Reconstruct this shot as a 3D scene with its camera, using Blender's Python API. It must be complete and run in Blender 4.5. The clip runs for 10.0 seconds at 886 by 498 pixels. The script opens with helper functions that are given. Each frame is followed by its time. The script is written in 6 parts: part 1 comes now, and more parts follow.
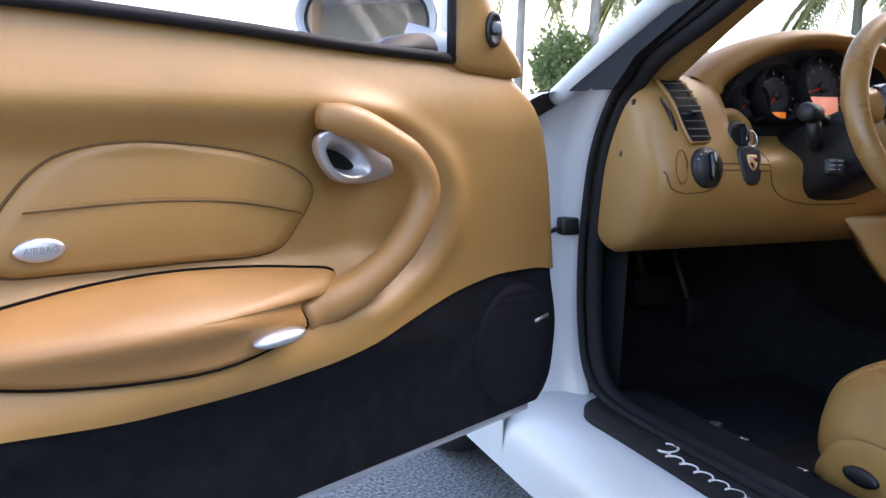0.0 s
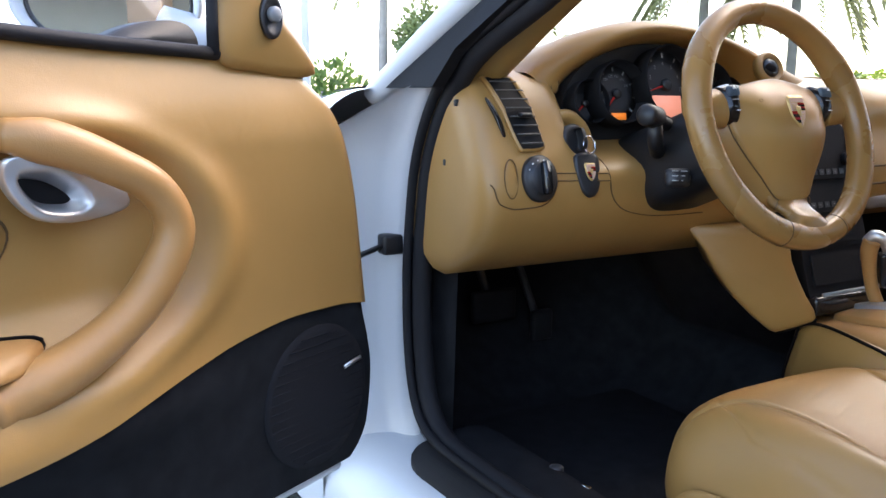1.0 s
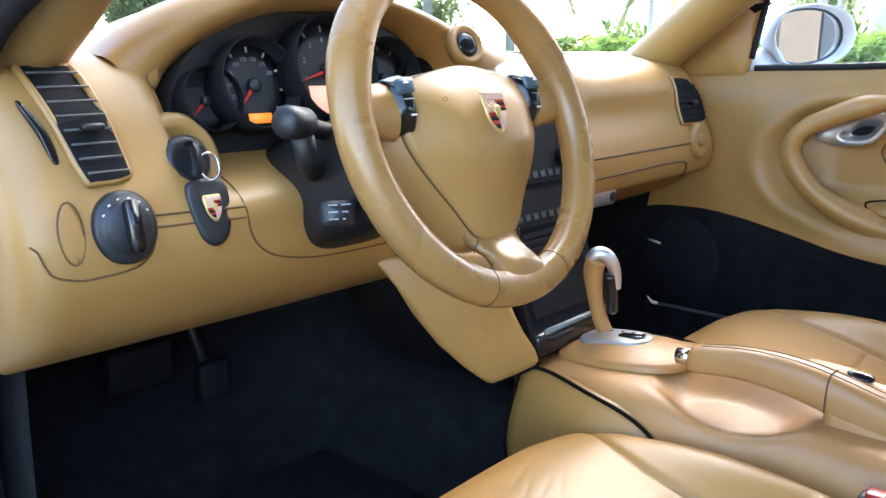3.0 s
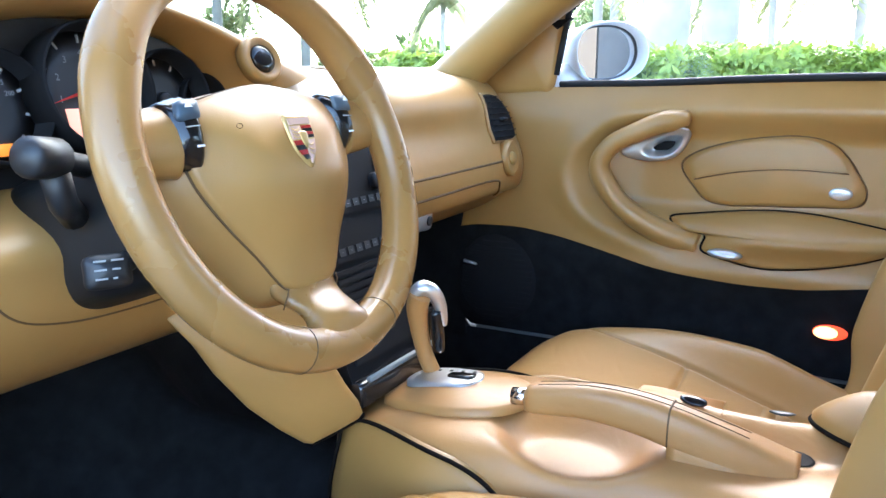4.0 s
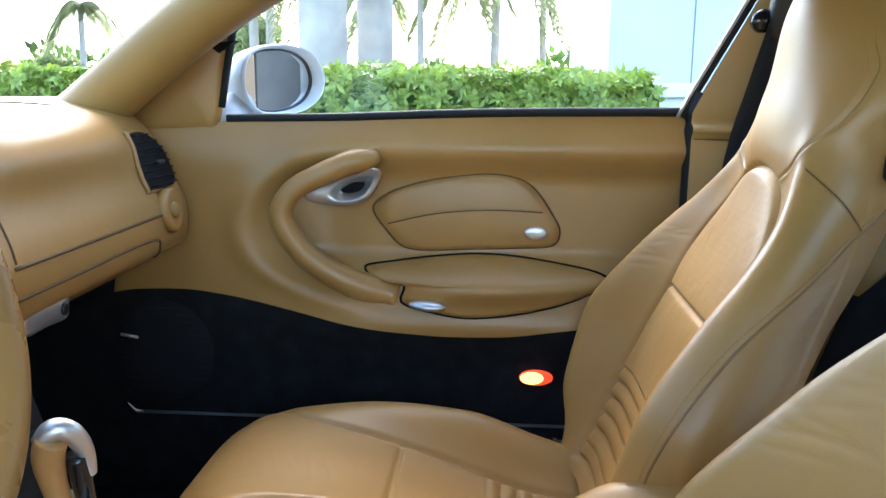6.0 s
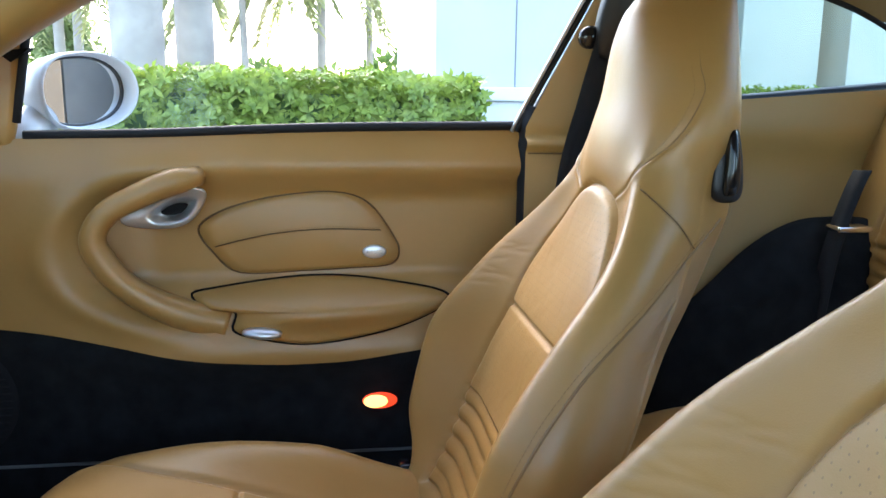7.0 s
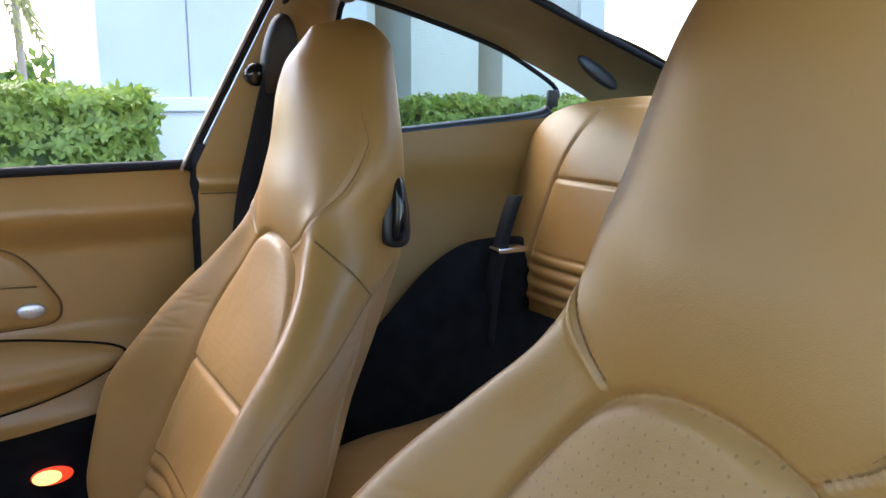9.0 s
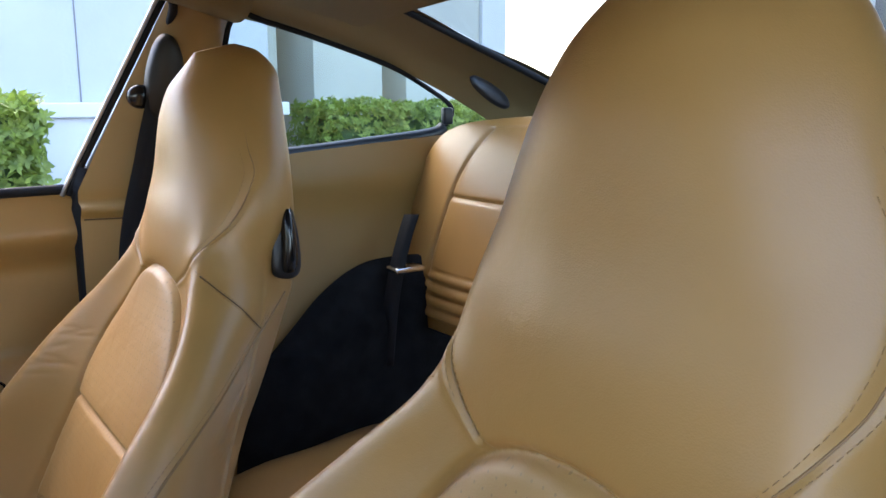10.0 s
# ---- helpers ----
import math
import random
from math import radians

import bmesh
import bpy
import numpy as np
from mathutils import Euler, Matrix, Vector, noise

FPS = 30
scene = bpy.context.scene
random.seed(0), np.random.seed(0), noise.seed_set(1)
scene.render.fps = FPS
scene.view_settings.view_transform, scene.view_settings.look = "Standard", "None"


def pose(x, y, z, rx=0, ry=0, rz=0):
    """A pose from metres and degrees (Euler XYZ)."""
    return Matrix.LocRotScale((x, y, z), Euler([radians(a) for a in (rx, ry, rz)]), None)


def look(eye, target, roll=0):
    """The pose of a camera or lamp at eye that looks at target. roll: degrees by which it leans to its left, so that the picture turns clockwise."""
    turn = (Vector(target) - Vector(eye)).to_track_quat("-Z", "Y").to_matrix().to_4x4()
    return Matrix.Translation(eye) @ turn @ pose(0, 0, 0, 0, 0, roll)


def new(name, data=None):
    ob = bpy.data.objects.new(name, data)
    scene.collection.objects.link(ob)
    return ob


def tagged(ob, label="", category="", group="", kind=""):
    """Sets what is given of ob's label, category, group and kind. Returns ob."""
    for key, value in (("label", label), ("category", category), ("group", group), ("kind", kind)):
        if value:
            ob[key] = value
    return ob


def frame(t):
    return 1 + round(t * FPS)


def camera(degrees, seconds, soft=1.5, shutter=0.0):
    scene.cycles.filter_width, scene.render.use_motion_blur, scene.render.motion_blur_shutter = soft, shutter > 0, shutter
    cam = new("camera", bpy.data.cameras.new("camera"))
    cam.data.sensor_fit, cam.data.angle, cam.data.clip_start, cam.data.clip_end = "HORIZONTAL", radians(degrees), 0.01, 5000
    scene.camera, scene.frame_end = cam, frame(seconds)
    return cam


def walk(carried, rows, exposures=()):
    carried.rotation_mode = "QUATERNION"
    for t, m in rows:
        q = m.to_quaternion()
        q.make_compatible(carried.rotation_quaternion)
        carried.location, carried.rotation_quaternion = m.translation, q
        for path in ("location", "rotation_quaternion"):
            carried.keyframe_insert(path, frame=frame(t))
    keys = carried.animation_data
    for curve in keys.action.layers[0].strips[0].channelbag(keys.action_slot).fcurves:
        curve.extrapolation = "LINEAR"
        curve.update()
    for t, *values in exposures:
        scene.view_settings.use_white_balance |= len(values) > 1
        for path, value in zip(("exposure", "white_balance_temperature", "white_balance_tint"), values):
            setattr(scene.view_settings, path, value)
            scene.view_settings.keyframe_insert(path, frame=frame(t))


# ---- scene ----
cam = camera(57.5, 10.0)
PATH = [
    (0, (-1.537, -0.856, 0.816), (-0.822, 0.985, 0.501), 0.5),
    (0.5, (-1.451, -0.784, 0.829), (-0.628, 1.007, 0.488), 0.5),
    (1, (-1.349, -0.694, 0.852), (-0.355, 1.004, 0.492), 0.5),
    (1.5, (-1.226, -0.599, 0.876), (-0.088, 0.999, 0.487), 0.3),
    (2, (-1.135, -0.534, 0.872), (0.121, 0.974, 0.487), 0.2),
    (2.5, (-1.061, -0.495, 0.872), (0.296, 0.921, 0.482), 0.0),
    (2.7, (-1.023, -0.482, 0.884), (0.361, 0.899, 0.462), -0.0),
    (3.8, (-0.915, -0.377, 0.894), (0.782, 0.594, 0.473), 0.1),
    (4, (-0.887, -0.371, 0.894), (0.847, 0.536, 0.479), 0.1),
    (4.5, (-0.807, -0.346, 0.892), (1.008, 0.386, 0.478), 0.2),
    (5, (-0.703, -0.331, 0.9), (1.176, 0.227, 0.5), 0.3),
    (5.5, (-0.667, -0.305, 0.91), (1.264, 0.048, 0.527), 0.5),
    (6.8, (-0.626, -0.256, 0.952), (1.328, -0.439, 0.568), 0.5),
    (7, (-0.604, -0.272, 0.95), (1.342, -0.537, 0.572), 0.6),
    (7.5, (-0.605, -0.28, 0.961), (1.299, -0.765, 0.585), 0.4),
    (8, (-0.595, -0.288, 0.971), (1.247, -0.971, 0.596), 0.5),
    (8.5, (-0.591, -0.292, 0.986), (1.182, -1.14, 0.614), 0.3),
    (9, (-0.588, -0.298, 1.003), (1.123, -1.265, 0.633), 0.1),
    (9.5, (-0.583, -0.311, 1.015), (1.065, -1.384, 0.648), 0.1),
    (10, (-0.594, -0.318, 1.034), (0.996, -1.473, 0.665), -0.0),
]
LIGHT = [(0.0, 2.72, 7000, 19), (0.5, 2.80, 6950, 18), (1.5, 3.24, 6900, 12), (2.5, 3.75, 6600, 9), (4.0, 4.13, 5950, 7), (4.5, 4.05, 5900, 7), (5.5, 3.55, 6050, 3), (7.0, 3.45, 6550, 6), (8.5, 3.20, 6650, 12), (10.0, 3.13, 6600, 16)]
walk(cam, [(t, look(eye, target, roll)) for t, eye, target, roll in PATH], LIGHT)

# ---- light ----
world = bpy.data.worlds.new("sky")
scene.world = world
world.use_nodes = True
wn = world.node_tree
sky = wn.nodes.new("ShaderNodeTexSky")
sky.sky_type, sky.sun_disc = "NISHITA", False
sky.sun_elevation, sky.sun_rotation = radians(45), radians(80)
sky.air_density, sky.dust_density = 1.0, 1.6
wn.links.new(sky.outputs["Color"], wn.nodes["Background"].inputs["Color"])
wn.nodes["Background"].inputs["Strength"].default_value = 0.15
sun = new("sun", bpy.data.lights.new("sun", "SUN"))
sun.data.energy, sun.data.angle, sun.data.color = 0.2, radians(40), (1.0, 0.95, 0.87)
sun.matrix_world = look((17.6, 3.1, 18), (0, 0, 0))


# ---- materials ----
def material(name, color, rough=0.5, metal=0.0, spread=0.12, grain=0.0, grain_size=400.0, patch=5.0, coat=0.0, spec=0.5, wear=None, kind="noise", uneven=0.0):
    """Base colour varied at two scales, with fine relief."""
    m = bpy.data.materials.new(name)
    m.use_nodes = True
    t = m.node_tree
    b = t.nodes["Principled BSDF"]
    b.inputs["Roughness"].default_value, b.inputs["Metallic"].default_value = rough, metal
    b.inputs["Coat Weight"].default_value = coat
    b.inputs["Specular IOR Level"].default_value = spec
    co = t.nodes.new("ShaderNodeTexCoord")
    big = t.nodes.new("ShaderNodeTexNoise")
    big.inputs["Scale"].default_value, big.inputs["Detail"].default_value = patch, 5
    t.links.new(co.outputs["Object"], big.inputs["Vector"])
    mix = t.nodes.new("ShaderNodeMix")
    mix.data_type = "RGBA"
    lo = [c * (1 - spread) for c in color] + [1]
    hi = ([c * (1 + spread) for c in color] if wear is None else list(wear)) + [1]
    mix.inputs[6].default_value, mix.inputs[7].default_value = lo, hi
    ramp = t.nodes.new("ShaderNodeMapRange")
    ramp.inputs[1].default_value, ramp.inputs[2].default_value = 0.3, 0.7
    t.links.new(big.outputs["Fac"], ramp.inputs[0])
    t.links.new(ramp.outputs[0], mix.inputs[0])
    t.links.new(mix.outputs[2], b.inputs["Base Color"])
    if grain:
        if kind == "voronoi":
            fine = t.nodes.new("ShaderNodeTexVoronoi")
            fine.inputs["Scale"].default_value = grain_size
            out = fine.outputs["Distance"]
        else:
            fine = t.nodes.new("ShaderNodeTexNoise")
            fine.inputs["Scale"].default_value, fine.inputs["Detail"].default_value = grain_size, 3
            out = fine.outputs["Fac"]
        t.links.new(co.outputs["Object"], fine.inputs["Vector"])
        bump = t.nodes.new("ShaderNodeBump")
        bump.inputs["Strength"].default_value, bump.inputs["Distance"].default_value = grain, 0.002
        t.links.new(out, bump.inputs["Height"])
        if uneven:
            swell, soft = t.nodes.new("ShaderNodeTexNoise"), t.nodes.new("ShaderNodeBump")
            swell.inputs["Scale"].default_value, swell.inputs["Detail"].default_value, swell.inputs["Distortion"].default_value = 26, 4, 0.8
            soft.inputs["Strength"].default_value, soft.inputs["Distance"].default_value = uneven, 0.010
            t.links.new(co.outputs["Object"], swell.inputs["Vector"])
            t.links.new(swell.outputs["Fac"], soft.inputs["Height"])
            t.links.new(soft.outputs["Normal"], bump.inputs["Normal"])
        t.links.new(bump.outputs["Normal"], b.inputs["Normal"])
        rr = t.nodes.new("ShaderNodeMapRange")
        rr.inputs[3].default_value, rr.inputs[4].default_value = max(0.02, rough - 0.08), min(1, rough + 0.1)
        t.links.new(big.outputs["Fac"], rr.inputs[0])
        t.links.new(rr.outputs[0], b.inputs["Roughness"])
    return m


def glass(name, color=(1, 1, 1), weight=0.06, rough=0.0):
    """A thin pane: mostly clear, with a faint mirror image."""
    m = bpy.data.materials.new(name)
    m.use_nodes = True
    t = m.node_tree
    t.nodes.remove(t.nodes["Principled BSDF"])
    clear, gloss, mix = t.nodes.new("ShaderNodeBsdfTransparent"), t.nodes.new("ShaderNodeBsdfGlossy"), t.nodes.new("ShaderNodeMixShader")
    clear.inputs["Color"].default_value = (*color, 1)
    gloss.inputs["Roughness"].default_value = rough
    mix.inputs[0].default_value = weight
    t.links.new(clear.outputs[0], mix.inputs[1])
    t.links.new(gloss.outputs[0], mix.inputs[2])
    t.links.new(mix.outputs[0], t.nodes["Material Output"].inputs["Surface"])
    return m


def glow(name, color, strength):
    m = bpy.data.materials.new(name)
    m.use_nodes = True
    b = m.node_tree.nodes["Principled BSDF"]
    b.inputs["Base Color"].default_value = (*color, 1)
    b.inputs["Emission Color"].default_value = (*color, 1)
    b.inputs["Emission Strength"].default_value = strength
    return m


LEATHER = material("tan_leather", (0.341, 0.182, 0.0524), 0.38, spread=0.07, grain=0.06, grain_size=1000, patch=7, kind="voronoi", uneven=0.05)
# redder leather; on the console its pink stands in for a reflection
LEATHER_RED = material("reddish_leather_and_reflection", (0.373, 0.185, 0.0584), 0.40, spread=0.08, grain=0.06, grain_size=1000, patch=9, kind="voronoi", uneven=0.12)
LEATHER_PERF = material("perforated_tan_leather", (0.345, 0.187, 0.056), 0.46, wear=(0.385, 0.222, 0.075), spread=0.08, grain=0.07, grain_size=900, patch=9, kind="voronoi", uneven=0.12)
VINYL = material("tan_vinyl", (0.311, 0.180, 0.0502), 0.5, spread=0.05, grain=0.14, grain_size=1100, patch=6, kind="voronoi")
HEADLINER = material("beige_headliner", (0.27, 0.20, 0.095), 0.85, spread=0.06, grain=0.4, grain_size=1400, patch=6)
def perforate(m, spacing=0.0085, size=0.10):
    """A regular grid of small dark holes over the base colour."""
    t = m.node_tree
    b = t.nodes["Principled BSDF"]
    old = b.inputs["Base Color"].links[0].from_socket
    co, vo, less, mix = t.nodes.new("ShaderNodeTexCoord"), t.nodes.new("ShaderNodeTexVoronoi"), t.nodes.new("ShaderNodeMath"), t.nodes.new("ShaderNodeMix")
    vo.voronoi_dimensions = "2D"
    rot = t.nodes.new("ShaderNodeMapping")
    rot.inputs["Rotation"].default_value = (radians(90), 0, 0)
    vo.inputs["Scale"].default_value, vo.inputs["Randomness"].default_value = 1 / spacing, 0.0
    less.operation, less.inputs[1].default_value = "LESS_THAN", size
    mix.data_type = "RGBA"
    mix.inputs[7].default_value = (0.25, 0.15, 0.055, 1)
    t.links.new(co.outputs["Object"], rot.inputs["Vector"])
    t.links.new(rot.outputs[0], vo.inputs["Vector"])
    t.links.new(vo.outputs["Distance"], less.inputs[0])
    t.links.new(less.outputs[0], mix.inputs[0])
    t.links.new(old, mix.inputs[6])
    t.links.new(mix.outputs[2], b.inputs["Base Color"])


perforate(LEATHER_PERF)
STITCH = material("tan_thread", (0.26, 0.145, 0.048), 0.7, spread=0.1)
SEAM = material("dark_thread", (0.10, 0.052, 0.016), 0.8)
GAP = material("shadow_gap_rubber", (0.008, 0.006, 0.005), 0.9, spec=0.05)
CARPET = material("black_carpet", (0.013, 0.0135, 0.015), 0.95, spread=0.3, grain=0.7, grain_size=1500, patch=30, spec=0.1)
RUBBER = material("black_rubber", (0.010, 0.010, 0.012), 0.65, spread=0.25, grain=0.2, grain_size=700, spec=0.25)
MATTE = material("matte_black", (0.010, 0.010, 0.011), 0.65, spread=0.15, grain=0.1, grain_size=900, spec=0.1)
# white print darkened; on the gauges this stands for dimming by their glass
DIM_PRINT = material("dim_print", (0.30, 0.30, 0.29), 0.6, spread=0.05)
BLACK = material("black_plastic", (0.012, 0.012, 0.013), 0.42, spread=0.15, grain=0.12, grain_size=900)
SEAL_BLUE = material("blue_black_rubber", (0.014, 0.020, 0.028), 0.35, spread=0.1)
GLOSS_BLACK = material("gloss_black", (0.008, 0.008, 0.009), 0.16)
WHITE_PAINT = material("white_car_paint", (0.51, 0.525, 0.53), 0.3, spread=0.03, coat=0.12, patch=3)
SILVER = material("satin_silver", (0.62, 0.62, 0.62), 0.34, metal=0.85, spread=0.05, grain=0.05, grain_size=1200)
CHROME = material("chrome", (0.8, 0.8, 0.82), 0.12, metal=1.0, spread=0.02)
MIRROR = material("mirror_glass", (0.62, 0.64, 0.66), 0.01, metal=1.0, spread=0.0)
DARK_GREY = material("dark_grey_dial", (0.03, 0.03, 0.032), 0.5, spread=0.1)
MID_GREY = material("grey_plastic", (0.16, 0.17, 0.175), 0.45, spread=0.1)
PRINT = material("white_print", (0.75, 0.75, 0.73), 0.6, spread=0.02)
RED = material("red_needle", (0.55, 0.02, 0.012), 0.5, spread=0.05)
GOLD = material("gold_enamel", (0.50, 0.33, 0.12), 0.3, metal=0.4, spread=0.08)
CREST_RED = material("red_enamel", (0.32, 0.018, 0.015), 0.25, spread=0.08)
CREST_PALE = material("pale_enamel", (0.55, 0.36, 0.28), 0.3, spread=0.08)
PANE = glass("window_pane", weight=0.02)
TINT = glass("tinted_pane", (0.62, 0.66, 0.64), weight=0.03)
QUARTER = glass("green_tinted_pane", (0.88, 0.93, 0.90), weight=0.03)
WINDSCREEN = glass("laminated_pane", (0.43, 0.47, 0.46), weight=0.03)


# ---- mesh helpers ----
def spline(points, n=8, closed=False):
    """A smooth curve through the points."""
    p = np.array(points, float)
    k = len(p)
    out = []
    for i in range(k if closed else k - 1):
        if closed:
            a, b, c, d = p[i - 1], p[i], p[(i + 1) % k], p[(i + 2) % k]
        else:
            a, b, c, d = p[max(i - 1, 0)], p[i], p[i + 1], p[min(i + 2, k - 1)]
        for j in range(n):
            t = j / n
            out.append(0.5 * (2 * b + (c - a) * t + (2 * a - 5 * b + 4 * c - d) * t * t + (3 * b - a - 3 * c + d) * t ** 3))
    if not closed:
        out.append(p[-1])
    return np.array(out)


SLOPES = {}


def along(x, table):
    """A value read from a short table of (x, value), on a smooth curve that never overshoots."""
    if x <= table[0][0]:
        return table[0][1]
    if x >= table[-1][0]:
        return table[-1][1]
    if table not in SLOPES:
        xs, ys = np.array(table, float).T
        d = np.diff(ys) / np.diff(xs)
        m = np.zeros(len(xs))
        for i in range(1, len(xs) - 1):
            m[i] = 0 if d[i - 1] * d[i] <= 0 else 2 * d[i - 1] * d[i] / (d[i - 1] + d[i])
        m[0], m[-1] = d[0], d[-1]
        SLOPES[table] = m.tolist()
    m = SLOPES[table]
    for i in range(len(table) - 1):
        (x0, y0), (x1, y1) = table[i], table[i + 1]
        if x <= x1:
            h = x1 - x0
            t = (x - x0) / h
            return (2 * t ** 3 - 3 * t * t + 1) * y0 + (t ** 3 - 2 * t * t + t) * h * m[i] + (3 * t * t - 2 * t ** 3) * y1 + (t ** 3 - t * t) * h * m[i + 1]


def ease(x, a, b):
    t = min(1, max(0, (x - a) / (b - a)))
    return t * t * (3 - 2 * t)


def bell(x, c, w):
    return math.exp(-((x - c) / w) ** 2)


def thing(name, base=(0, 0, 0), label="", category="", group="", kind=""):
    ob = new(name)
    ob.matrix_world = Matrix.Translation(base)
    ob["base"] = True
    del ob["base"]
    return tagged(ob, label, category, group, kind)


def mesh(name, verts, faces, mat, parent=None, label="", smooth=True, normals=None):
    me = bpy.data.meshes.new(name)
    me.from_pydata([tuple(float(c) for c in v) for v in verts], [], faces)
    if normals is None:
        bm = bmesh.new()
        bm.from_mesh(me)
        bmesh.ops.remove_doubles(bm, verts=bm.verts, dist=1e-5)
        bmesh.ops.recalc_face_normals(bm, faces=bm.faces)
        bm.to_mesh(me)
        bm.free()
    me.materials.append(mat)
    me.polygons.foreach_set("use_smooth", [smooth] * len(me.polygons))
    if normals is not None:
        me.normals_split_custom_set_from_vertices([tuple(float(c) for c in v) for v in normals])
    ob = new(name, me)
    if parent is not None:
        m, p = Matrix.Identity(4), parent
        while p is not None:
            m = p.matrix_basis.copy() if p.parent is None else m
            p = p.parent
        ob.parent = parent
        ob.matrix_parent_inverse = m.inverted() if parent.parent is None else Matrix.Identity(4)
    if label:
        ob["label"] = label
    return ob


def join(*pieces):
    """Several (verts, faces) as one."""
    V, F = [], []
    for v, f in pieces:
        k = len(V)
        V += [tuple(q) for q in v]
        F += [tuple(i + k for i in q) for q in f]
    return V, F


def sheet(fn, nu, nv, wrap=False):
    """A grid of fn(u, v), u and v from 0 to 1."""
    V = [fn(i / (nu if wrap else nu - 1), j / (nv - 1)) for j in range(nv) for i in range(nu)]
    F = []
    for j in range(nv - 1):
        for i in range(nu if wrap else nu - 1):
            a, b = j * nu + i, j * nu + (i + 1) % nu
            F.append((a, b, b + nu, a + nu))
    return V, F


def loft(rings, cap=True):
    """Closed rings of equal count, joined; ends capped with a fan."""
    n = len(rings[0])
    V = [tuple(p) for r in rings for p in r]
    F = []
    for j in range(len(rings) - 1):
        for i in range(n):
            a, b = j * n + i, j * n + (i + 1) % n
            F.append((a, b, b + n, a + n))
    if cap:
        for j in (0, len(rings) - 1):
            c = len(V)
            V.append(tuple(np.mean(np.array(rings[j], float), axis=0)))
            F += [(j * n + i, j * n + (i + 1) % n, c) for i in range(n)]
    return V, F


def tube(path, radius, seg=12, flat=1.0, up=(0, 0, 1), cap=True):
    """A tube along a path; radius a number or a function of 0..1; flat squeezes it along up."""
    p = np.array(path, float)
    up = np.array(up, float)
    rings = []
    for i in range(len(p)):
        t = p[min(i + 1, len(p) - 1)] - p[max(i - 1, 0)]
        t /= np.linalg.norm(t) + 1e-12
        a = np.cross(t, up)
        if np.linalg.norm(a) < 1e-3:
            a = np.cross(t, (1, 0, 0))
        a /= np.linalg.norm(a)
        b = np.cross(a, t)
        r = radius(i / (len(p) - 1)) if callable(radius) else radius
        rings.append([p[i] + r * (math.cos(q) * a + flat * math.sin(q) * b) for q in np.linspace(0, 2 * math.pi, seg, endpoint=False)])
    return loft(rings, cap)


def ring_tube(path, radius, seg=12, up=(0, 0, 1)):
    """A closed tube along a closed path."""
    p = np.array(path, float)
    n = len(p)
    up = np.array(up, float)
    V, F = [], []
    for i in range(n):
        t = p[(i + 1) % n] - p[i - 1]
        t /= np.linalg.norm(t)
        a = np.cross(t, up)
        a /= np.linalg.norm(a)
        b = np.cross(a, t)
        r = radius(i / n) if callable(radius) else radius
        V += [p[i] + r * (math.cos(q) * a + math.sin(q) * b) for q in np.linspace(0, 2 * math.pi, seg, endpoint=False)]
    for i in range(n):
        for j in range(seg):
            k, l = (i + 1) % n, (j + 1) % seg
            F.append((i * seg + j, i * seg + l, k * seg + l, k * seg + j))
    return V, F


def block(lo, hi, bevel=0.004):
    """A box with rounded edges."""
    bm = bmesh.new()
    bmesh.ops.create_cube(bm, size=1)
    lo, hi = np.array(lo, float), np.array(hi, float)
    for v in bm.verts:
        v.co = Vector((lo + hi) / 2 + np.array(v.co) * (hi - lo))
    if bevel:
        bmesh.ops.bevel(bm, geom=bm.edges[:], offset=min(bevel, 0.45 * float(min(hi - lo))), segments=3, affect="EDGES", profile=0.5)
    bm.verts.index_update()
    out = [tuple(v.co) for v in bm.verts], [tuple(v.index for v in f.verts) for f in bm.faces]
    bm.free()
    return out


def puff(outline, place, height, edge=0.35, rings=7, power=2.4, base=0.0):
    """A cushion over a closed 2D outline, laid on place(a, b, h): steep at the rim, domed in the middle."""
    o = np.array(outline, float)
    c = o.mean(axis=0)
    loops = [[place(*q, base) for q in o]]
    for k in range(rings):
        r = 1 - k / rings
        h = base + height * (1 - r ** power) * (1 - edge) + height * edge
        loops.append([place(*(c + (q - c) * r * (1 if k else 0.992)), h) for q in o])
    n = len(o)
    V = [p for l in loops for p in l] + [place(*c, base + height)]
    F = [(j * n + i, j * n + (i + 1) % n, (j + 1) * n + (i + 1) % n, (j + 1) * n + i) for j in range(len(loops) - 1) for i in range(n)]
    m = len(loops) - 1
    F += [(m * n + i, m * n + (i + 1) % n, len(V) - 1) for i in range(n)]
    return V, F


def prism(outline, place, h0, h1):
    """A flat plate over a closed 2D outline, from height h0 to h1."""
    o = np.array(outline, float)
    n = len(o)
    V = [place(*q, h0) for q in o] + [place(*q, h1) for q in o]
    F = [tuple(range(n)), tuple(range(n, 2 * n))] + [(i, (i + 1) % n, n + (i + 1) % n, n + i) for i in range(n)]
    return V, F


def circle(cx, cy, rx, ry=None, n=32):
    return [(cx + rx * math.cos(a), cy + (ry or rx) * math.sin(a)) for a in np.linspace(0, 2 * math.pi, n, endpoint=False)]


def frame_at(origin, right, up):
    """place(a, b, h) on a plane: a along right, b along up, h out of it."""
    o, r, u = (np.array(v, float) for v in (origin, right, up))
    r /= np.linalg.norm(r)
    u = u - r * (u @ r)
    u /= np.linalg.norm(u)
    n = np.cross(r, u)
    return lambda a, b, h=0.0: o + a * r + b * u + h * n


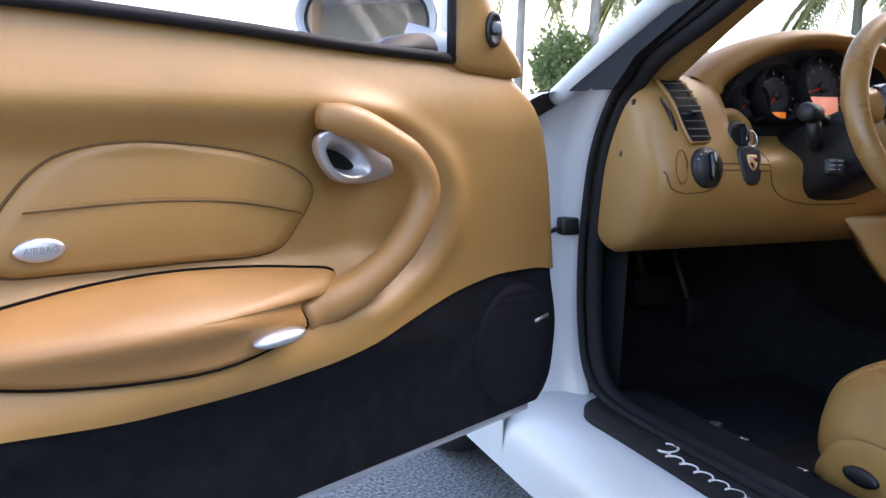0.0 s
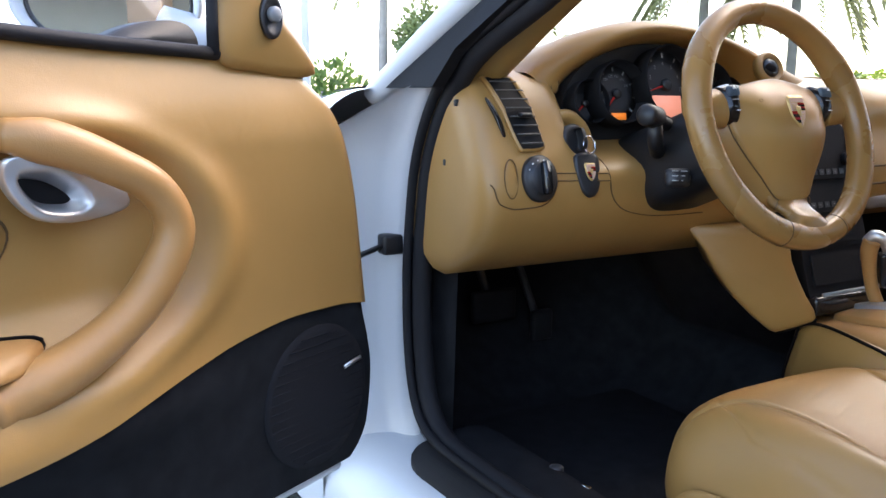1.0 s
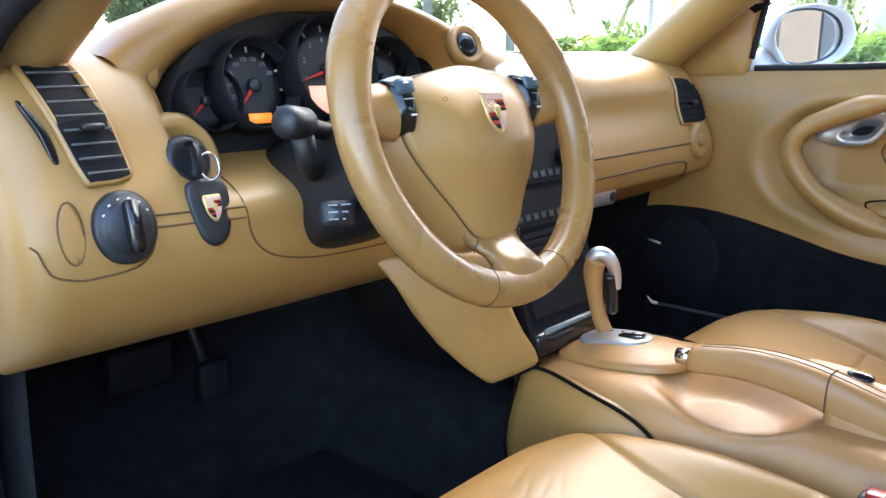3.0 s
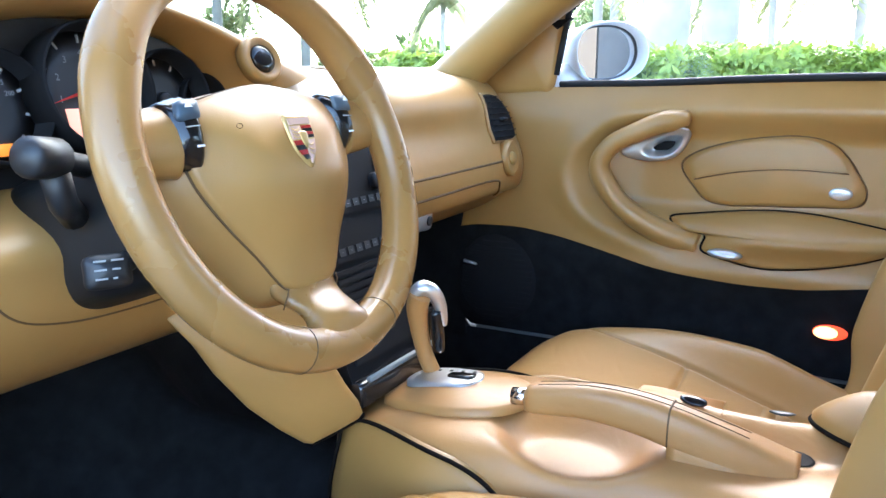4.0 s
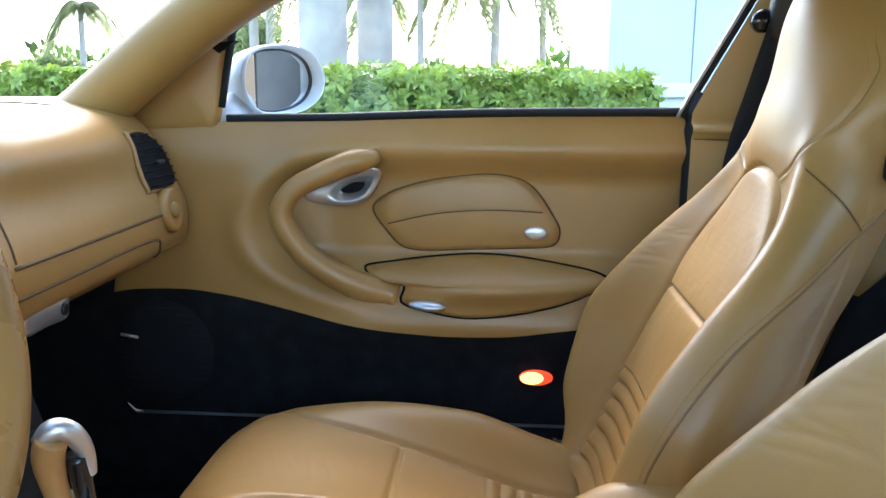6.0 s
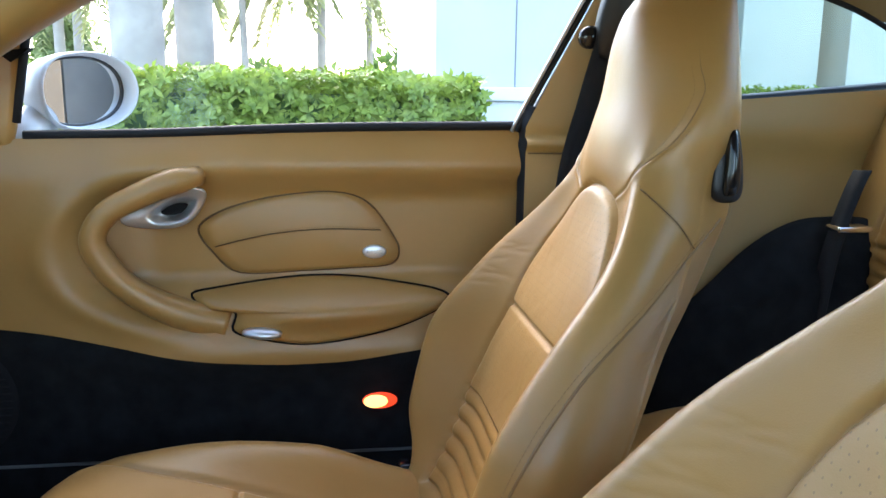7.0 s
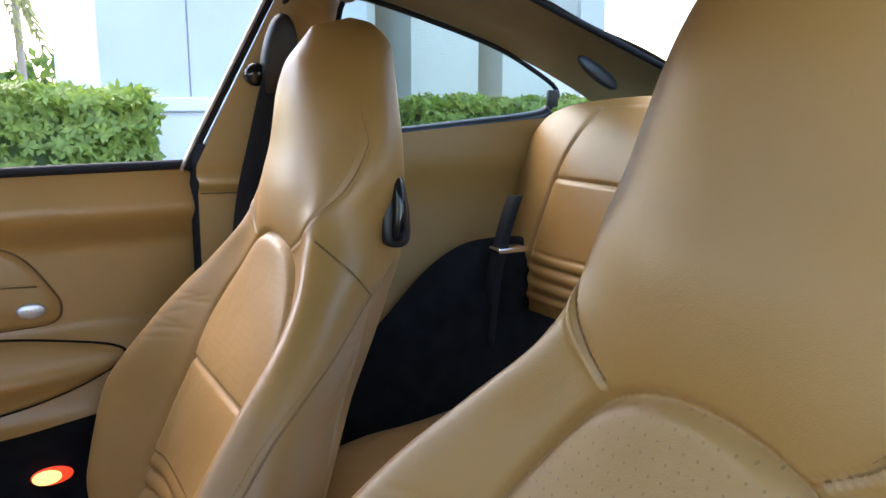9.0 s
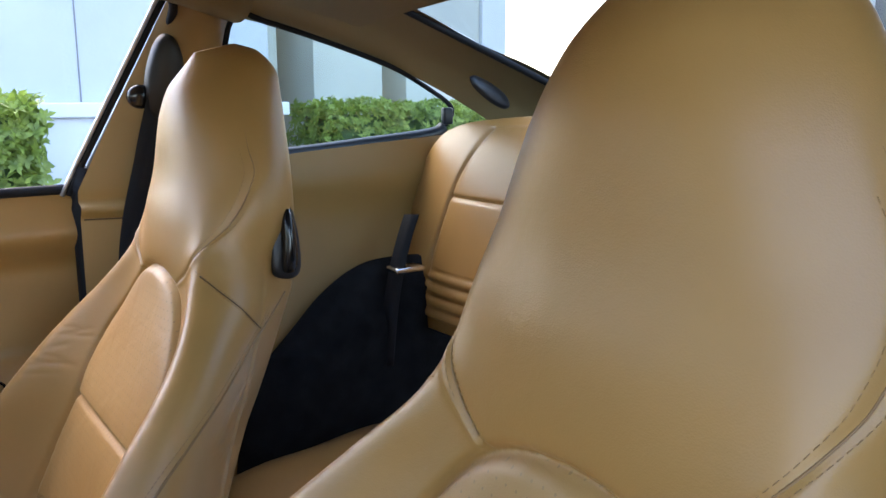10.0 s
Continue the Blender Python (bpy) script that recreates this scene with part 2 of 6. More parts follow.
def lathe(profile, place, n=32):
    """A turned form: profile of (radius, height) about the centre of place."""
    V = [place(r * math.cos(a), r * math.sin(a), h) for r, h in profile for a in np.linspace(0, 2 * math.pi, n, endpoint=False)]
    F = [(j * n + i, j * n + (i + 1) % n, (j + 1) * n + (i + 1) % n, (j + 1) * n + i) for j in range(len(profile) - 1) for i in range(n)]
    F += [tuple(range(n)), tuple(range((len(profile) - 1) * n, len(profile) * n))]
    return V, F


def lettering(text, place, size, mat, parent, name="lettering", label="", lift=0.0003):
    """Words in the built-in font, laid on place(a, b, h), centred."""
    cu = bpy.data.curves.new(name, "FONT")
    cu.body, cu.size, cu.align_x, cu.align_y = text, size, "CENTER", "CENTER"
    cu.extrude = 0.0
    cu.resolution_u = 2
    tmp = bpy.data.objects.new(name, cu)
    scene.collection.objects.link(tmp)
    bpy.context.view_layer.update()
    me = tmp.to_mesh()
    V = [place(v.co.x, v.co.y, lift) for v in me.vertices]
    F = [tuple(f.vertices) for f in me.polygons]
    tmp.to_mesh_clear()
    bpy.data.objects.remove(tmp)
    return mesh(name, V, F, mat, parent, label, smooth=False)


def inside(P, poly):
    """Signed distance of points P to a closed outline, positive inside."""
    poly = np.array(poly, float)
    best, odd = np.full(len(P), 9.0), np.zeros(len(P), bool)
    for a, b in zip(poly, np.roll(poly, -1, 0)):
        ab = b - a
        t = np.clip(((P - a) @ ab) / (ab @ ab + 1e-12), 0, 1)
        best = np.minimum(best, np.hypot(*(P - a - t[:, None] * ab).T))
        if a[1] != b[1]:
            odd ^= ((a[1] > P[:, 1]) != (b[1] > P[:, 1])) & (P[:, 0] < ab[0] * (P[:, 1] - a[1]) / ab[1] + a[0])
    return np.where(odd, best, -best)


def stitches(line, pitch=0.0050, length=0.0034, r=0.0005):
    """Short raised thread dashes along a line."""
    p = np.array(line, float)
    run = np.concatenate(([0], np.cumsum(np.linalg.norm(np.diff(p, axis=0), axis=1))))
    out = []
    for k in range(int(run[-1] / pitch)):
        at = [np.array([np.interp(k * pitch + d, run, p[:, i]) for i in range(3)]) for d in (0, length * 0.5, length)]
        out.append(tube(at, lambda t: r * (1 if 0.2 < t < 0.8 else 0.6), 5))
    return join(*out)


# ---- ground ----
ASPHALT = material("asphalt", (0.15, 0.15, 0.15), 0.9, spread=0.75, grain=0.9, grain_size=160, patch=120, spec=0.2, wear=(0.36, 0.36, 0.355))
V, F = sheet(lambda u, v: (-400 + 800 * u, -400 + 800 * v, 0), 9, 9)
tagged(mesh("road", V, F, ASPHALT, smooth=False), "grey asphalt of a car park", "ground", kind="structure")


# ---- car ----
car = thing("car", (0, 0, 0.0), "white coupe with tan leather cabin and open driver door", "car")


# ---- doors ----
OPEN = radians(64)
DOOR_LINE = ((-0.1, 0.52), (0, 0.440), (0.263, 0.195), (0.6, -0.146), (0.84, -0.339), (1.14, -0.59))


def door_place(side):
    """(s, z, d) to the world: s back from the hinge edge, z up, d into the cabin."""
    if side > 0:
        return lambda s, z, d=0.0: (0.71 - d, along(s, DOOR_LINE), z)
    c, k = math.cos(OPEN), math.sin(OPEN)
    return lambda s, z, d=0.0: (-0.865 - k * s + c * d, 0.346 - c * s - k * d, z)


def door_skin(s, z):
    """How far the trim stands into the cabin."""
    d = 0.034 * (1 - ease(z, 0.80, 0.935)) - 0.012
    d -= 0.040 * ease(s, 0.30, 0.44) * (ease(z, 0.60, 0.66) - ease(z, 0.775, 0.84))
    d += 0.030 * ease(s, 0.18, 0.5) * bell(z, 0.535, 0.05)
    r = math.hypot((s - 0.50) / 0.215, (z - 0.70) / 0.130)
    d += (0.012 * bell(r, 1.0, 0.13) - 0.008 * (1 - ease(r, 0.72, 0.98))) * (1 - ease(s, 0.42, 0.54))
    return d


def door_low(s):
    return along(s, ((0, 0.567), (0.09, 0.582), (0.169, 0.584), (0.261, 0.575), (0.33, 0.563), (0.401, 0.549), (0.47, 0.534), (0.544, 0.524), (0.662, 0.518), (0.761, 0.520), (0.894, 0.534), (1.14, 0.565)))


def door_top(s, side=-1):
    return (0 if side < 0 else -0.020 - 0.004 * s) + along(s, ((0.1, 0.882), (0.204, 0.887), (0.263, 0.898), (0.426, 0.902), (0.631, 0.911), (0.829, 0.916), (1.14, 0.92)))


def door_front(z):
    return along(z, ((0.34, 0.07), (0.356, 0.024), (0.399, -0.007), (0.479, -0.017), (0.567, 0.002), (0.737, 0.027), (0.838, 0.063), (0.881, 0.102), (0.991, 0.181)))


def build_door(side):
    at = door_place(side)
    on = lambda s, z, h=0.0: at(s, z, door_skin(s, z) + h)
    word = "open" if side < 0 else "closed"
    rim = [(door_front(z) + 0.004, z) for z in np.linspace(0.37, 0.88, 12)] + [(0.28, door_top(0.28, side) - 0.004), (0.6, door_top(0.6, side) - 0.004), (1.15, door_top(1.14, side) - 0.004), (1.16, 0.7), (1.15, 0.42), (1.1, 0.35), (0.6, 0.338), (0.3, 0.334), (0.09, 0.335), (0.03, 0.348)]
    door = mesh("door", *prism(rim, at, -0.125, -0.045), WHITE_PAINT, car, f"{word} white car door with tan leather trim and black lower panel", smooth=False)

    def panel(lo, hi, lift=0.0):
        def fn(u, v):
            s = u * 1.14
            z = lo(s) + v * (hi(s) - lo(s))
            f = door_front(z)
            s = f + u * (1.14 - f)
            z = lo(s) + v * (hi(s) - lo(s))
            round_off = -0.03 * (1 - ease(u, 0, 0.03))
            return at(s, z, door_skin(s, z) + lift + round_off)
        return fn
    mesh("trim_panel", *sheet(panel(door_low, lambda s: door_top(s, side)), 90, 48), LEATHER, door, "tan leather door trim")
    low = mesh("carpet_panel", *sheet(panel(lambda s: 0.352, lambda s: door_low(s) + 0.004, -0.006), 70, 18), CARPET, door, "black carpeted lower door panel")
    mesh("lower_lip", *tube([at(s, 0.340, -0.006) for s in np.linspace(0.07, 1.12, 24)], 0.010 if side < 0 else 0.007, 8), WHITE_PAINT if side < 0 else MID_GREY, door)
    mesh("edge_seal", *tube([at(door_front(z) + 0.006, z, -0.034) for z in np.linspace(0.37, 0.90, 30)], 0.008, 8), RUBBER, door, "black rubber door edge seal")
    for z in (0.46, 0.74):
        mesh("hinge", *block(*np.sort(np.array([at(-0.006, z - 0.02, -0.085), at(0.03, z + 0.02, -0.05)]), axis=0), 0.004), WHITE_PAINT, door, "white painted door hinge")
    # window line
    mesh("window_seal", *tube([at(s, door_top(s, side) + 0.004, -0.002) for s in np.linspace(0.262, 1.14, 20)], 0.0075, 8), RUBBER, door, "black rubber window seal")
    V, F = sheet(lambda u, v: at(0.275 + 0.87 * u + 0.0 * v, 0.88 + v * 0.29 * min(1, 0.35 + u * 1.6), -0.03 - 0.05 * v), 12, 4)
    pane = mesh("window_pane", V, F, PANE, door, "clear door window glass")
    pane.visible_shadow = False
    # mirror corner
    tri = spline([(0.108, 0.884) if side < 0 else (0.03, 0.855), (0.15, 0.942) if side < 0 else (0.10, 0.925), (0.19, 0.995), (0.232, 1.045), (0.262, 1.045) if side < 0 else (0.279, 1.062), (0.262, 0.98) if side < 0 else (0.264, 0.98), (0.262, 0.898) if side < 0 else (0.246, 0.870), (0.205, 0.884 if side < 0 else 0.862)], 4, True)
    sail = mesh("mirror_corner_trim", *puff(tri, lambda s, z, h=0: at(s, z, h - 0.006), 0.022, edge=0.45, rings=6), LEATHER, door)
    mesh("corner_post", *tube([at(0.268 if side < 0 else 0.253 + 0.2 * (z - 0.9), z, 0.0) for z in np.linspace(0.9, 1.06, 5)], 0.007, 8), RUBBER, door)
    if side < 0:
        mesh("mirror_base_cover", *prism(spline([(0.272, 0.902), (0.272, 0.928), (0.30, 0.936), (0.345, 0.928), (0.385, 0.908), (0.36, 0.900)], 3, True), at, -0.060, -0.028), BLACK, door, "black plastic mirror base")
        sw = mesh("mirror_switch", *lathe([(0.019, 0), (0.019, 0.004), (0.015, 0.006), (0.013, 0.004)], lambda a, b, h: at(0.196 + a * 0.9, 0.947 + b * 1.35, 0.016 + h)), BLACK, door, "black oval mirror adjuster")
        mesh("knob", *lathe([(0.009, 0), (0.009, 0.008), (0.006, 0.010)], lambda a, b, h: at(0.196 + a, 0.949 + b, 0.018 + h), 20), MID_GREY, door)
    # pull handle
    ahead = 0.006 if side > 0 else 0.0
    path = np.array((-ahead, 0)) + spline([(0.518, 0.820), (0.478, 0.811), (0.435, 0.792), (0.393, 0.768), (0.371, 0.733), (0.378, 0.697), (0.415, 0.647), (0.480, 0.605), (0.556, 0.579)], 6)
    k = len(path) - 1
    lift = lambda t: 0.034 * math.sin(math.pi * min(1, t * 1.05)) ** 0.6 + 0.012
    rad = lambda t: 0.0215 - 0.003 * bell(t, 0.35, 0.2) + 0.006 * ease(t, 0.75, 1) - 0.006 * (1 - ease(t, 0, 0.1))
    norm = np.array(at(0, 0, 1)) - np.array(at(0, 0, 0))
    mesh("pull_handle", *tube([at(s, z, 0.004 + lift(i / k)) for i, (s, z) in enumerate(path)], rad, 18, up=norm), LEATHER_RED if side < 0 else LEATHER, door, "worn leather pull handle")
    # release
    out = spline([(0.519, 0.800), (0.468, 0.802), (0.418, 0.786), (0.397, 0.757), (0.404, 0.742), (0.448, 0.735), (0.490, 0.743), (0.516, 0.772)], 5, True)
    hole = spline([(0.509, 0.784), (0.478, 0.786), (0.448, 0.771), (0.437, 0.755), (0.452, 0.744), (0.490, 0.752)], 5, True)
    V, F = puff(out, lambda s, z, h=0.0: (s, z, h), 0.020, edge=0.55, rings=22, base=0.022, power=3.0)
    deep = inside(np.array(V)[:, :2], hole)
    mesh("release_bezel", [on(s, z, h - 0.024 * ease(q, -0.002, 0.012)) for (s, z, h), q in zip(V, deep)], F, SILVER, door, "satin silver door release")
    # black patch at the scoop's bottom stands for its deep shadow
    cup = hole.mean(axis=0) + (hole - hole.mean(axis=0)) * ((0.80, 0.72) if side < 0 else (0.58, 0.45))
    mesh("cup_shade", *puff(cup, on, 0.0012, edge=0.3, rings=4, base=0.0200), MATTE, door)
    # pad
    pad = spline([(0.503, 0.730), (0.535, 0.757), (0.60, 0.777), (0.68, 0.788), (0.745, 0.791), (0.80, 0.783), (0.838, 0.762), (0.872, 0.722), (0.888, 0.692), (0.872, 0.668), (0.80, 0.663), (0.68, 0.659), (0.568, 0.658), (0.525, 0.692)], 5, True)
    groove = mesh("pad_seam", *ring_tube([on(s, z, 0.001) for s, z in pad], 0.0017, 6, up=norm), SEAM, door)
    p = mesh("airbag_pad", *puff(pad * 0.992 + pad.mean(axis=0) * 0.008, on, 0.013, edge=0.4, rings=8), LEATHER, door)
    row = spline([(0.53, 0.703), (0.62, 0.722), (0.74, 0.730), (0.90, 0.725)], 8)[:-3]
    mesh("pad_fold", *tube([on(s, z, 0.0128) for s, z in row], 0.0011, 6, up=norm), SEAM, door)
    mesh("pad_stitch", *stitches([on(s, z + 0.004, 0.0136) for s, z in row]), STITCH, door)
    b = mesh("airbag_badge", *puff(circle(0.837, 0.691, 0.024, 0.0115), on, 0.006, edge=0.6, rings=5, base=0.010), SILVER, door, "oval silver badge reading airbag")
    flip = 1 if side > 0 else -1
    lettering("AIRBAG", lambda a, c, h: on(0.837 + flip * a, 0.691 + c, 0.0163 + h), 0.0095, BADGE_PRINT, door)
    # armrest
    lid = spline([(0.492, 0.629), (0.54, 0.638), (0.62, 0.647), (0.71, 0.652), (0.80, 0.649), (0.90, 0.638), (0.965, 0.628), (0.985, 0.616), (0.95, 0.596), (0.88, 0.575), (0.79, 0.560), (0.687, 0.553), (0.60, 0.564), (0.560, 0.576), (0.563, 0.603), (0.518, 0.610)], 4, True)
    mesh("armrest_seam", *ring_tube([on(s, z, 0.004) for s, z in lid], 0.0020, 6, up=norm), GAP, door)
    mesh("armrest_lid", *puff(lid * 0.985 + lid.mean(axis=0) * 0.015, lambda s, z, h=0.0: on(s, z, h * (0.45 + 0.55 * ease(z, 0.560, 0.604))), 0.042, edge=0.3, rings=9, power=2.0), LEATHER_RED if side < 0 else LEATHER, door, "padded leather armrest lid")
    mesh("armrest_pull", *puff(circle(0.612, 0.575, 0.036, 0.0085), lambda s, z, h=0: on(s, z - (s - 0.612) * 0.05, h), 0.012, edge=0.3, rings=5, base=0.020), SILVER, door, "bright metal pull tab")
    # loudspeaker
    spk = circle(0.128, 0.463, 0.098, 0.098)
    sp = mesh("speaker_grille", *puff(spk, lambda s, z, h=0: at(s, z, door_skin(s, z) - 0.006 + h), 0.004, edge=0.5, rings=8, power=3), GRILLE, door, "black ridged speaker grille")
    for k in range(15):
        dz = -0.084 + 0.012 * k
        half = math.sqrt(0.090 ** 2 - dz ** 2) * 0.98
        mesh("grille_rib", *tube([at(s, 0.463 + dz, door_skin(s, 0.463 + dz) - 0.0030) for s in np.linspace(0.128 - half, 0.128 + half, 9)], 0.0012, 5, up=norm), GRILLE, sp)
    mesh("maker_plate", *prism([(0.045, 0.499), (0.080, 0.494), (0.079, 0.489), (0.044, 0.494)], lambda s, z, h=0: at(s, z, door_skin(s, z) + h), -0.003, 0.0005), SILVER, door, "small silver plate")
    if side > 0:
        lens = mesh("courtesy_lamp", *puff(circle(0.845, 0.440, 0.036, 0.0145), lambda s, z, h=0: at(s, z, door_skin(s, z) + h), 0.005, edge=0.5, rings=5, base=-0.004), LAMP_RED, door, "lit amber courtesy lamp")
        mesh("lamp_bulb", *puff(circle(0.836, 0.440, 0.025, 0.0115), lambda s, z, h=0: at(s, z, door_skin(s, z) + h), 0.0035, edge=0.6, rings=5, base=0.0005), LAMP, door, "glowing yellow lens")
    return door


BADGE_PRINT = material("badge_print", (0.30, 0.30, 0.31), 0.4, metal=0.6, spread=0.05)
GRILLE = material("speaker_cloth", (0.011, 0.011, 0.013), 0.8, spread=0.1, grain=0.5, grain_size=600, spec=0.2)
LAMP = glow("lit_lamp_lens", (1.0, 0.56, 0.16), 0.28)
LAMP_RED = glow("lit_red_lens", (0.9, 0.06, 0.02), 0.12)
driver_door = build_door(-1)
passenger_door = build_door(1)


# ---- outside mirrors ----
def build_mirror(centre, facing, side):
    """A teardrop housing whose glass lies deep behind its lip."""
    f = np.array(facing, float)
    right = np.cross((0, 0, 1), f)
    at = frame_at(centre, right, (0, 0, 1))
    out = spline([(0.108, 0.004), (0.090, 0.044), (0.036, 0.066), (-0.040, 0.064), (-0.088, 0.044), (-0.104, 0.0), (-0.084, -0.046), (-0.032, -0.064), (0.040, -0.058), (0.090, -0.034)], 5, True) * (side, 1)
    prof = [(0.05, -0.085), (0.4, -0.08), (0.7, -0.062), (0.92, -0.03), (1.0, 0.0), (1.01, 0.016), (0.985, 0.024), (0.95, 0.022), (0.90, 0.006), (0.885, -0.008)]
    m = mesh("wing_mirror", *loft([[at(a * r, b * r, h) for a, b in out] for r, h in prof], False), WHITE_PAINT, car, "white painted oval wing mirror")
    mesh("inner_rim", *ring_tube([at(a * 0.875, b * 0.875, -0.004) for a, b in out], 0.003, 8, up=f), BLACK, m)
    n = len(out)
    mesh("mirror_glass", [at(a * 0.885, b * 0.885, -0.005) for a, b in out], [tuple(range(n))], MIRROR, m, "clear mirror glass", smooth=False)
    return m


mp = build_mirror((0.880, 0.154, 0.946), (-0.60, -1, 0.02), 1)
mesh("foot", *tube([(0.835, 0.205, 0.905), (0.80, 0.225, 0.885), (0.735, 0.245, 0.872)], lambda t: 0.030 + 0.006 * t, 14), WHITE_PAINT, mp)
da = door_place(-1)
c0 = np.array(da(0.285, 0.962, -0.155))
md = build_mirror(c0, (-0.30, -1, -0.02), -1)
mesh("foot", *tube([da(0.25, 0.93, -0.12), da(0.21, 0.91, -0.08), da(0.19, 0.895, -0.03)], lambda t: 0.034 + 0.012 * t, 14), WHITE_PAINT, md)


# ---- seats ----
PIPING = material("tan_piping", (0.22, 0.12, 0.038), 0.5, spread=0.08)
BACK_W = ((0.40, 0.234), (0.5, 0.272), (0.60, 0.293), (0.70, 0.264), (0.76, 0.242), (0.80, 0.214), (0.85, 0.163), (0.88, 0.147), (0.91, 0.1410), (0.95, 0.1275), (1.0, 0.105), (1.04, 0.084), (1.065, 0.066), (1.082, 0.046), (1.092, 0.018))
BACK_Y = ((0.38, -0.395), (0.45, -0.445), (0.55, -0.483), (0.665, -0.521), (0.75, -0.559), (0.83, -0.589), (0.90, -0.608), (0.95, -0.621), (1.0, -0.626), (1.05, -0.632), (1.10, -0.668))
BACK_T = ((0.38, 0.119), (0.5, 0.130), (0.6, 0.122), (0.7, 0.150), (0.8, 0.153), (0.88, 0.128), (0.95, 0.103), (1.05, 0.095), (1.08, 0.058), (1.092, 0.026))
BACK_B = ((0.40, 0.043), (0.50, 0.105), (0.60, 0.112), (0.70, 0.080), (0.78, 0.052), (0.84, 0.036), (0.90, 0.010), (0.95, 0.0))
BACK_N = ((0.40, 7.0), (0.70, 7.0), (0.80, 4.0), (0.86, 3.0), (0.95, 3.0), (1.1, 3.0))
POD = ((0.815, 0.060), (0.835, 0.086), (0.853, 0.109), (0.88, 0.124), (0.92, 0.128), (0.957, 0.125), (1.01, 0.098), (1.05, 0.070), (1.075, 0.045), (1.092, 0.02))


def back_front(x, z):
    """The y of the backrest's front face at x from its middle."""
    w = along(z, BACK_W)
    q = min(1.0, abs(x) / w)
    y = along(z, BACK_Y)
    f = y + along(z, BACK_B) * math.exp(-((q - 0.82) / (0.18 if q < 0.82 else 0.33)) ** 2) if z < 0.95 else y
    f += 0.020 * ease(z, 0.79, 0.93) * (1 - q * q)
    if z > 0.815:
        edge = (along(z, POD) - abs(x)) / 0.034
        f += 0.0035 * ease(z, 0.82, 0.87) * (1 - ease(z, 1.0, 1.06)) * (math.sqrt(1 - (1 - min(1, edge)) ** 2) if edge > 0 else -0.15 * math.exp(edge * 5))
    mid = y - along(z, BACK_T) * 0.5
    return mid + (f - mid) * math.sqrt(max(0, 1 - q ** along(z, BACK_N)))


def back_taper(y, z):
    """The backrest is narrower behind than in front."""
    tp = 0.55 * (1 - ease(z, 0.66, 0.82)) + 0.58 * bell(z, 0.80, 0.09)
    return 1 - tp * ease(along(z, BACK_Y) + 0.05 - y, 0, 0.21)


def back_ring(z, n=81):
    w, th = along(z, BACK_W), along(z, BACK_T)
    mid = along(z, BACK_Y) - th * 0.5
    qs = np.sin(np.linspace(-math.pi / 2, math.pi / 2, n))
    ring = [(w * q, back_front(w * q, z)) for q in qs]
    ring += [(w * q, mid - th * 0.5 * math.sqrt(max(0, 1 - abs(q) ** 3))) for q in qs[-2:0:-2]]
    return [(x * back_taper(y, z), y, z - 0.25 * (y - mid) * ease(z, 1.0, 1.09)) for x, y in ring]


INSERT_HALF = ((0.40, 0.145), (0.44, 0.150), (0.537, 0.158), (0.60, 0.151), (0.663, 0.135), (0.715, 0.130), (0.756, 0.117), (0.79, 0.096), (0.81, 0.082), (0.825, 0.066), (0.836, 0.046), (0.843, 0.022), (0.845, 0.0))
NECK = ((0.833, 0.058), (0.851, 0.086), (0.868, 0.100), (0.884, 0.111), (0.905, 0.120), (0.925, 0.1225), (0.95, 0.1205), (0.985, 0.1065), (1.02, 0.0905), (1.05, 0.074), (1.075, 0.050), (1.092, 0.015))
PLEATS = (0.537, 0.5135, 0.490, 0.4665, 0.443, 0.4195)
SPLIT = 0.666
FRONT = 241


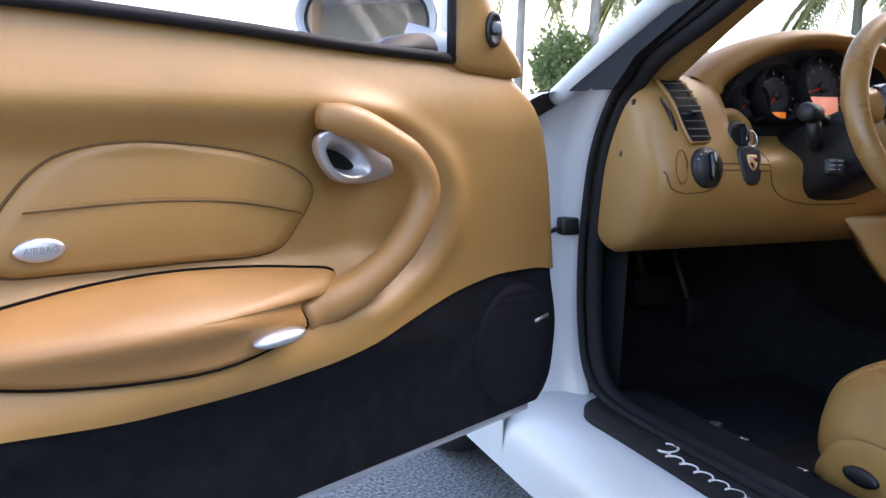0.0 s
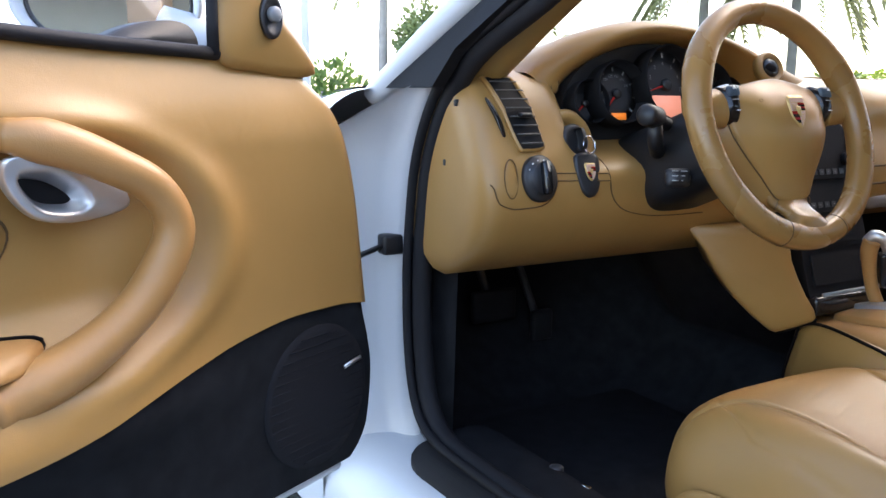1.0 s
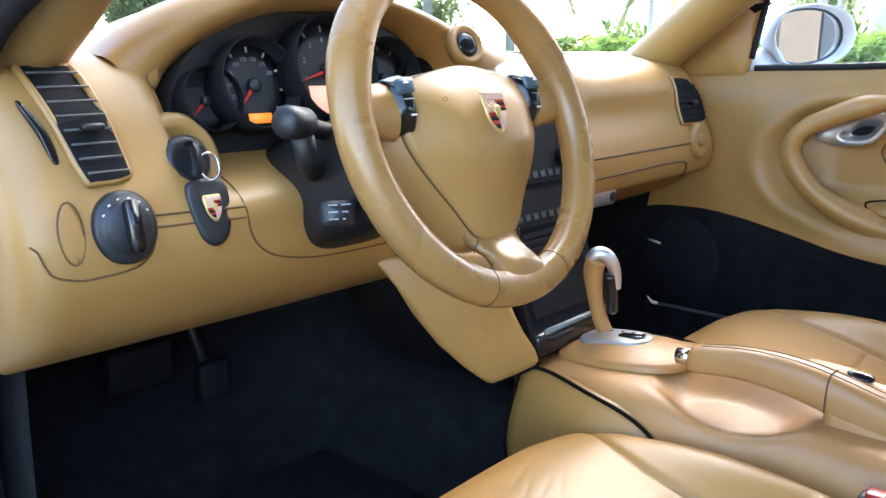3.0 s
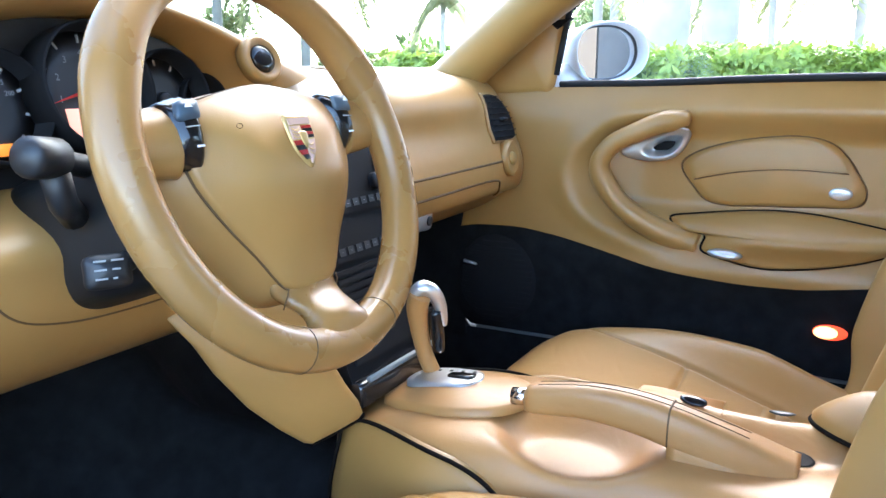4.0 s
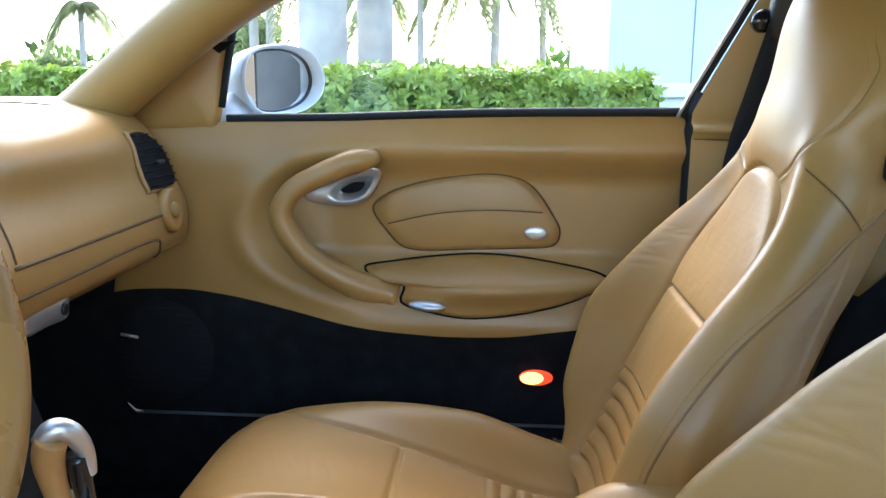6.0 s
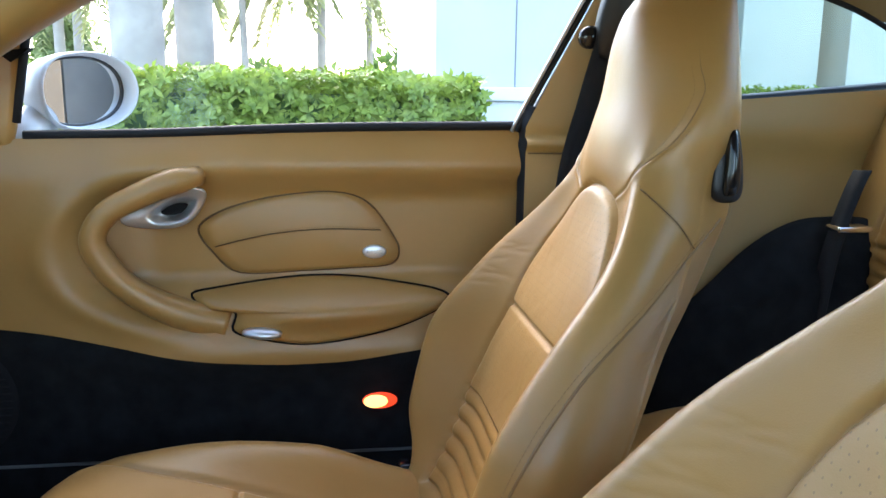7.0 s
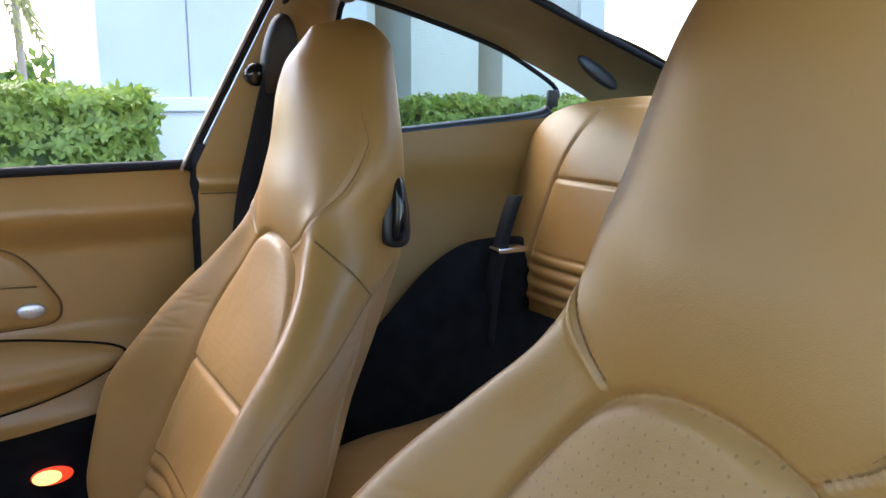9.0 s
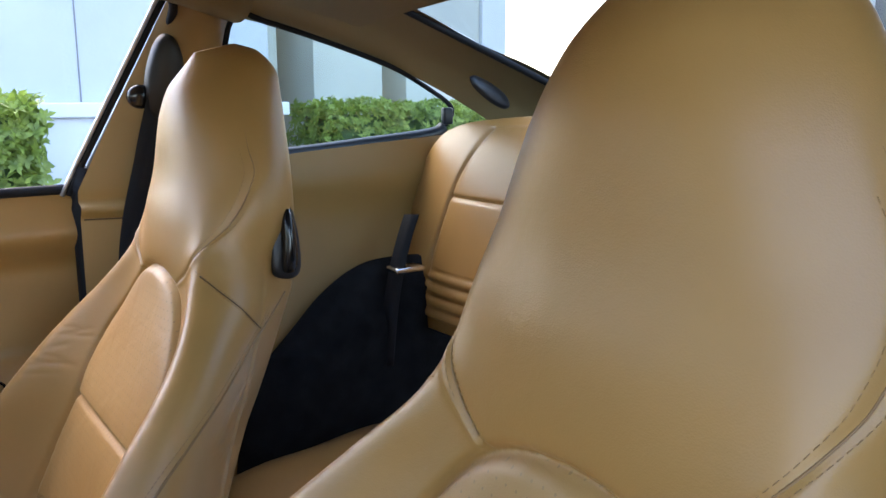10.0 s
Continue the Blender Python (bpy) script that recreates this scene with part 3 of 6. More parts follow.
def seat_back_grid():
    """Rows of the backrest's skin from bottom to top, with grooves at its seams and rolls between its pleats."""
    zs = np.concatenate((np.linspace(0.38, 1.0, 270), np.linspace(1.0, 1.092, 46)[1:]))
    g = np.array([back_ring(z, FRONT) for z in zs])
    k = np.exp(-(np.arange(-9, 10) / 3.6) ** 2)
    pad = np.concatenate((np.repeat(g[:1], 9, 0), g, np.repeat(g[-1:], 9, 0)))
    soft = sum(w * pad[i:i + len(g)] for i, w in enumerate(k / k.sum()))
    keep = np.array([ease(z, 1.02, 1.06) for z in zs])[:, None, None]
    g[:, :, :2] = (g * keep + soft * (1 - keep))[:, :, :2]
    k = np.exp(-(np.arange(-8, 9) / 3.4) ** 2)
    pad = np.concatenate((np.repeat(g[:, :1], 8, 1), g[:, :FRONT], np.repeat(g[:, FRONT - 1:FRONT], 8, 1)), 1)
    soft = sum(w * pad[:, i:i + FRONT] for i, w in enumerate(k / k.sum()))
    rim = np.clip((FRONT // 2 - np.abs(np.arange(FRONT) - FRONT // 2)) / 14, 0, 1)[None, :, None]
    g[:, :FRONT, 1:2] = g[:, :FRONT, 1:2] * (1 - rim) + soft[:, :, 1:2] * rim
    zz = np.concatenate((np.linspace(0.40, 0.82, 40), (0.828, 0.834, 0.839, 0.843)))
    half = [along(z, INSERT_HALF) for z in zz]
    outline = [(-h, z) for h, z in zip(half, zz)] + [(0, 0.845)] + [(h, z) for h, z in zip(half[::-1], zz[::-1])]
    P = g[:, :FRONT, (0, 2)].reshape(-1, 2)
    d = inside(P, outline).reshape(len(zs), FRONT)
    X, Z = g[:, :FRONT, 0], np.repeat(zs[:, None], FRONT, 1)
    up = -0.0065 * np.exp(-(d / 0.0038) ** 2) + np.where(d > 0, 0.008 * (1 - np.exp(-d / 0.014)), 0.004 * (1 - np.exp(d / 0.010)) * np.exp(d / 0.045))
    within = 1 / (1 + np.exp(-d / 0.0022))
    up += within * (-0.0045 * np.exp(-((Z - SPLIT) / 0.0032) ** 2) + 0.003 * (1 - np.exp(-np.abs(Z - SPLIT) / 0.016)) * (Z > PLEATS[0]))
    step = PLEATS[0] - PLEATS[1]
    roll = np.abs(np.sin(np.pi * (PLEATS[0] - Z) / step)) ** 0.55
    up += within * np.where((Z < PLEATS[0]) & (Z > PLEATS[-1]), 0.0085 * roll - 0.0055, 0)
    neck = np.array([along(z, NECK) for z in zs])[:, None]
    seam = np.where((Z > 0.832) & (Z < 1.07), np.abs(X) - neck, 1.0)
    up += (-0.0024 * np.exp(-(seam / 0.0030) ** 2) + 0.0010 * np.exp(-((seam - 0.007) / 0.005) ** 2)) * (1 - np.clip((Z - 0.96) / 0.06, 0, 1))
    fold = np.random.default_rng(3)
    for _ in range(20):
        sgn, z0, tilt, wide = fold.choice((-1, 1)), fold.uniform(0.68, 0.76), fold.uniform(-0.9, 0.3), fold.uniform(0.0018, 0.0034)
        x0, span = fold.uniform(0.03, 0.075), fold.uniform(0.010, 0.022)
        up += -0.0008 * np.exp(-((Z - z0 - tilt * (sgn * X - 0.18)) / wide) ** 2 - ((-d - x0) / span) ** 2) * (sgn * X > 0.13) * (Z < 0.80)
    g[:, :FRONT, 1] += up
    across = np.roll(g, -1, 1) - np.roll(g, 1, 1)
    normal = np.cross(across, np.gradient(g, axis=0))
    normal /= np.linalg.norm(normal, axis=2)[:, :, None] + 1e-12
    return zs, g, d, seam, normal


SKIN_Z, SKIN, SKIN_D, SKIN_SEAM, SKIN_N = seat_back_grid()


def build_seat(cx, lift=0.0, lean=(0, 0, 0), slide=(0, 0, 0)):
    seat = thing("bucket_seat", (cx, -0.2, 0.24), "tan leather sports seat with integrated headrest and pleated insert", "car seat", "front seats")
    g = SKIN + np.array((cx, 0, lift))
    nz, n = g.shape[:2]
    sort = {}
    for j in range(nz - 1):
        z = (SKIN_Z[j] + SKIN_Z[j + 1]) / 2
        for i in range(n):
            key = "backrest"
            if i < FRONT - 1:
                if SKIN_D[j, i] + SKIN_D[j + 1, i + 1] > 0:
                    key = "upper_insert" if z > SPLIT else "middle_insert" if z > PLEATS[0] else f"pleat {sum(z < p for p in PLEATS)}"
                elif z > 0.833 and SKIN_SEAM[j, i] + SKIN_SEAM[j + 1, i + 1] < 0:
                    key = "headrest"
            if z > 1.062:
                key = "headrest"
            a, b = j * n + i, j * n + (i + 1) % n
            sort.setdefault(key, []).append((a, b, b + n, a + n))
    flat, normals = g.reshape(-1, 3), SKIN_N.reshape(-1, 3)
    top = np.mean(g[-1], axis=0)
    for key, faces in sort.items():
        used = sorted({v for f in faces for v in f})
        where = {v: k for k, v in enumerate(used)}
        V, F, N = [flat[v] for v in used], [tuple(where[v] for v in f) for f in faces], [normals[v] for v in used]
        if key == "headrest":
            V.append(top), N.append((0, 0, 1))
            F += [(where[(nz - 1) * n + i], where[(nz - 1) * n + (i + 1) % n], len(V) - 1) for i in range(n)]
        part = mesh(key.split()[0], V, F, LEATHER_PERF if key in ("upper_insert", "middle_insert") else LEATHER, seat, "perforated tan leather insert" if key == "upper_insert" else "", normals=N)
        if key == "backrest":
            back = part
        if key == "headrest":
            head = part

    def row(z):
        k = min(int(np.searchsorted(SKIN_Z, z)), nz - 1)
        t = (z - SKIN_Z[k - 1]) / (SKIN_Z[k] - SKIN_Z[k - 1])
        return g[k - 1] * (1 - t) + g[k] * t

    def on(x, z, h=0.0):
        r = row(z)[20:FRONT - 20]
        return (cx + x, float(np.interp(cx + x, r[:, 0], r[:, 1])) + h, z + lift + 0.2 * h)

    def flank(y, z, sgn, h=0.0):
        """A point of the backrest's side."""
        r = row(z)[FRONT // 2:FRONT + 40]
        r = r[int(np.argmax(r[:, 1])):]
        return (cx + sgn * (float(np.interp(-y, -r[:, 1], r[:, 0])) - cx + h), y, z + lift)
    # stitched seams
    for sgn in (-1, 1):
        mesh("headrest_seam", *tube([on(sgn * along(z, NECK), z, 0.0) for z in np.linspace(0.838, 1.0, 60)], lambda t: 0.0006 * (1 - ease(t, 0.8, 1.0)) + 0.0001, 6), PIPING, head)
        for off in (-0.0042, 0.0042):
            mesh("headrest_stitch", *stitches([on(sgn * (along(z, NECK) + off), z, 0.0) for z in np.linspace(0.852, 0.92 if off > 0 else 0.985, 24 if off > 0 else 46)], r=0.0004), STITCH, head)
        line = spline([(-0.592, 0.853), (-0.606, 0.838), (-0.622, 0.822), (-0.638, 0.804), (-0.652, 0.790)], 6)
        mesh("bolster_seam", *tube([flank(y, z, sgn, -0.0002) for y, z in line], 0.0009, 6), SEAM, back)
        for off in (-0.0045, 0.0045):
            mesh("bolster_stitch", *stitches([flank(y + off * 0.4, z + off, sgn, 0.0003) for y, z in line]), STITCH, back)
        line = spline([(-0.700, 0.815), (-0.672, 0.798), (-0.650, 0.786), (-0.592, 0.752), (-0.543, 0.722), (-0.503, 0.690), (-0.465, 0.648), (-0.440, 0.610), (-0.425, 0.575), (-0.418, 0.545)], 6)
        mesh("side_piping", *tube([flank(y, z, sgn, 0.0) for y, z in line], 0.0016, 7), PIPING, back)
        mesh("piping_stitch", *stitches([flank(y + 0.004, z + 0.005, sgn, 0.0002) for y, z in line[6:]], r=0.0005), STITCH, back)
    # backrest release on the shoulder
    lx = cx - 0.122
    base = frame_at((lx, -0.690, 0.880 + lift), (0, -1, 0), (0.12, -0.35, 1))
    at = lambda a, b, h: base(a * 0.62, b * 0.78, h)
    lev = mesh("release_plate", *puff(spline([(-0.024, -0.045), (-0.028, -0.01), (-0.02, 0.04), (0, 0.062), (0.018, 0.04), (0.026, -0.01), (0.022, -0.045), (0, -0.054)], 4, True), at, 0.014, edge=0.7, base=-0.012), BLACK, seat, "black plastic backrest release")
    mesh("release_lever", *puff(spline([(-0.013, -0.04), (-0.012, 0), (-0.008, 0.035), (0.004, 0.045), (0.012, 0.02), (0.014, -0.02), (0.006, -0.042)], 4, True), at, 0.018, edge=0.6, base=-0.004), GLOSS_BLACK, lev)
    # cushion
    def top(x, y):
        c = along(y, ((-0.44, 0.345), (-0.33, 0.355), (-0.26, 0.376), (-0.14, 0.416), (-0.05, 0.438), (0.03, 0.446), (0.10, 0.440)))
        b = along(y, ((-0.44, 0.385), (-0.34, 0.420), (-0.229, 0.460), (-0.11, 0.470), (0.02, 0.460), (0.10, 0.436)))
        return c + (b - c) * math.exp(-((abs(x) - 0.175) / 0.062) ** 2)
    def tip(y):
        return 0.055 * (1 - math.sqrt(max(0, 1 - min(1, max(0, (y - 0.07) / 0.065)) ** 2)))
    rings = []
    seam_x = lambda y: along(y, ((-0.42, 0.091), (-0.26, 0.092), (-0.13, 0.099), (-0.05, 0.108), (0.0, 0.122), (0.05, 0.146), (0.10, 0.184)))
    edge_x = lambda y: along(y, ((-0.30, 0.222), (-0.04, 0.200), (0.0, 0.184), (0.064, 0.150), (0.10, 0.128)))
    folds = (-0.262, -0.285, -0.308, -0.331, -0.354)

    def quilt(x, y):
        """Grooves at the seams and rolls between them."""
        m = abs(x) - seam_x(y)
        h = -0.0060 * math.exp(-(m / 0.0042) ** 2) - 0.0035 * math.exp(-((abs(x) - edge_x(y)) / 0.003) ** 2) * (y > -0.25)
        if m < 0:
            h += 0.004 * (1 - math.exp(m / 0.012)) - 0.005 * math.exp(-((y + 0.140) / 0.004) ** 2) * (1 - math.exp(m / 0.006))
            if folds[-1] < y < folds[0]:
                h += (0.007 * abs(math.sin(math.pi * (y - folds[0]) / 0.023)) ** 0.55 - 0.005) * (1 - math.exp(m / 0.006))
        for k, (y0, tilt) in enumerate(((0.03, 0.5), (0.012, 0.4), (-0.010, 0.55), (-0.035, 0.3), (-0.06, 0.45), (0.05, 0.3))):
            h -= 0.0006 * math.exp(-((y - y0 - tilt * (x + 0.02)) / 0.0024) ** 2 - ((x + 0.03 - 0.02 * (k % 3)) / 0.035) ** 2)
        return h
    for y in (*np.linspace(-0.44, 0.07, 190), *(0.07 + 0.065 * np.sin(np.linspace(0.1, math.pi / 2, 26)))):
        w = 0.25 - 0.020 * ease(y, -0.1, 0.08) - 0.085 * (1 - math.sqrt(max(0, 1 - min(1, max(0, (y - 0.03) / 0.107)) ** 2)))
        bot = 0.262
        ring = []
        qs = np.concatenate((np.linspace(-1, -0.97, 9)[:-1], np.linspace(-0.97, 0.97, 151), np.linspace(0.97, 1, 9)[1:]))
        for q in qs:
            t = top(q * 0.25, min(y, 0.1)) - tip(y) + quilt(w * q, min(y, 0.1))
            ring.append((cx + w * q, y, bot + 0.05 + (t - bot - 0.05) * math.sqrt(max(0, 1 - abs(q) ** 6))))
        ring += [(cx + w * q, y, bot + 0.05 - 0.05 * math.sqrt(max(0, 1 - abs(q) ** 6))) for q in qs[-2:0:-8]]
        rings.append(ring)
    cush = mesh("cushion", *loft(rings), LEATHER, seat)
    # base trim and rails
    mesh("base_skirt", *block((cx - 0.215, -0.40, 0.255), (cx + 0.215, 0.05, 0.335), 0.04), LEATHER, seat)
    for sgn in (-1, 1):
        mesh("seat_rail", *block((cx + sgn * 0.19 - 0.02, -0.36, 0.222), (cx + sgn * 0.19 + 0.02, 0.06, 0.258), 0.006), BLACK, seat)
    out = -1 if cx < 0 else 1
    ats = frame_at((cx + out * 0.244, -0.04, 0.315), (0, -out * -1.0, 0), (0, 0, 1))
    trim = mesh("side_trim", *puff(spline([(-0.10, -0.04), (-0.095, 0.01), (-0.05, 0.045), (0.03, 0.05), (0.12, 0.045), (0.2, 0.03), (0.2, -0.04), (0.05, -0.045)], 4, True), ats, 0.009, edge=0.35), LEATHER, seat)
    mesh("seat_switch", *puff(circle(-0.02, 0.0, 0.03, 0.013), ats, 0.012, edge=0.6, base=0.007), BLACK, trim, "black seat switch")
    above = ("backrest", "headrest", "upper_insert", "middle_insert", "pleat", "release_plate")
    for ob in seat.children_recursive:
        root = ob if ob.parent is seat else ob.parent
        ob.data.transform(Matrix.Translation(lean if root.name.split(".")[0] in above else slide))
    return seat


driver_seat = build_seat(-0.325, 0.012, (-0.012, 0.010, 0.003), (0, -0.035, 0))
passenger_seat = build_seat(0.330)


# ---- dashboard ----
PROFILE = [(0.86, 0.80), (0.80, 0.90), (0.66, 0.915), (0.50, 0.912), (0.40, 0.902), (0.345, 0.885), (0.312, 0.85), (0.288, 0.80), (0.266, 0.755), (0.258, 0.715), (0.268, 0.675), (0.30, 0.630), (0.345, 0.600), (0.41, 0.578), (0.52, 0.585), (0.7, 0.62), (0.8, 0.7)]


def dash_profile(x):
    """The dash's outline (y, z) at x."""
    mid = bell(x, 0.0, 0.14)
    left = ease(x, -0.56, -0.70)
    out = []
    for y, z in PROFILE:
        if y > 0.40:
            y = 0.40 + (y - 0.40) * (1 - 0.7 * ease(abs(x), 0.45, 0.72))
        if y < 0.42:
            y -= 0.012 * (1 - (x / 0.7) ** 2)
            if z > 0.78 and x > 0.1:
                y -= 0.03 * ease(x, 0.1, 0.22) * (1 - ease(x, 0.48, 0.6)) * ease(z, 0.78, 0.86)
        if y < 0.42 and z > 0.76:
            y += 0.085 * ease(x, -0.56, -0.51) * (1 - ease(x, -0.15, -0.11)) * ease(z, 0.765, 0.815)
        if z < 0.66 and x > 0:
            z += 0.03 * ease(x, 0.05, 0.3)
        out.append((y, z))
    return spline(out, 5, True)


def dash_face(x, z):
    """The y of the dash's rear face at height z."""
    p = dash_profile(x)
    p = p[(p[:, 0] < 0.5) & (p[:, 1] > 0.585)]
    p = p[np.argsort(p[:, 1])]
    return float(np.interp(z, p[:, 1], p[:, 0]))


dash = thing("dashboard", (0, 0.4, 0.58), "tan leather dashboard with curved instrument hood", "dashboard")
rings = []
for x, sh in ((-0.722, 0.05), (-0.720, 0.025), (-0.713, 0.009), (-0.70, 0.0), *((x, 0.0) for x in np.linspace(-0.68, 0.66, 80)), (0.672, 0.0), (0.685, 0.012), (0.69, 0.03)):
    p = dash_profile(x)
    c = np.array((0.5, 0.75))
    q = p + (c - p) / np.linalg.norm(c - p, axis=1)[:, None] * sh
    rings.append([(x, y, z) for y, z in q])
mesh("dash_body", *loft(rings), LEATHER, dash)

# instrument hood
HOOD = [(-0.585, 0.895), (-0.555, 0.925), (-0.50, 0.956), (-0.43, 0.976), (-0.36, 0.982), (-0.28, 0.976), (-0.20, 0.963), (-0.12, 0.945), (-0.04, 0.922), (0.045, 0.898)]
hood = spline(HOOD, 6)


def hood_lip(x):
    return 0.315 - 0.03 * bell(x, -0.30, 0.2) + 0.03 * ease(x, -0.45, -0.58)


MOUTH = [(-0.520, 0.800), (-0.532, 0.850), (-0.505, 0.900), (-0.45, 0.932), (-0.385, 0.948), (-0.32, 0.950), (-0.25, 0.943), (-0.19, 0.925), (-0.155, 0.895), (-0.135, 0.855)]
mouth = spline(MOUTH, 6)


def hood_fn(u, v):
    i = u * (len(hood) - 1)
    k = min(int(i), len(hood) - 2)
    x, z = hood[k] + (hood[k + 1] - hood[k]) * (i - k)
    mx, mz = mouth[k] + (mouth[k + 1] - mouth[k]) * (i - k)
    y0 = hood_lip(x)
    if v < 0.4:
        t = v / 0.4
        return (mx + (x - mx) * t, y0 + 0.030 * (1 - t) ** 2 - 0.010 * math.sin(math.pi * t) + 0.008 * t ** 6, mz + (z - mz) * t)
    t = (v - 0.4) / 0.6
    return (x + (-0.33 - x) * 0.12 * t * t, y0 + 0.008 + 0.36 * t, 0.885 + (z - 0.885) * (1 - 0.95 * t ** 1.8) + 0.004 * math.sin(math.pi * min(1, t * 5)))


mesh("instrument_hood", *sheet(hood_fn, 70, 32), LEATHER, dash, "curved leather hood over the gauges")
inner = lambda u, v: tuple(np.array(hood_fn(u, 0)) + np.array((0, 0.08 * v, -0.006 * v)))
mesh("hood_lining", *sheet(inner, 70, 5), LEATHER, dash)
cover = spline([(x, z) for x, z in MOUTH] + [(-0.16, 0.812), (-0.25, 0.800), (-0.34, 0.795), (-0.45, 0.792)], 5, True)
V, F = prism(cover, lambda a, b, h=0: (a, 0.395 - h * 1, b), 0.0, 0.062)
mesh("gauge_housing", V, F, BLACK, dash, "black gauge surround", smooth=False)

def gauge(cx, cz, r, y, angle, name="gauge"):
    at = frame_at((cx, y, cz), (1, 0, 0), (0, 0.22, 1))
    g = mesh(name, *lathe([(r, -0.03), (r, 0.010), (r * 0.97, 0.013), (r * 0.94, 0.010), (r * 0.9, -0.012)], at, 40), MATTE, dash)
    mesh("dial", *lathe([(r * 0.91, -0.012), (r * 0.5, -0.0118), (0.002, -0.0118)], at, 40), DARK_GREY, g)
    for k in range(9):
        a = radians(220 - k * 32.5)
        c, s = math.cos(a), math.sin(a)
        w = 0.0013
        tick = mesh("scale_mark", *prism([(c * r * 0.72 - s * w, s * r * 0.72 + c * w), (c * r * 0.84 - s * w, s * r * 0.84 + c * w), (c * r * 0.84 + s * w, s * r * 0.84 - c * w), (c * r * 0.72 + s * w, s * r * 0.72 - c * w)], at, -0.0115, -0.0108), DIM_PRINT, g, smooth=False)
    a = radians(angle)
    c, s = math.cos(a), math.sin(a)
    mesh("needle", *prism([(-s * 0.0022, c * 0.0022), (c * r * 0.8, s * r * 0.8), (s * 0.0022, -c * 0.0022)], at, -0.009, -0.007), RED, g, smooth=False)
    mesh("needle_cap", *lathe([(r * 0.16, -0.010), (r * 0.15, -0.004), (r * 0.1, -0.002)], at, 20), BLACK, g)
    return g, at


gauge(-0.492, 0.852, 0.036, 0.318, 220, "small_gauge")
gauge(-0.175, 0.862, 0.036, 0.318, 220, "small_gauge")
g2, at2 = gauge(-0.437, 0.868, 0.052, 0.306, 228)
gauge(-0.235, 0.872, 0.052, 0.306, 240)
g1, at1 = gauge(-0.335, 0.884, 0.064, 0.298, 196)
for k in range(9):
    a = radians(228 - k * 34)
    lettering(str(k), lambda x, y, h, a=a: at1(0.034 * math.cos(a) + x, 0.036 * math.sin(a) + y, h - 0.0108), 0.0095, DIM_PRINT, g1, "figure")
for k, n in enumerate(("0", "25", "50", "75", "100", "125", "150", "175", "200")):
    a = radians(228 - k * 25)
    lettering(n, lambda x, y, h, a=a: at2(0.029 * math.cos(a) + x, 0.030 * math.sin(a) + y, h - 0.0108), 0.0065, DIM_PRINT, g2, "figure")
ORANGE = glow("amber_display", (0.9, 0.24, 0.03), 0.08)
SALMON = glow("salmon_display", (0.62, 0.24, 0.17), 0.15)
mesh("trip_display", *prism([(-0.012, -0.031), (0.018, -0.031), (0.018, -0.042), (-0.012, -0.042)], at2, -0.0105, -0.009), ORANGE, g2, "lit amber display")
mesh("info_display", *prism([(-0.032, -0.018), (0.032, -0.018), (0.03, -0.054), (-0.03, -0.054)], at1, -0.0105, -0.009), SALMON, g1, "lit salmon display")


def face_at(x, z, tilt=0.35):
    """A plane on the dash's face at (x, z)."""
    return frame_at((x, dash_face(x, z), z), (1, 0, 0), (0, tilt, 1))


# roundel on the hood's end
at = frame_at((-0.108, 0.283, 0.915), (1, -0.1, 0), (0, 0.4, 1))
rd = mesh("hood_roundel", *lathe([(0.030, -0.01), (0.029, 0.004), (0.024, 0.007), (0.019, 0.002)], at), LEATHER, dash)
mesh("sensor", *lathe([(0.018, 0), (0.017, 0.005), (0.01, 0.007)], at), GLOSS_BLACK, rd, "dark round sensor")


def air_vent(cx, cz, outline, n=8, turn=0.0, slats=None):
    """A slatted vent with a soft rim; the slats run across the outline."""
    pl = lambda a, b, hh=0.0: (cx + a, dash_face(cx + a, cz + b) + turn * max(0, a) - hh - 0.001, cz + b + 0.3 * hh)
    out = spline(outline, 4, True)
    v = mesh("air_vent", *prism(out, pl, -0.010, 0.006), MATTE, dash, "black slatted air vent", smooth=False)
    mesh("vent_rim", *ring_tube([pl(*q, 0.002) for q in out], 0.0040, 10, up=(0, 1, 0.01)), LEATHER, v)
    lo, hi = out[:, 1].min(), out[:, 1].max()
    for k in range(n):
        b = lo + (hi - lo) * (k + 0.6) / (n + 0.2)
        cut = [p[0] + (q[0] - p[0]) * (b - p[1]) / (q[1] - p[1]) for p, q in zip(out, np.roll(out, -1, 0)) if (p[1] < b) != (q[1] < b)]
        a0, a1 = min(cut) + 0.002, max(cut) - 0.002
        mesh("slat", *tube([pl(a0 + (a1 - a0) * t, b, 0.0095) for t in (0, 0.33, 0.67, 1)], 0.0015, 6, flat=0.8), slats or SLAT_SHEEN, v)
    mesh("vent_tab", *block(*(np.array(pl(0.004, -0.004, 0.010)) + d for d in (np.array((-0.011, -0.008, -0.0035)), np.array((0.011, 0.004, 0.0035)))), 0.003), BLACK, v)
    return v


# reflection put into the slats' grey; the right-hand vent keeps matte black slats
SLAT_SHEEN = material("slat_sheen_grey", (0.075, 0.073, 0.070), 0.5, spread=0.1)
air_vent(-0.641, 0.834, [(-0.012, -0.046), (-0.024, 0.0), (-0.036, 0.046), (-0.031, 0.052), (0.006, 0.052), (0.014, 0.047), (0.022, 0.01), (0.029, -0.040), (0.025, -0.049), (-0.004, -0.051)])
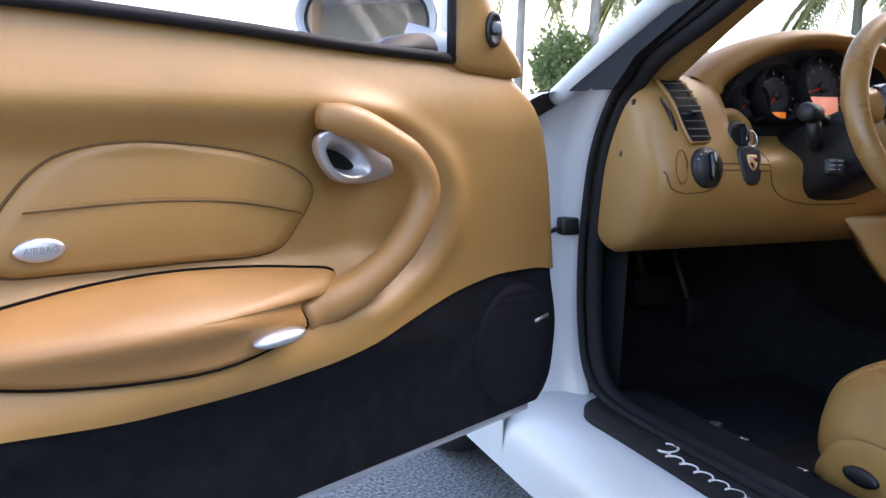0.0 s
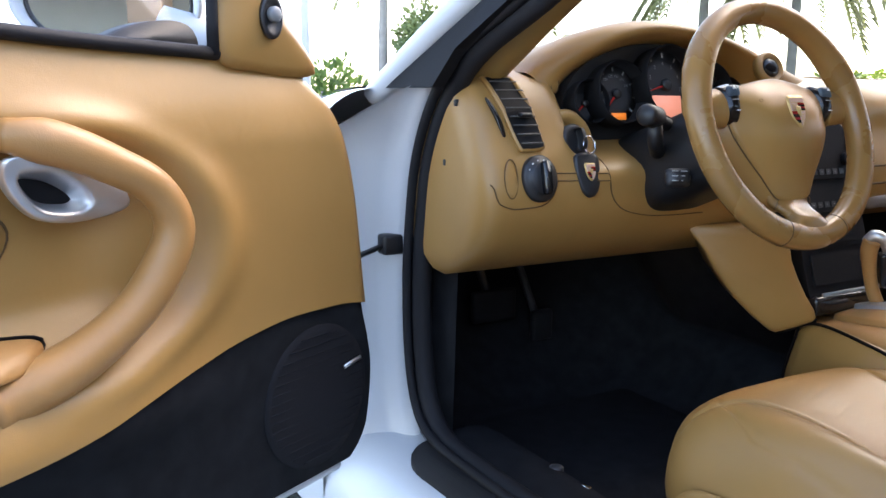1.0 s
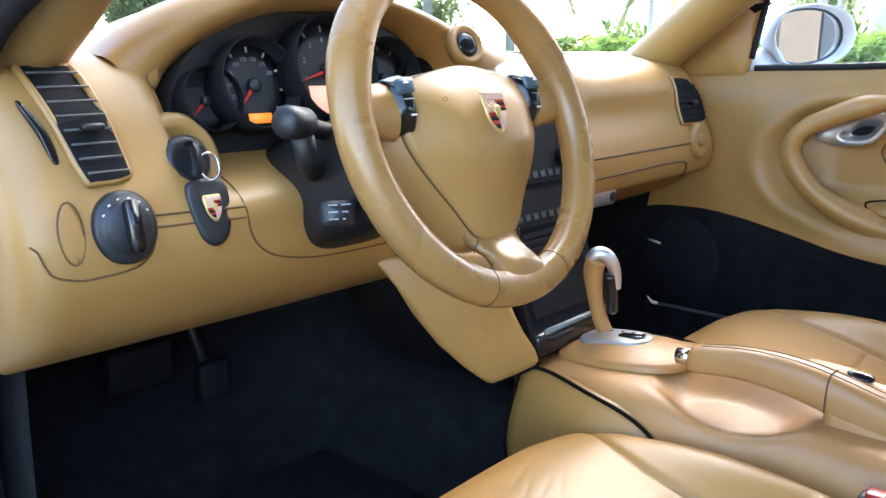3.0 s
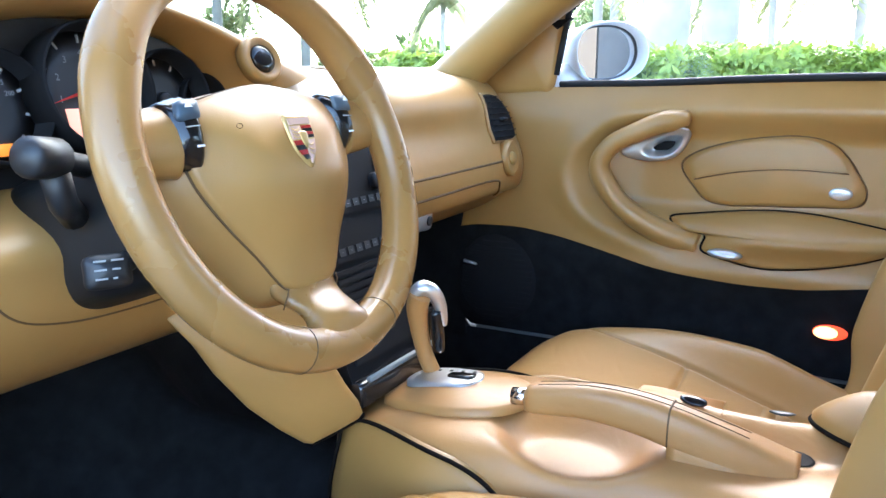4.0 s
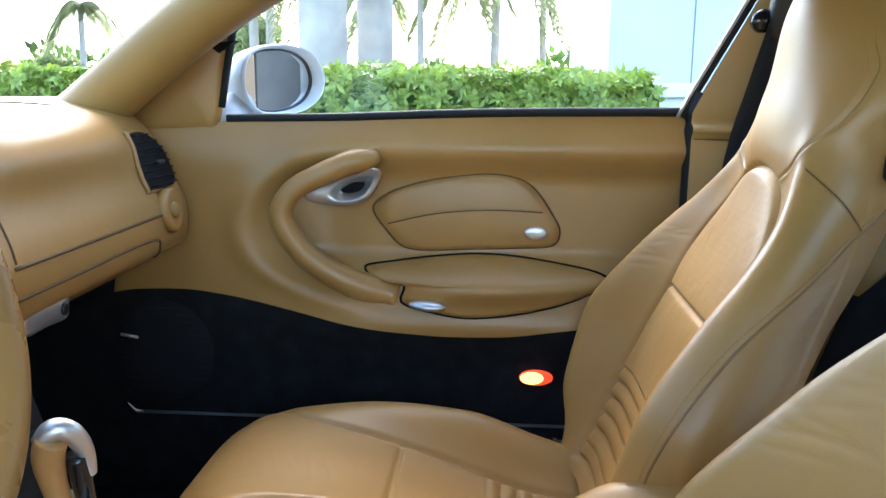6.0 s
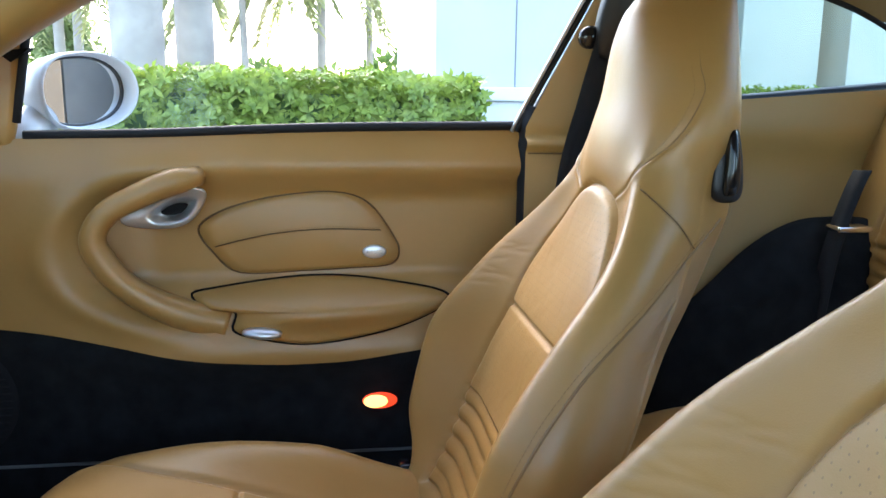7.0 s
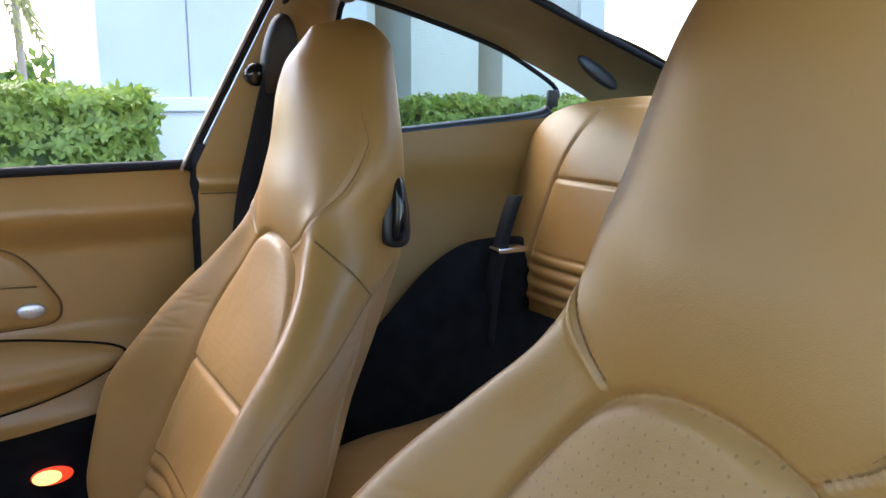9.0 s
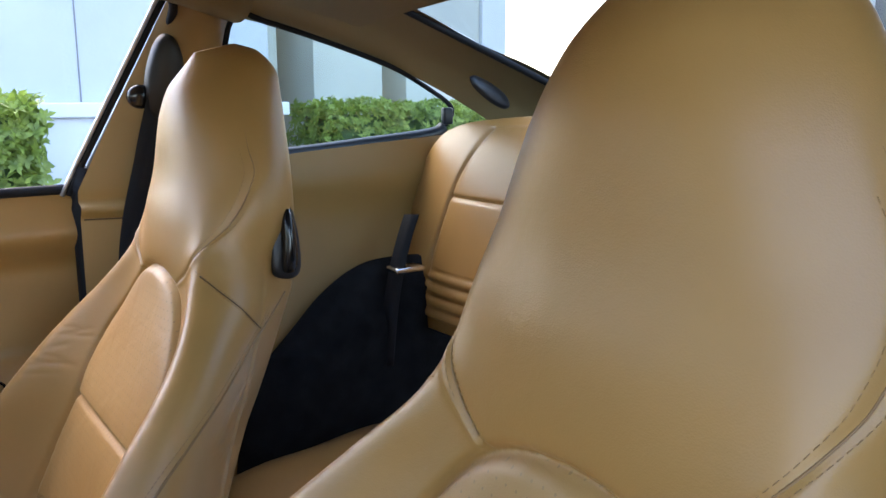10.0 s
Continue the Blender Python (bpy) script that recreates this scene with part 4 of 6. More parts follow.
air_vent(0.608, 0.815, [(-0.062, 0.040), (-0.05, 0.044), (0.0, 0.045), (0.028, 0.040), (0.050, 0.022), (0.058, 0.0), (0.050, -0.028), (0.026, -0.041), (-0.060, -0.041), (-0.066, -0.036)], 8, 0.0, MATTE)
# closing wheel beside the vent and the bulb cover in the hood
mesh("vent_wheel", *puff(spline([(-0.003, -0.028), (0.003, -0.028), (0.005, 0.0), (-0.004, 0.028), (-0.009, 0.028), (-0.004, 0.0)], 4, True), lambda a, b, h: face_at(-0.678, 0.828)(a - 0.22 * b, b, h), 0.004, edge=0.6), GLOSS_BLACK, dash)

for sx in (-0.058, 0.058):
    air_vent(sx, 0.835, [(-0.046, -0.015), (-0.046, 0.015), (-0.042, 0.017), (0.042, 0.017), (0.046, 0.015), (0.046, -0.015), (0.042, -0.017), (-0.042, -0.017)], 4)
# light switch, ignition with key and fob
at = face_at(-0.628, 0.741, 0.2)
ls = mesh("light_switch", *lathe([(0.031, -0.008), (0.031, 0.004), (0.028, 0.007), (0.024, 0.007), (0.022, 0.012), (0.020, 0.014)], lambda a, b, h: at(a, b * 1.12, h), 36), BLACK, dash, "black rotary light switch")
mesh("switch_grip", *prism(spline([(-0.005, -0.022), (0.005, -0.022), (0.006, 0), (0.005, 0.022), (-0.005, 0.022), (-0.006, 0)], 3, True), at, 0.012, 0.024), GLOSS_BLACK, ls)
for k in range(6):
    a = radians(150 - 24 * k)
    mesh("switch_mark", *prism([(0.024 * math.cos(a) + dx, 0.0265 * math.sin(a) + dz) for dx, dz in ((-0.0014, -0.001), (0.0014, -0.001), (0.0014, 0.001), (-0.0014, 0.001))], at, 0.0072, 0.0078), PRINT, ls, smooth=False)
at = face_at(-0.543, 0.792, 0.3)
ig = mesh("ignition_collar", *lathe([(0.050, -0.012), (0.047, 0.0), (0.041, 0.005), (0.032, 0.002), (0.028, -0.006)], lambda a, b, h: at(a * 0.95, b * 1.1, h), 36), LEATHER, dash)
mesh("ignition_lock", *lathe([(0.026, -0.006), (0.026, 0.010), (0.020, 0.016), (0.016, 0.014)], at, 32), BLACK, ig)


def crest(place, w, h, parent):
    """A small shield with quartered enamel fields."""
    out = spline([(-1, 1), (0, 1.06), (1, 1), (0.98, 0.2), (0.72, -0.5), (0, -1.08), (-0.72, -0.5), (-0.98, 0.2)], 4, True) * (w, h)
    c = mesh("crest", *puff(out, place, 0.003, edge=0.6, rings=4), GOLD, parent, "small enamelled shield")
    fields = [([(-0.84, 0.86), (0.84, 0.86), (0.84, 0.62), (-0.84, 0.62)], CREST_PALE), ([(-0.88, 0.56), (-0.05, 0.56), (-0.05, 0.06), (-0.86, 0.06)], CREST_PALE), ([(0.05, 0.0), (0.84, 0.0), (0.62, -0.46), (0.05, -0.92)], CREST_PALE)]
    for k in range(4):
        y = 0.56 - 0.125 * k
        fields.append(([(0.05, y), (0.87, y), (0.86, y - 0.115), (0.05, y - 0.115)], GLOSS_BLACK if k % 2 else CREST_RED))
        y = 0.0 - 0.19 * k
        wide = along(-y, ((0.0, 0.83), (0.3, 0.74), (0.6, 0.45), (0.8, 0.20)))
        low = along(-y + 0.18, ((0.0, 0.83), (0.3, 0.74), (0.6, 0.45), (0.8, 0.20)))
        fields.append(([(-wide, y), (-0.05, y), (-0.05, y - 0.18), (-low, y - 0.18)], GLOSS_BLACK if k % 2 else CREST_RED))
    for pts, m in fields:
        mesh("field", *prism([(x * w, y * h) for x, y in pts], place, 0.0022, 0.0036), m, c, smooth=False)
    for k in range(3):
        mesh("field_bar", *tube([place((-0.78 + 0.6 * t) * w, (0.48 - 0.14 * k - 0.10 * math.sin(t * 3)) * h, 0.0037) for t in np.linspace(0, 1, 6)], 0.035 * w, 5), GOLD, c)
        mesh("field_bar", *tube([place((0.12 + 0.5 * t) * w, (-0.12 - 0.18 * k - 0.10 * math.sin(t * 3)) * h, 0.0037) for t in np.linspace(0, 1 - 0.25 * k, 6)], 0.035 * w, 5), GOLD, c)
    mesh("heart_shield", *puff(spline([(-0.26, 0.30), (0.26, 0.30), (0.22, -0.1), (0, -0.32), (-0.22, -0.1)], 3, True) * (w, h), place, 0.0015, edge=0.5, rings=3, base=0.0036), GOLD, c)
    return c


key = thing("car_key", at(0, 0, 0.014), "black car key hanging from the ignition lock", "key")
mesh("key_head", *puff(spline([(-0.007, -0.018), (0.007, -0.018), (0.012, 0), (0.008, 0.014), (-0.008, 0.014), (-0.012, 0)], 3, True), lambda a, b, h: at(h - 0.004, b, a + 0.024), 0.008, edge=0.7), BLACK, key)
mesh("key_ring", *ring_tube([at(0.012 + 0.011 * math.cos(a), -0.012 + 0.014 * math.sin(a), 0.028) for a in np.linspace(0, 2 * math.pi, 24, endpoint=False)], 0.0013, 8, up=(0, 1, 0)), CHROME, key)
fob = mesh("key_fob", *puff(spline([(-0.021, 0.028), (0, 0.034), (0.021, 0.028), (0.022, 0), (0.014, -0.026), (0, -0.036), (-0.014, -0.026), (-0.022, 0)], 4, True), lambda a, b, h: at(a + 0.006, b - 0.056, h + 0.018), 0.009, edge=0.7), BLACK, key)
crest(lambda a, b, h: at(a + 0.006, b - 0.054, h + 0.0275), 0.0095, 0.0130, fob)

# seams and small covers on the face
def face_line(pts, r=0.0011, mat=SEAM, name="panel_gap"):
    return mesh(name, *tube([(x, dash_face(x, z) - 0.0004, z) for x, z in spline(pts, 6)], r, 6), mat, dash)


face_line([(-0.714, 0.736), (-0.708, 0.730), (-0.704, 0.718), (-0.697, 0.707), (-0.680, 0.700), (-0.663, 0.698), (-0.624, 0.701), (-0.606, 0.713), (-0.598, 0.735)])
face_line([(-0.598, 0.748), (-0.54, 0.746), (-0.50, 0.745)])
face_line([(-0.598, 0.737), (-0.54, 0.735), (-0.50, 0.734)])
face_line([(-0.50, 0.78), (-0.495, 0.72), (-0.47, 0.69), (-0.42, 0.675), (-0.36, 0.67), (-0.28, 0.67)])
for y, z in ((0.345, 0.850), (0.375, 0.760)):
    mesh("end_clip", *block((-0.7235, y - 0.004, z - 0.005), (-0.710, y + 0.004, z + 0.005), 0.002), BLACK, dash)
at = face_at(-0.677, 0.742, 0.15)
mesh("blank_cover", *puff(circle(0, 0, 0.011, 0.028, 24), at, 0.0014, edge=0.2, rings=4), LEATHER, dash)
mesh("cover_groove", *ring_tube([at(a, b, 0.0006) for a, b in circle(0, 0, 0.0115, 0.0285, 28)], 0.0008, 6, up=(0, 1, 0.1)), SEAM, dash)
bulb = lambda a, b, h=0.0: (-0.545 + a, hood_lip(-0.545) + 0.006 - h, 0.880 + b)
mesh("bulb_cover", *puff(circle(0, 0, 0.007, 0.014, 20), bulb, 0.002, edge=0.3, rings=4, base=0.002), LEATHER, dash)
mesh("cover_groove", *ring_tube([bulb(a, b, 0.003) for a, b in circle(0, 0, 0.0076, 0.0146, 24)], 0.0007, 6, up=(0, 1, 0.1)), SEAM, dash)
# glove box and airbag lid
lip = lambda x, k: np.append(x, dash_profile(x)[k] + (0, 0.0006))
mesh("airbag_seam", *tube([lip(0.168 + 0.02 * ease(k, 22, 17), k) for k in (25, 24, 23, 22, 21, 20, 19)] + [lip(x, 17) for x in np.linspace(0.20, 0.47, 10)] + [lip(0.49, 18), lip(0.505, 19)], 0.0014, 6), SEAM, dash)
face_line([(0.16, 0.735), (0.3, 0.735), (0.45, 0.735), (0.56, 0.735)], 0.0022)
face_line([(0.15, 0.70), (0.3, 0.702), (0.45, 0.704), (0.535, 0.700), (0.55, 0.688), (0.56, 0.668)], 0.0022)
face_line([(0.165, 0.74), (0.17, 0.80), (0.165, 0.87)], 0.0015)
at = face_at(0.595, 0.738, 0.1)
kn = mesh("end_roundel", *lathe([(0.036, -0.01), (0.036, 0.006), (0.032, 0.011), (0.026, 0.009), (0.015, 0.008)], at), LEATHER, dash)
mesh("roundel_cap", *lathe([(0.014, 0.006), (0.013, 0.012), (0.006, 0.013)], at), VINYL, kn)
at = face_at(0.235, 0.664, -0.1)
gl = mesh("glovebox_handle", *puff(spline([(-0.045, -0.014), (-0.045, 0.012), (0.02, 0.016), (0.045, 0.016), (0.05, 0), (0.045, -0.016), (0.0, -0.015)], 4, True), at, 0.014, edge=0.7), SILVER, dash, "silver glovebox handle with lock")
mesh("lock", *lathe([(0.008, 0.012), (0.008, 0.016), (0.005, 0.0165)], lambda a, b, h: at(a + 0.032, b, h), 20), BLACK, gl)


# ---- steering wheel ----
SWITCH_BLUE = material("blue_grey_key", (0.05, 0.075, 0.10), 0.35, spread=0.1)
RIM_LEATHER = material("polished_rim_leather", (0.28, 0.145, 0.043), 0.27, spread=0.10, grain=0.05, grain_size=900, patch=14, kind="voronoi")
WC, TILT_W = np.array((-0.330, 0.077, 0.827)), radians(20.6)
wu = np.array((0, math.sin(TILT_W), math.cos(TILT_W)))
wat = frame_at(WC, (1, 0, 0), wu)
wheel = thing("steering_wheel", tuple(WC), "tan leather three-spoke steering wheel with worn rim", "steering wheel")
R = 0.170
norm = np.array(wat(0, 0, 1)) - np.array(wat(0, 0, 0))
mesh("rim", *ring_tube([wat(R * math.cos(a), R * math.sin(a), 0) for a in np.linspace(0, 2 * math.pi, 96, endpoint=False)], lambda t: 0.0190 + 0.0022 * (bell(t, 0.08, 0.04) + bell(t, 0.42, 0.04)), 18, up=norm), RIM_LEATHER, wheel, "worn leather rim")
hub = [(0.0, 0.067), (0.045, 0.061), (0.080, 0.053), (0.101, 0.044), (0.106, 0.030), (0.104, 0.006), (0.098, -0.017), (0.081, -0.046), (0.057, -0.077), (0.041, -0.101), (0.032, -0.110), (0.017, -0.115)]
hub = spline(hub + [(0.0, -0.116)] + [(-a, b) for a, b in hub[:0:-1]], 5, True)
dip = lambda b: -0.012 - 0.004 * ease(b, -0.02, -0.11)
shell = [[wat(a * ka, b * kb, dip(b) + d) for a, b in hub] for ka, kb, d in ((0.97, 0.97, 0.006), (1.0, 1.0, 0.0), (1.06, 1.02, -0.005), (1.20, 1.06, -0.020), (1.26, 1.05, -0.036), (0.9, 0.9, -0.052))]
mesh("spoke_shell", *loft(shell), LEATHER, wheel)
mesh("cover_gap", *ring_tube([wat(a * 1.002, b * 1.002, dip(b) + 0.001) for a, b in hub], 0.0012, 6, up=norm), SEAM, wheel)


def cover_at(a, b, hh):
    """The airbag cover swells in the middle and along its lower ridge."""
    return wat(a, b, dip(b) + hh * (1 - 0.52 * ease(b, -0.015, -0.10) - 0.30 * ease(abs(a), 0.045, 0.105)))


h = mesh("airbag_cover", *puff(hub, cover_at, 0.038, edge=0.26, rings=24, power=2.4, base=0.0), LEATHER, wheel)
for sgn in (-1, 1):
    # horn marks and the embossed word's bar
    mesh("horn_mark", *ring_tube([cover_at(sgn * 0.066 + 0.0028 * math.cos(a), 0.024 + 0.002 * math.sin(a), 0.0366) for a in np.linspace(0, 2 * math.pi, 14, endpoint=False)], 0.0003, 5, up=norm), SEAM, h)
    sp = spline([(sgn * 0.112, 0.025), (sgn * 0.125, 0.025), (sgn * 0.15, 0.026), (sgn * 0.168, 0.026)], 5)
    mesh("spoke", *tube([wat(a, b, -0.014) for a, b in sp], lambda t: 0.029 - 0.005 * t, 18, flat=0.62, up=norm), LEATHER, wheel)
    at = lambda a, b, hh, sgn=sgn: wat(sgn * (0.103 + a), 0.026 + b, hh + 0.004)
    bt = mesh("wheel_switch", *puff(spline([(-0.019, 0.031), (0.008, 0.029), (0.014, 0.024), (0.016, 0.002), (0.013, -0.017), (-0.002, -0.027), (-0.010, -0.029), (-0.017, -0.016), (-0.021, 0.006)], 4, True), at, 0.026, edge=0.35, base=-0.020), GLOSS_BLACK, wheel, "gloss black shift switch")
    mesh("switch_key", *puff(spline([(-0.012, 0.025), (0.006, 0.024), (0.010, 0.016), (0.008, 0.009), (-0.011, 0.010), (-0.014, 0.018)], 4, True), at, 0.007, edge=0.5, base=0.001), SWITCH_BLUE, bt, "blue-grey upper key")
    mesh("switch_mark", *prism([(-0.004, 0.018), (0.000, 0.023), (0.004, 0.018)], at, 0.0076, 0.0084), PRINT, bt, smooth=False)
    mesh("switch_mark", *prism([(-0.008, 0.0045), (0.006, 0.004), (0.006, 0.003), (-0.008, 0.0035)], at, 0.0050, 0.0061), DIM_PRINT, bt, smooth=False)
    mesh("switch_mark", *prism([(-0.006, -0.011), (0.001, -0.011), (0.001, -0.0125), (-0.006, -0.0125)], at, 0.0050, 0.0060), PRINT, bt, smooth=False)
rings = []
for b in np.linspace(-0.098, -0.178, 34):
    w = along(-b, ((0.098, 0.044), (0.108, 0.041), (0.122, 0.034), (0.133, 0.0295), (0.142, 0.030), (0.149, 0.035), (0.155, 0.044), (0.160, 0.055), (0.165, 0.068), (0.178, 0.062)))
    c, th = -0.0235 + 0.0225 * ease(b, -0.108, -0.150), 0.0125 + 0.0045 * ease(b, -0.12, -0.155)
    rings.append([wat(w * math.copysign(abs(math.cos(q)) ** 0.8, math.cos(q)), b - 0.004 * math.cos(q) ** 2 * ease(b, -0.14, -0.1), c + th * math.copysign(abs(math.sin(q)) ** 0.85, math.sin(q))) for q in np.linspace(0, 2 * math.pi, 44, endpoint=False)])
low = mesh("lower_spoke", *loft(rings), RIM_LEATHER, wheel)
for sgn in (-1, 1):
    # seam where the lower spoke leaves the shell
    mesh("spoke_seam", *tube([wat(sgn * a, b, hh) for a, b, hh in ((0.034, -0.110, -0.0115), (0.036, -0.1155, -0.0130), (0.037, -0.121, -0.0175), (0.0365, -0.126, -0.022))], 0.0006, 6), SEAM, low)
for a0 in (0.0866, -0.0866):
    ang = -math.pi / 2 + a0 * 4
    mesh("rim_seam", *ring_tube([wat((R + 0.0192 * math.cos(q)) * math.cos(ang), (R + 0.0192 * math.cos(q)) * math.sin(ang), 0.0192 * math.sin(q)) for q in np.linspace(0, 2 * math.pi, 24, endpoint=False)], 0.0006, 5, up=norm), SEAM, wheel)
crest(lambda a, b, hh: wat(a, b + 0.006, hh + 0.0245), 0.0165, 0.0225, h)
# column with stalks
col = thing("steering_column", (-0.362, 0.2, 0.74), "black steering column shroud with two stalks", "steering column")
cat = frame_at(WC, (1, 0, 0), wu)
mesh("shroud", *loft([[cat(-0.014 + 0.086 * k * math.copysign(abs(math.cos(a)) ** 0.6, math.cos(a)), -0.006 + 0.072 * k * math.copysign(abs(math.sin(a)) ** 0.5, math.sin(a)), hh) for a in np.linspace(0, 2 * math.pi, 40, endpoint=False)] for hh, k in ((-0.055, 0.7), (-0.06, 0.86), (-0.08, 0.92), (-0.17, 0.95), (-0.26, 1.0))]), BLACK, col)
knob1, knob2 = np.array((-0.478, 0.190, 0.833)), np.array((-0.468, 0.141, 0.747))
st = mesh("stalk", *tube(spline([(-0.395, 0.225, 0.815), (-0.43, 0.212, 0.822), (-0.462, 0.197, 0.830)], 4), 0.010, 12), BLACK, col)
mesh("stalk_knob", *tube([knob1 + (0.020, 0.010, -0.003), knob1 + (0.016, 0.008, -0.002), knob1 + (-0.016, -0.006, 0.002), knob1 + (-0.022, -0.008, 0.003)], lambda t: 0.0165 if 0.05 < t < 0.95 else 0.012, 16), BLACK, st)
mesh("stalk_neck", *tube([knob1 + (0.012, 0.006, -0.012), knob1 + (0.024, 0.014, -0.040), knob1 + (0.045, 0.03, -0.055)], 0.012, 12), BLACK, st)
st = mesh("stalk", *tube(spline([(-0.385, 0.19, 0.745), (-0.43, 0.165, 0.744), (-0.462, 0.146, 0.746)], 4), 0.009, 12), BLACK, col)
box = frame_at(knob2, np.array((0.85, -0.50, 0.0)), wu)
mesh("stalk_end", *puff(spline([(-0.016, -0.012), (0.0, -0.0135), (0.016, -0.012), (0.0175, 0.0), (0.016, 0.012), (0.0, 0.0135), (-0.016, 0.012), (-0.0175, 0.0)], 3, True), box, 0.016, edge=0.5, base=-0.008), BLACK, st)
for k in range(3):
    for x0, x1 in ((-0.011, -0.002), (0.002, 0.011 - 0.003 * k)):
        mesh("stalk_mark", *prism([(x0, 0.008 - 0.007 * k), (x1, 0.008 - 0.007 * k), (x1, 0.0066 - 0.007 * k), (x0, 0.0066 - 0.007 * k)], box, 0.0070, 0.0086), DIM_PRINT, st, smooth=False)


# ---- body shell ----
body = car
# floor, footwell and tunnel sides
def floor_fn(u, v):
    x, y = -0.70 + 1.40 * u, -1.2 + 2.2 * v
    z = 0.215 + 0.30 * ease(y, 0.55, 0.95) + 0.12 * ease(-y, 0.62, 0.75)
    z += 0.16 * bell(x, 0, 0.11) * (1 - ease(-y, 0.6, 0.8))
    return (x, y, z)
mesh("floor_carpet", *sheet(floor_fn, 40, 40), CARPET, body, "black carpeted floor")
mesh("firewall", *sheet(lambda u, v: (-0.70 + 1.4 * u, 0.97 - 0.05 * v, 0.4 + 0.45 * v), 4, 4), CARPET, body)
for sgn in (-1, 1):
    mesh("kick_panel", *sheet(lambda u, v: (sgn * ((0.690 if sgn < 0 else 0.70) - 0.012 * v), 0.40 + 0.6 * u, 0.2 + 0.45 * v), 8, 6), CARPET, body)

# sill
SILL = [(-0.872, 0.13), (-0.868, 0.2), (-0.845, 0.245), (-0.82, 0.272), (-0.79, 0.286), (-0.74, 0.292), (-0.70, 0.296), (-0.672, 0.285), (-0.668, 0.21)]
for sgn in (-1, 1):
    pr = spline(SILL, 4)
    pr = pr if sgn < 0 else pr[pr[:, 0] < -0.735]
    mesh("sill", *sheet(lambda u, v: (-sgn * pr[int(u * (len(pr) - 1) + 0.5)][0], -0.70 + 1.6 * v, pr[int(u * (len(pr) - 1) + 0.5)][1] + 0.012 * ease(-(-0.70 + 1.6 * v), 0.1, 0.5)), len(pr), 24), WHITE_PAINT, body, "white painted sill")
plate = spline([(-0.700, 0.40), (-0.725, 0.405), (-0.765, 0.385), (-0.792, 0.345), (-0.792, 0.25), (-0.788, 0.0), (-0.786, -0.3), (-0.786, -0.55), (-0.74, -0.56), (-0.700, -0.55), (-0.700, -0.2), (-0.700, 0.15)], 4, True)
sp = mesh("sill_plate", *prism(plate, lambda a, b, h: (a, b, 0.292 + h + 0.012 * ease(-b, 0.1, 0.5) - 0.10 * max(0, -0.765 - a)), -0.006, 0.009), RUBBER, body, "black sill plate with white script mark")
# script mark: a plain flowing stroke
arc = [(-0.762 + 0.019 * math.sin(a), 0.150 + 0.017 * math.cos(a), 0.3045) for a in np.linspace(0.5, 4.6, 18)]
wave = [(-0.776 + 0.008 * math.cos(t * 40) + 0.012 * t, 0.139 - 0.20 * t - 0.006 * math.sin(t * 40), 0.3045) for t in np.linspace(0.02, 1, 80)]
mark = arc + wave
mesh("script_mark", *tube(mark, 0.0019, 6), PRINT, sp, "white flowing script mark")

mesh("sill_carpet", *sheet(lambda u, v: (0.655 + 0.052 * u ** 0.6, -0.62 + 1.5 * v, 0.21 + 0.130 * u ** 0.5), 8, 8), CARPET, body)
inner = spline([(-0.702, 0.301), (-0.66, 0.306), (-0.615, 0.301), (-0.594, 0.286), (-0.588, 0.25), (-0.586, 0.21)], 4)
liner = mesh("sill_liner", *sheet(lambda u, v: (inner[int(u * (len(inner) - 1) + 0.5)][0], -0.60 + 1.02 * v, inner[int(u * (len(inner) - 1) + 0.5)][1] - 0.006 * (1 - math.sin(math.pi * min(1, max(0, v))) ** 0.3)), len(inner), 24), CARPET, body, "black carpet over the inner sill")
mesh("sill_stud", *lathe([(0.011, -0.004), (0.011, 0.002), (0.007, 0.004), (0.001, 0.0045)], lambda a, b, h: (-0.610 + a, 0.218 + b, 0.299 + h), 20), DARK_GREY, liner, "grey round stud")
for y in (0.144, 0.018):
    mesh("sill_clip", *block((-0.617, y - 0.008, 0.298), (-0.609, y + 0.008, 0.304), 0.002), CHROME, liner, "small bright clip")
# filler added to hide the bright road in the gap under the passenger door
mesh("sill_gap_filler", *block((0.725, -0.60, 0.28), (0.862, 0.95, 0.331), 0.004), MATTE, body, smooth=False)
# door seals
LOOP = [(-0.47, 1.205), (-0.25, 1.195), (-0.02, 1.12), (0.19, 0.985), (0.295, 0.925), (0.375, 0.855), (0.430, 0.76), (0.452, 0.65), (0.460, 0.55), (0.452, 0.43), (0.425, 0.345), (0.37, 0.308), (0.25, 0.300), (0.0, 0.304), (-0.4, 0.312), (-0.56, 0.34), (-0.60, 0.45), (-0.605, 0.7), (-0.60, 0.9), (-0.648, 1.0), (-0.694, 1.11), (-0.70, 1.17), (-0.63, 1.20)]
def rail_x(z):
    return along(z, ((0.3, 0.715), (0.9, 0.712), (1.0, 0.675), (1.1, 0.625), (1.2, 0.555)))
def front_shift(y, z):
    """The closed door's seal lies further up the windscreen pillar."""
    return 0.07 * ease(y, -0.5, -0.2) * ease(z, 0.86, 0.94)
for sgn in (-1, 1):
    lp = spline(LOOP, 6, True)
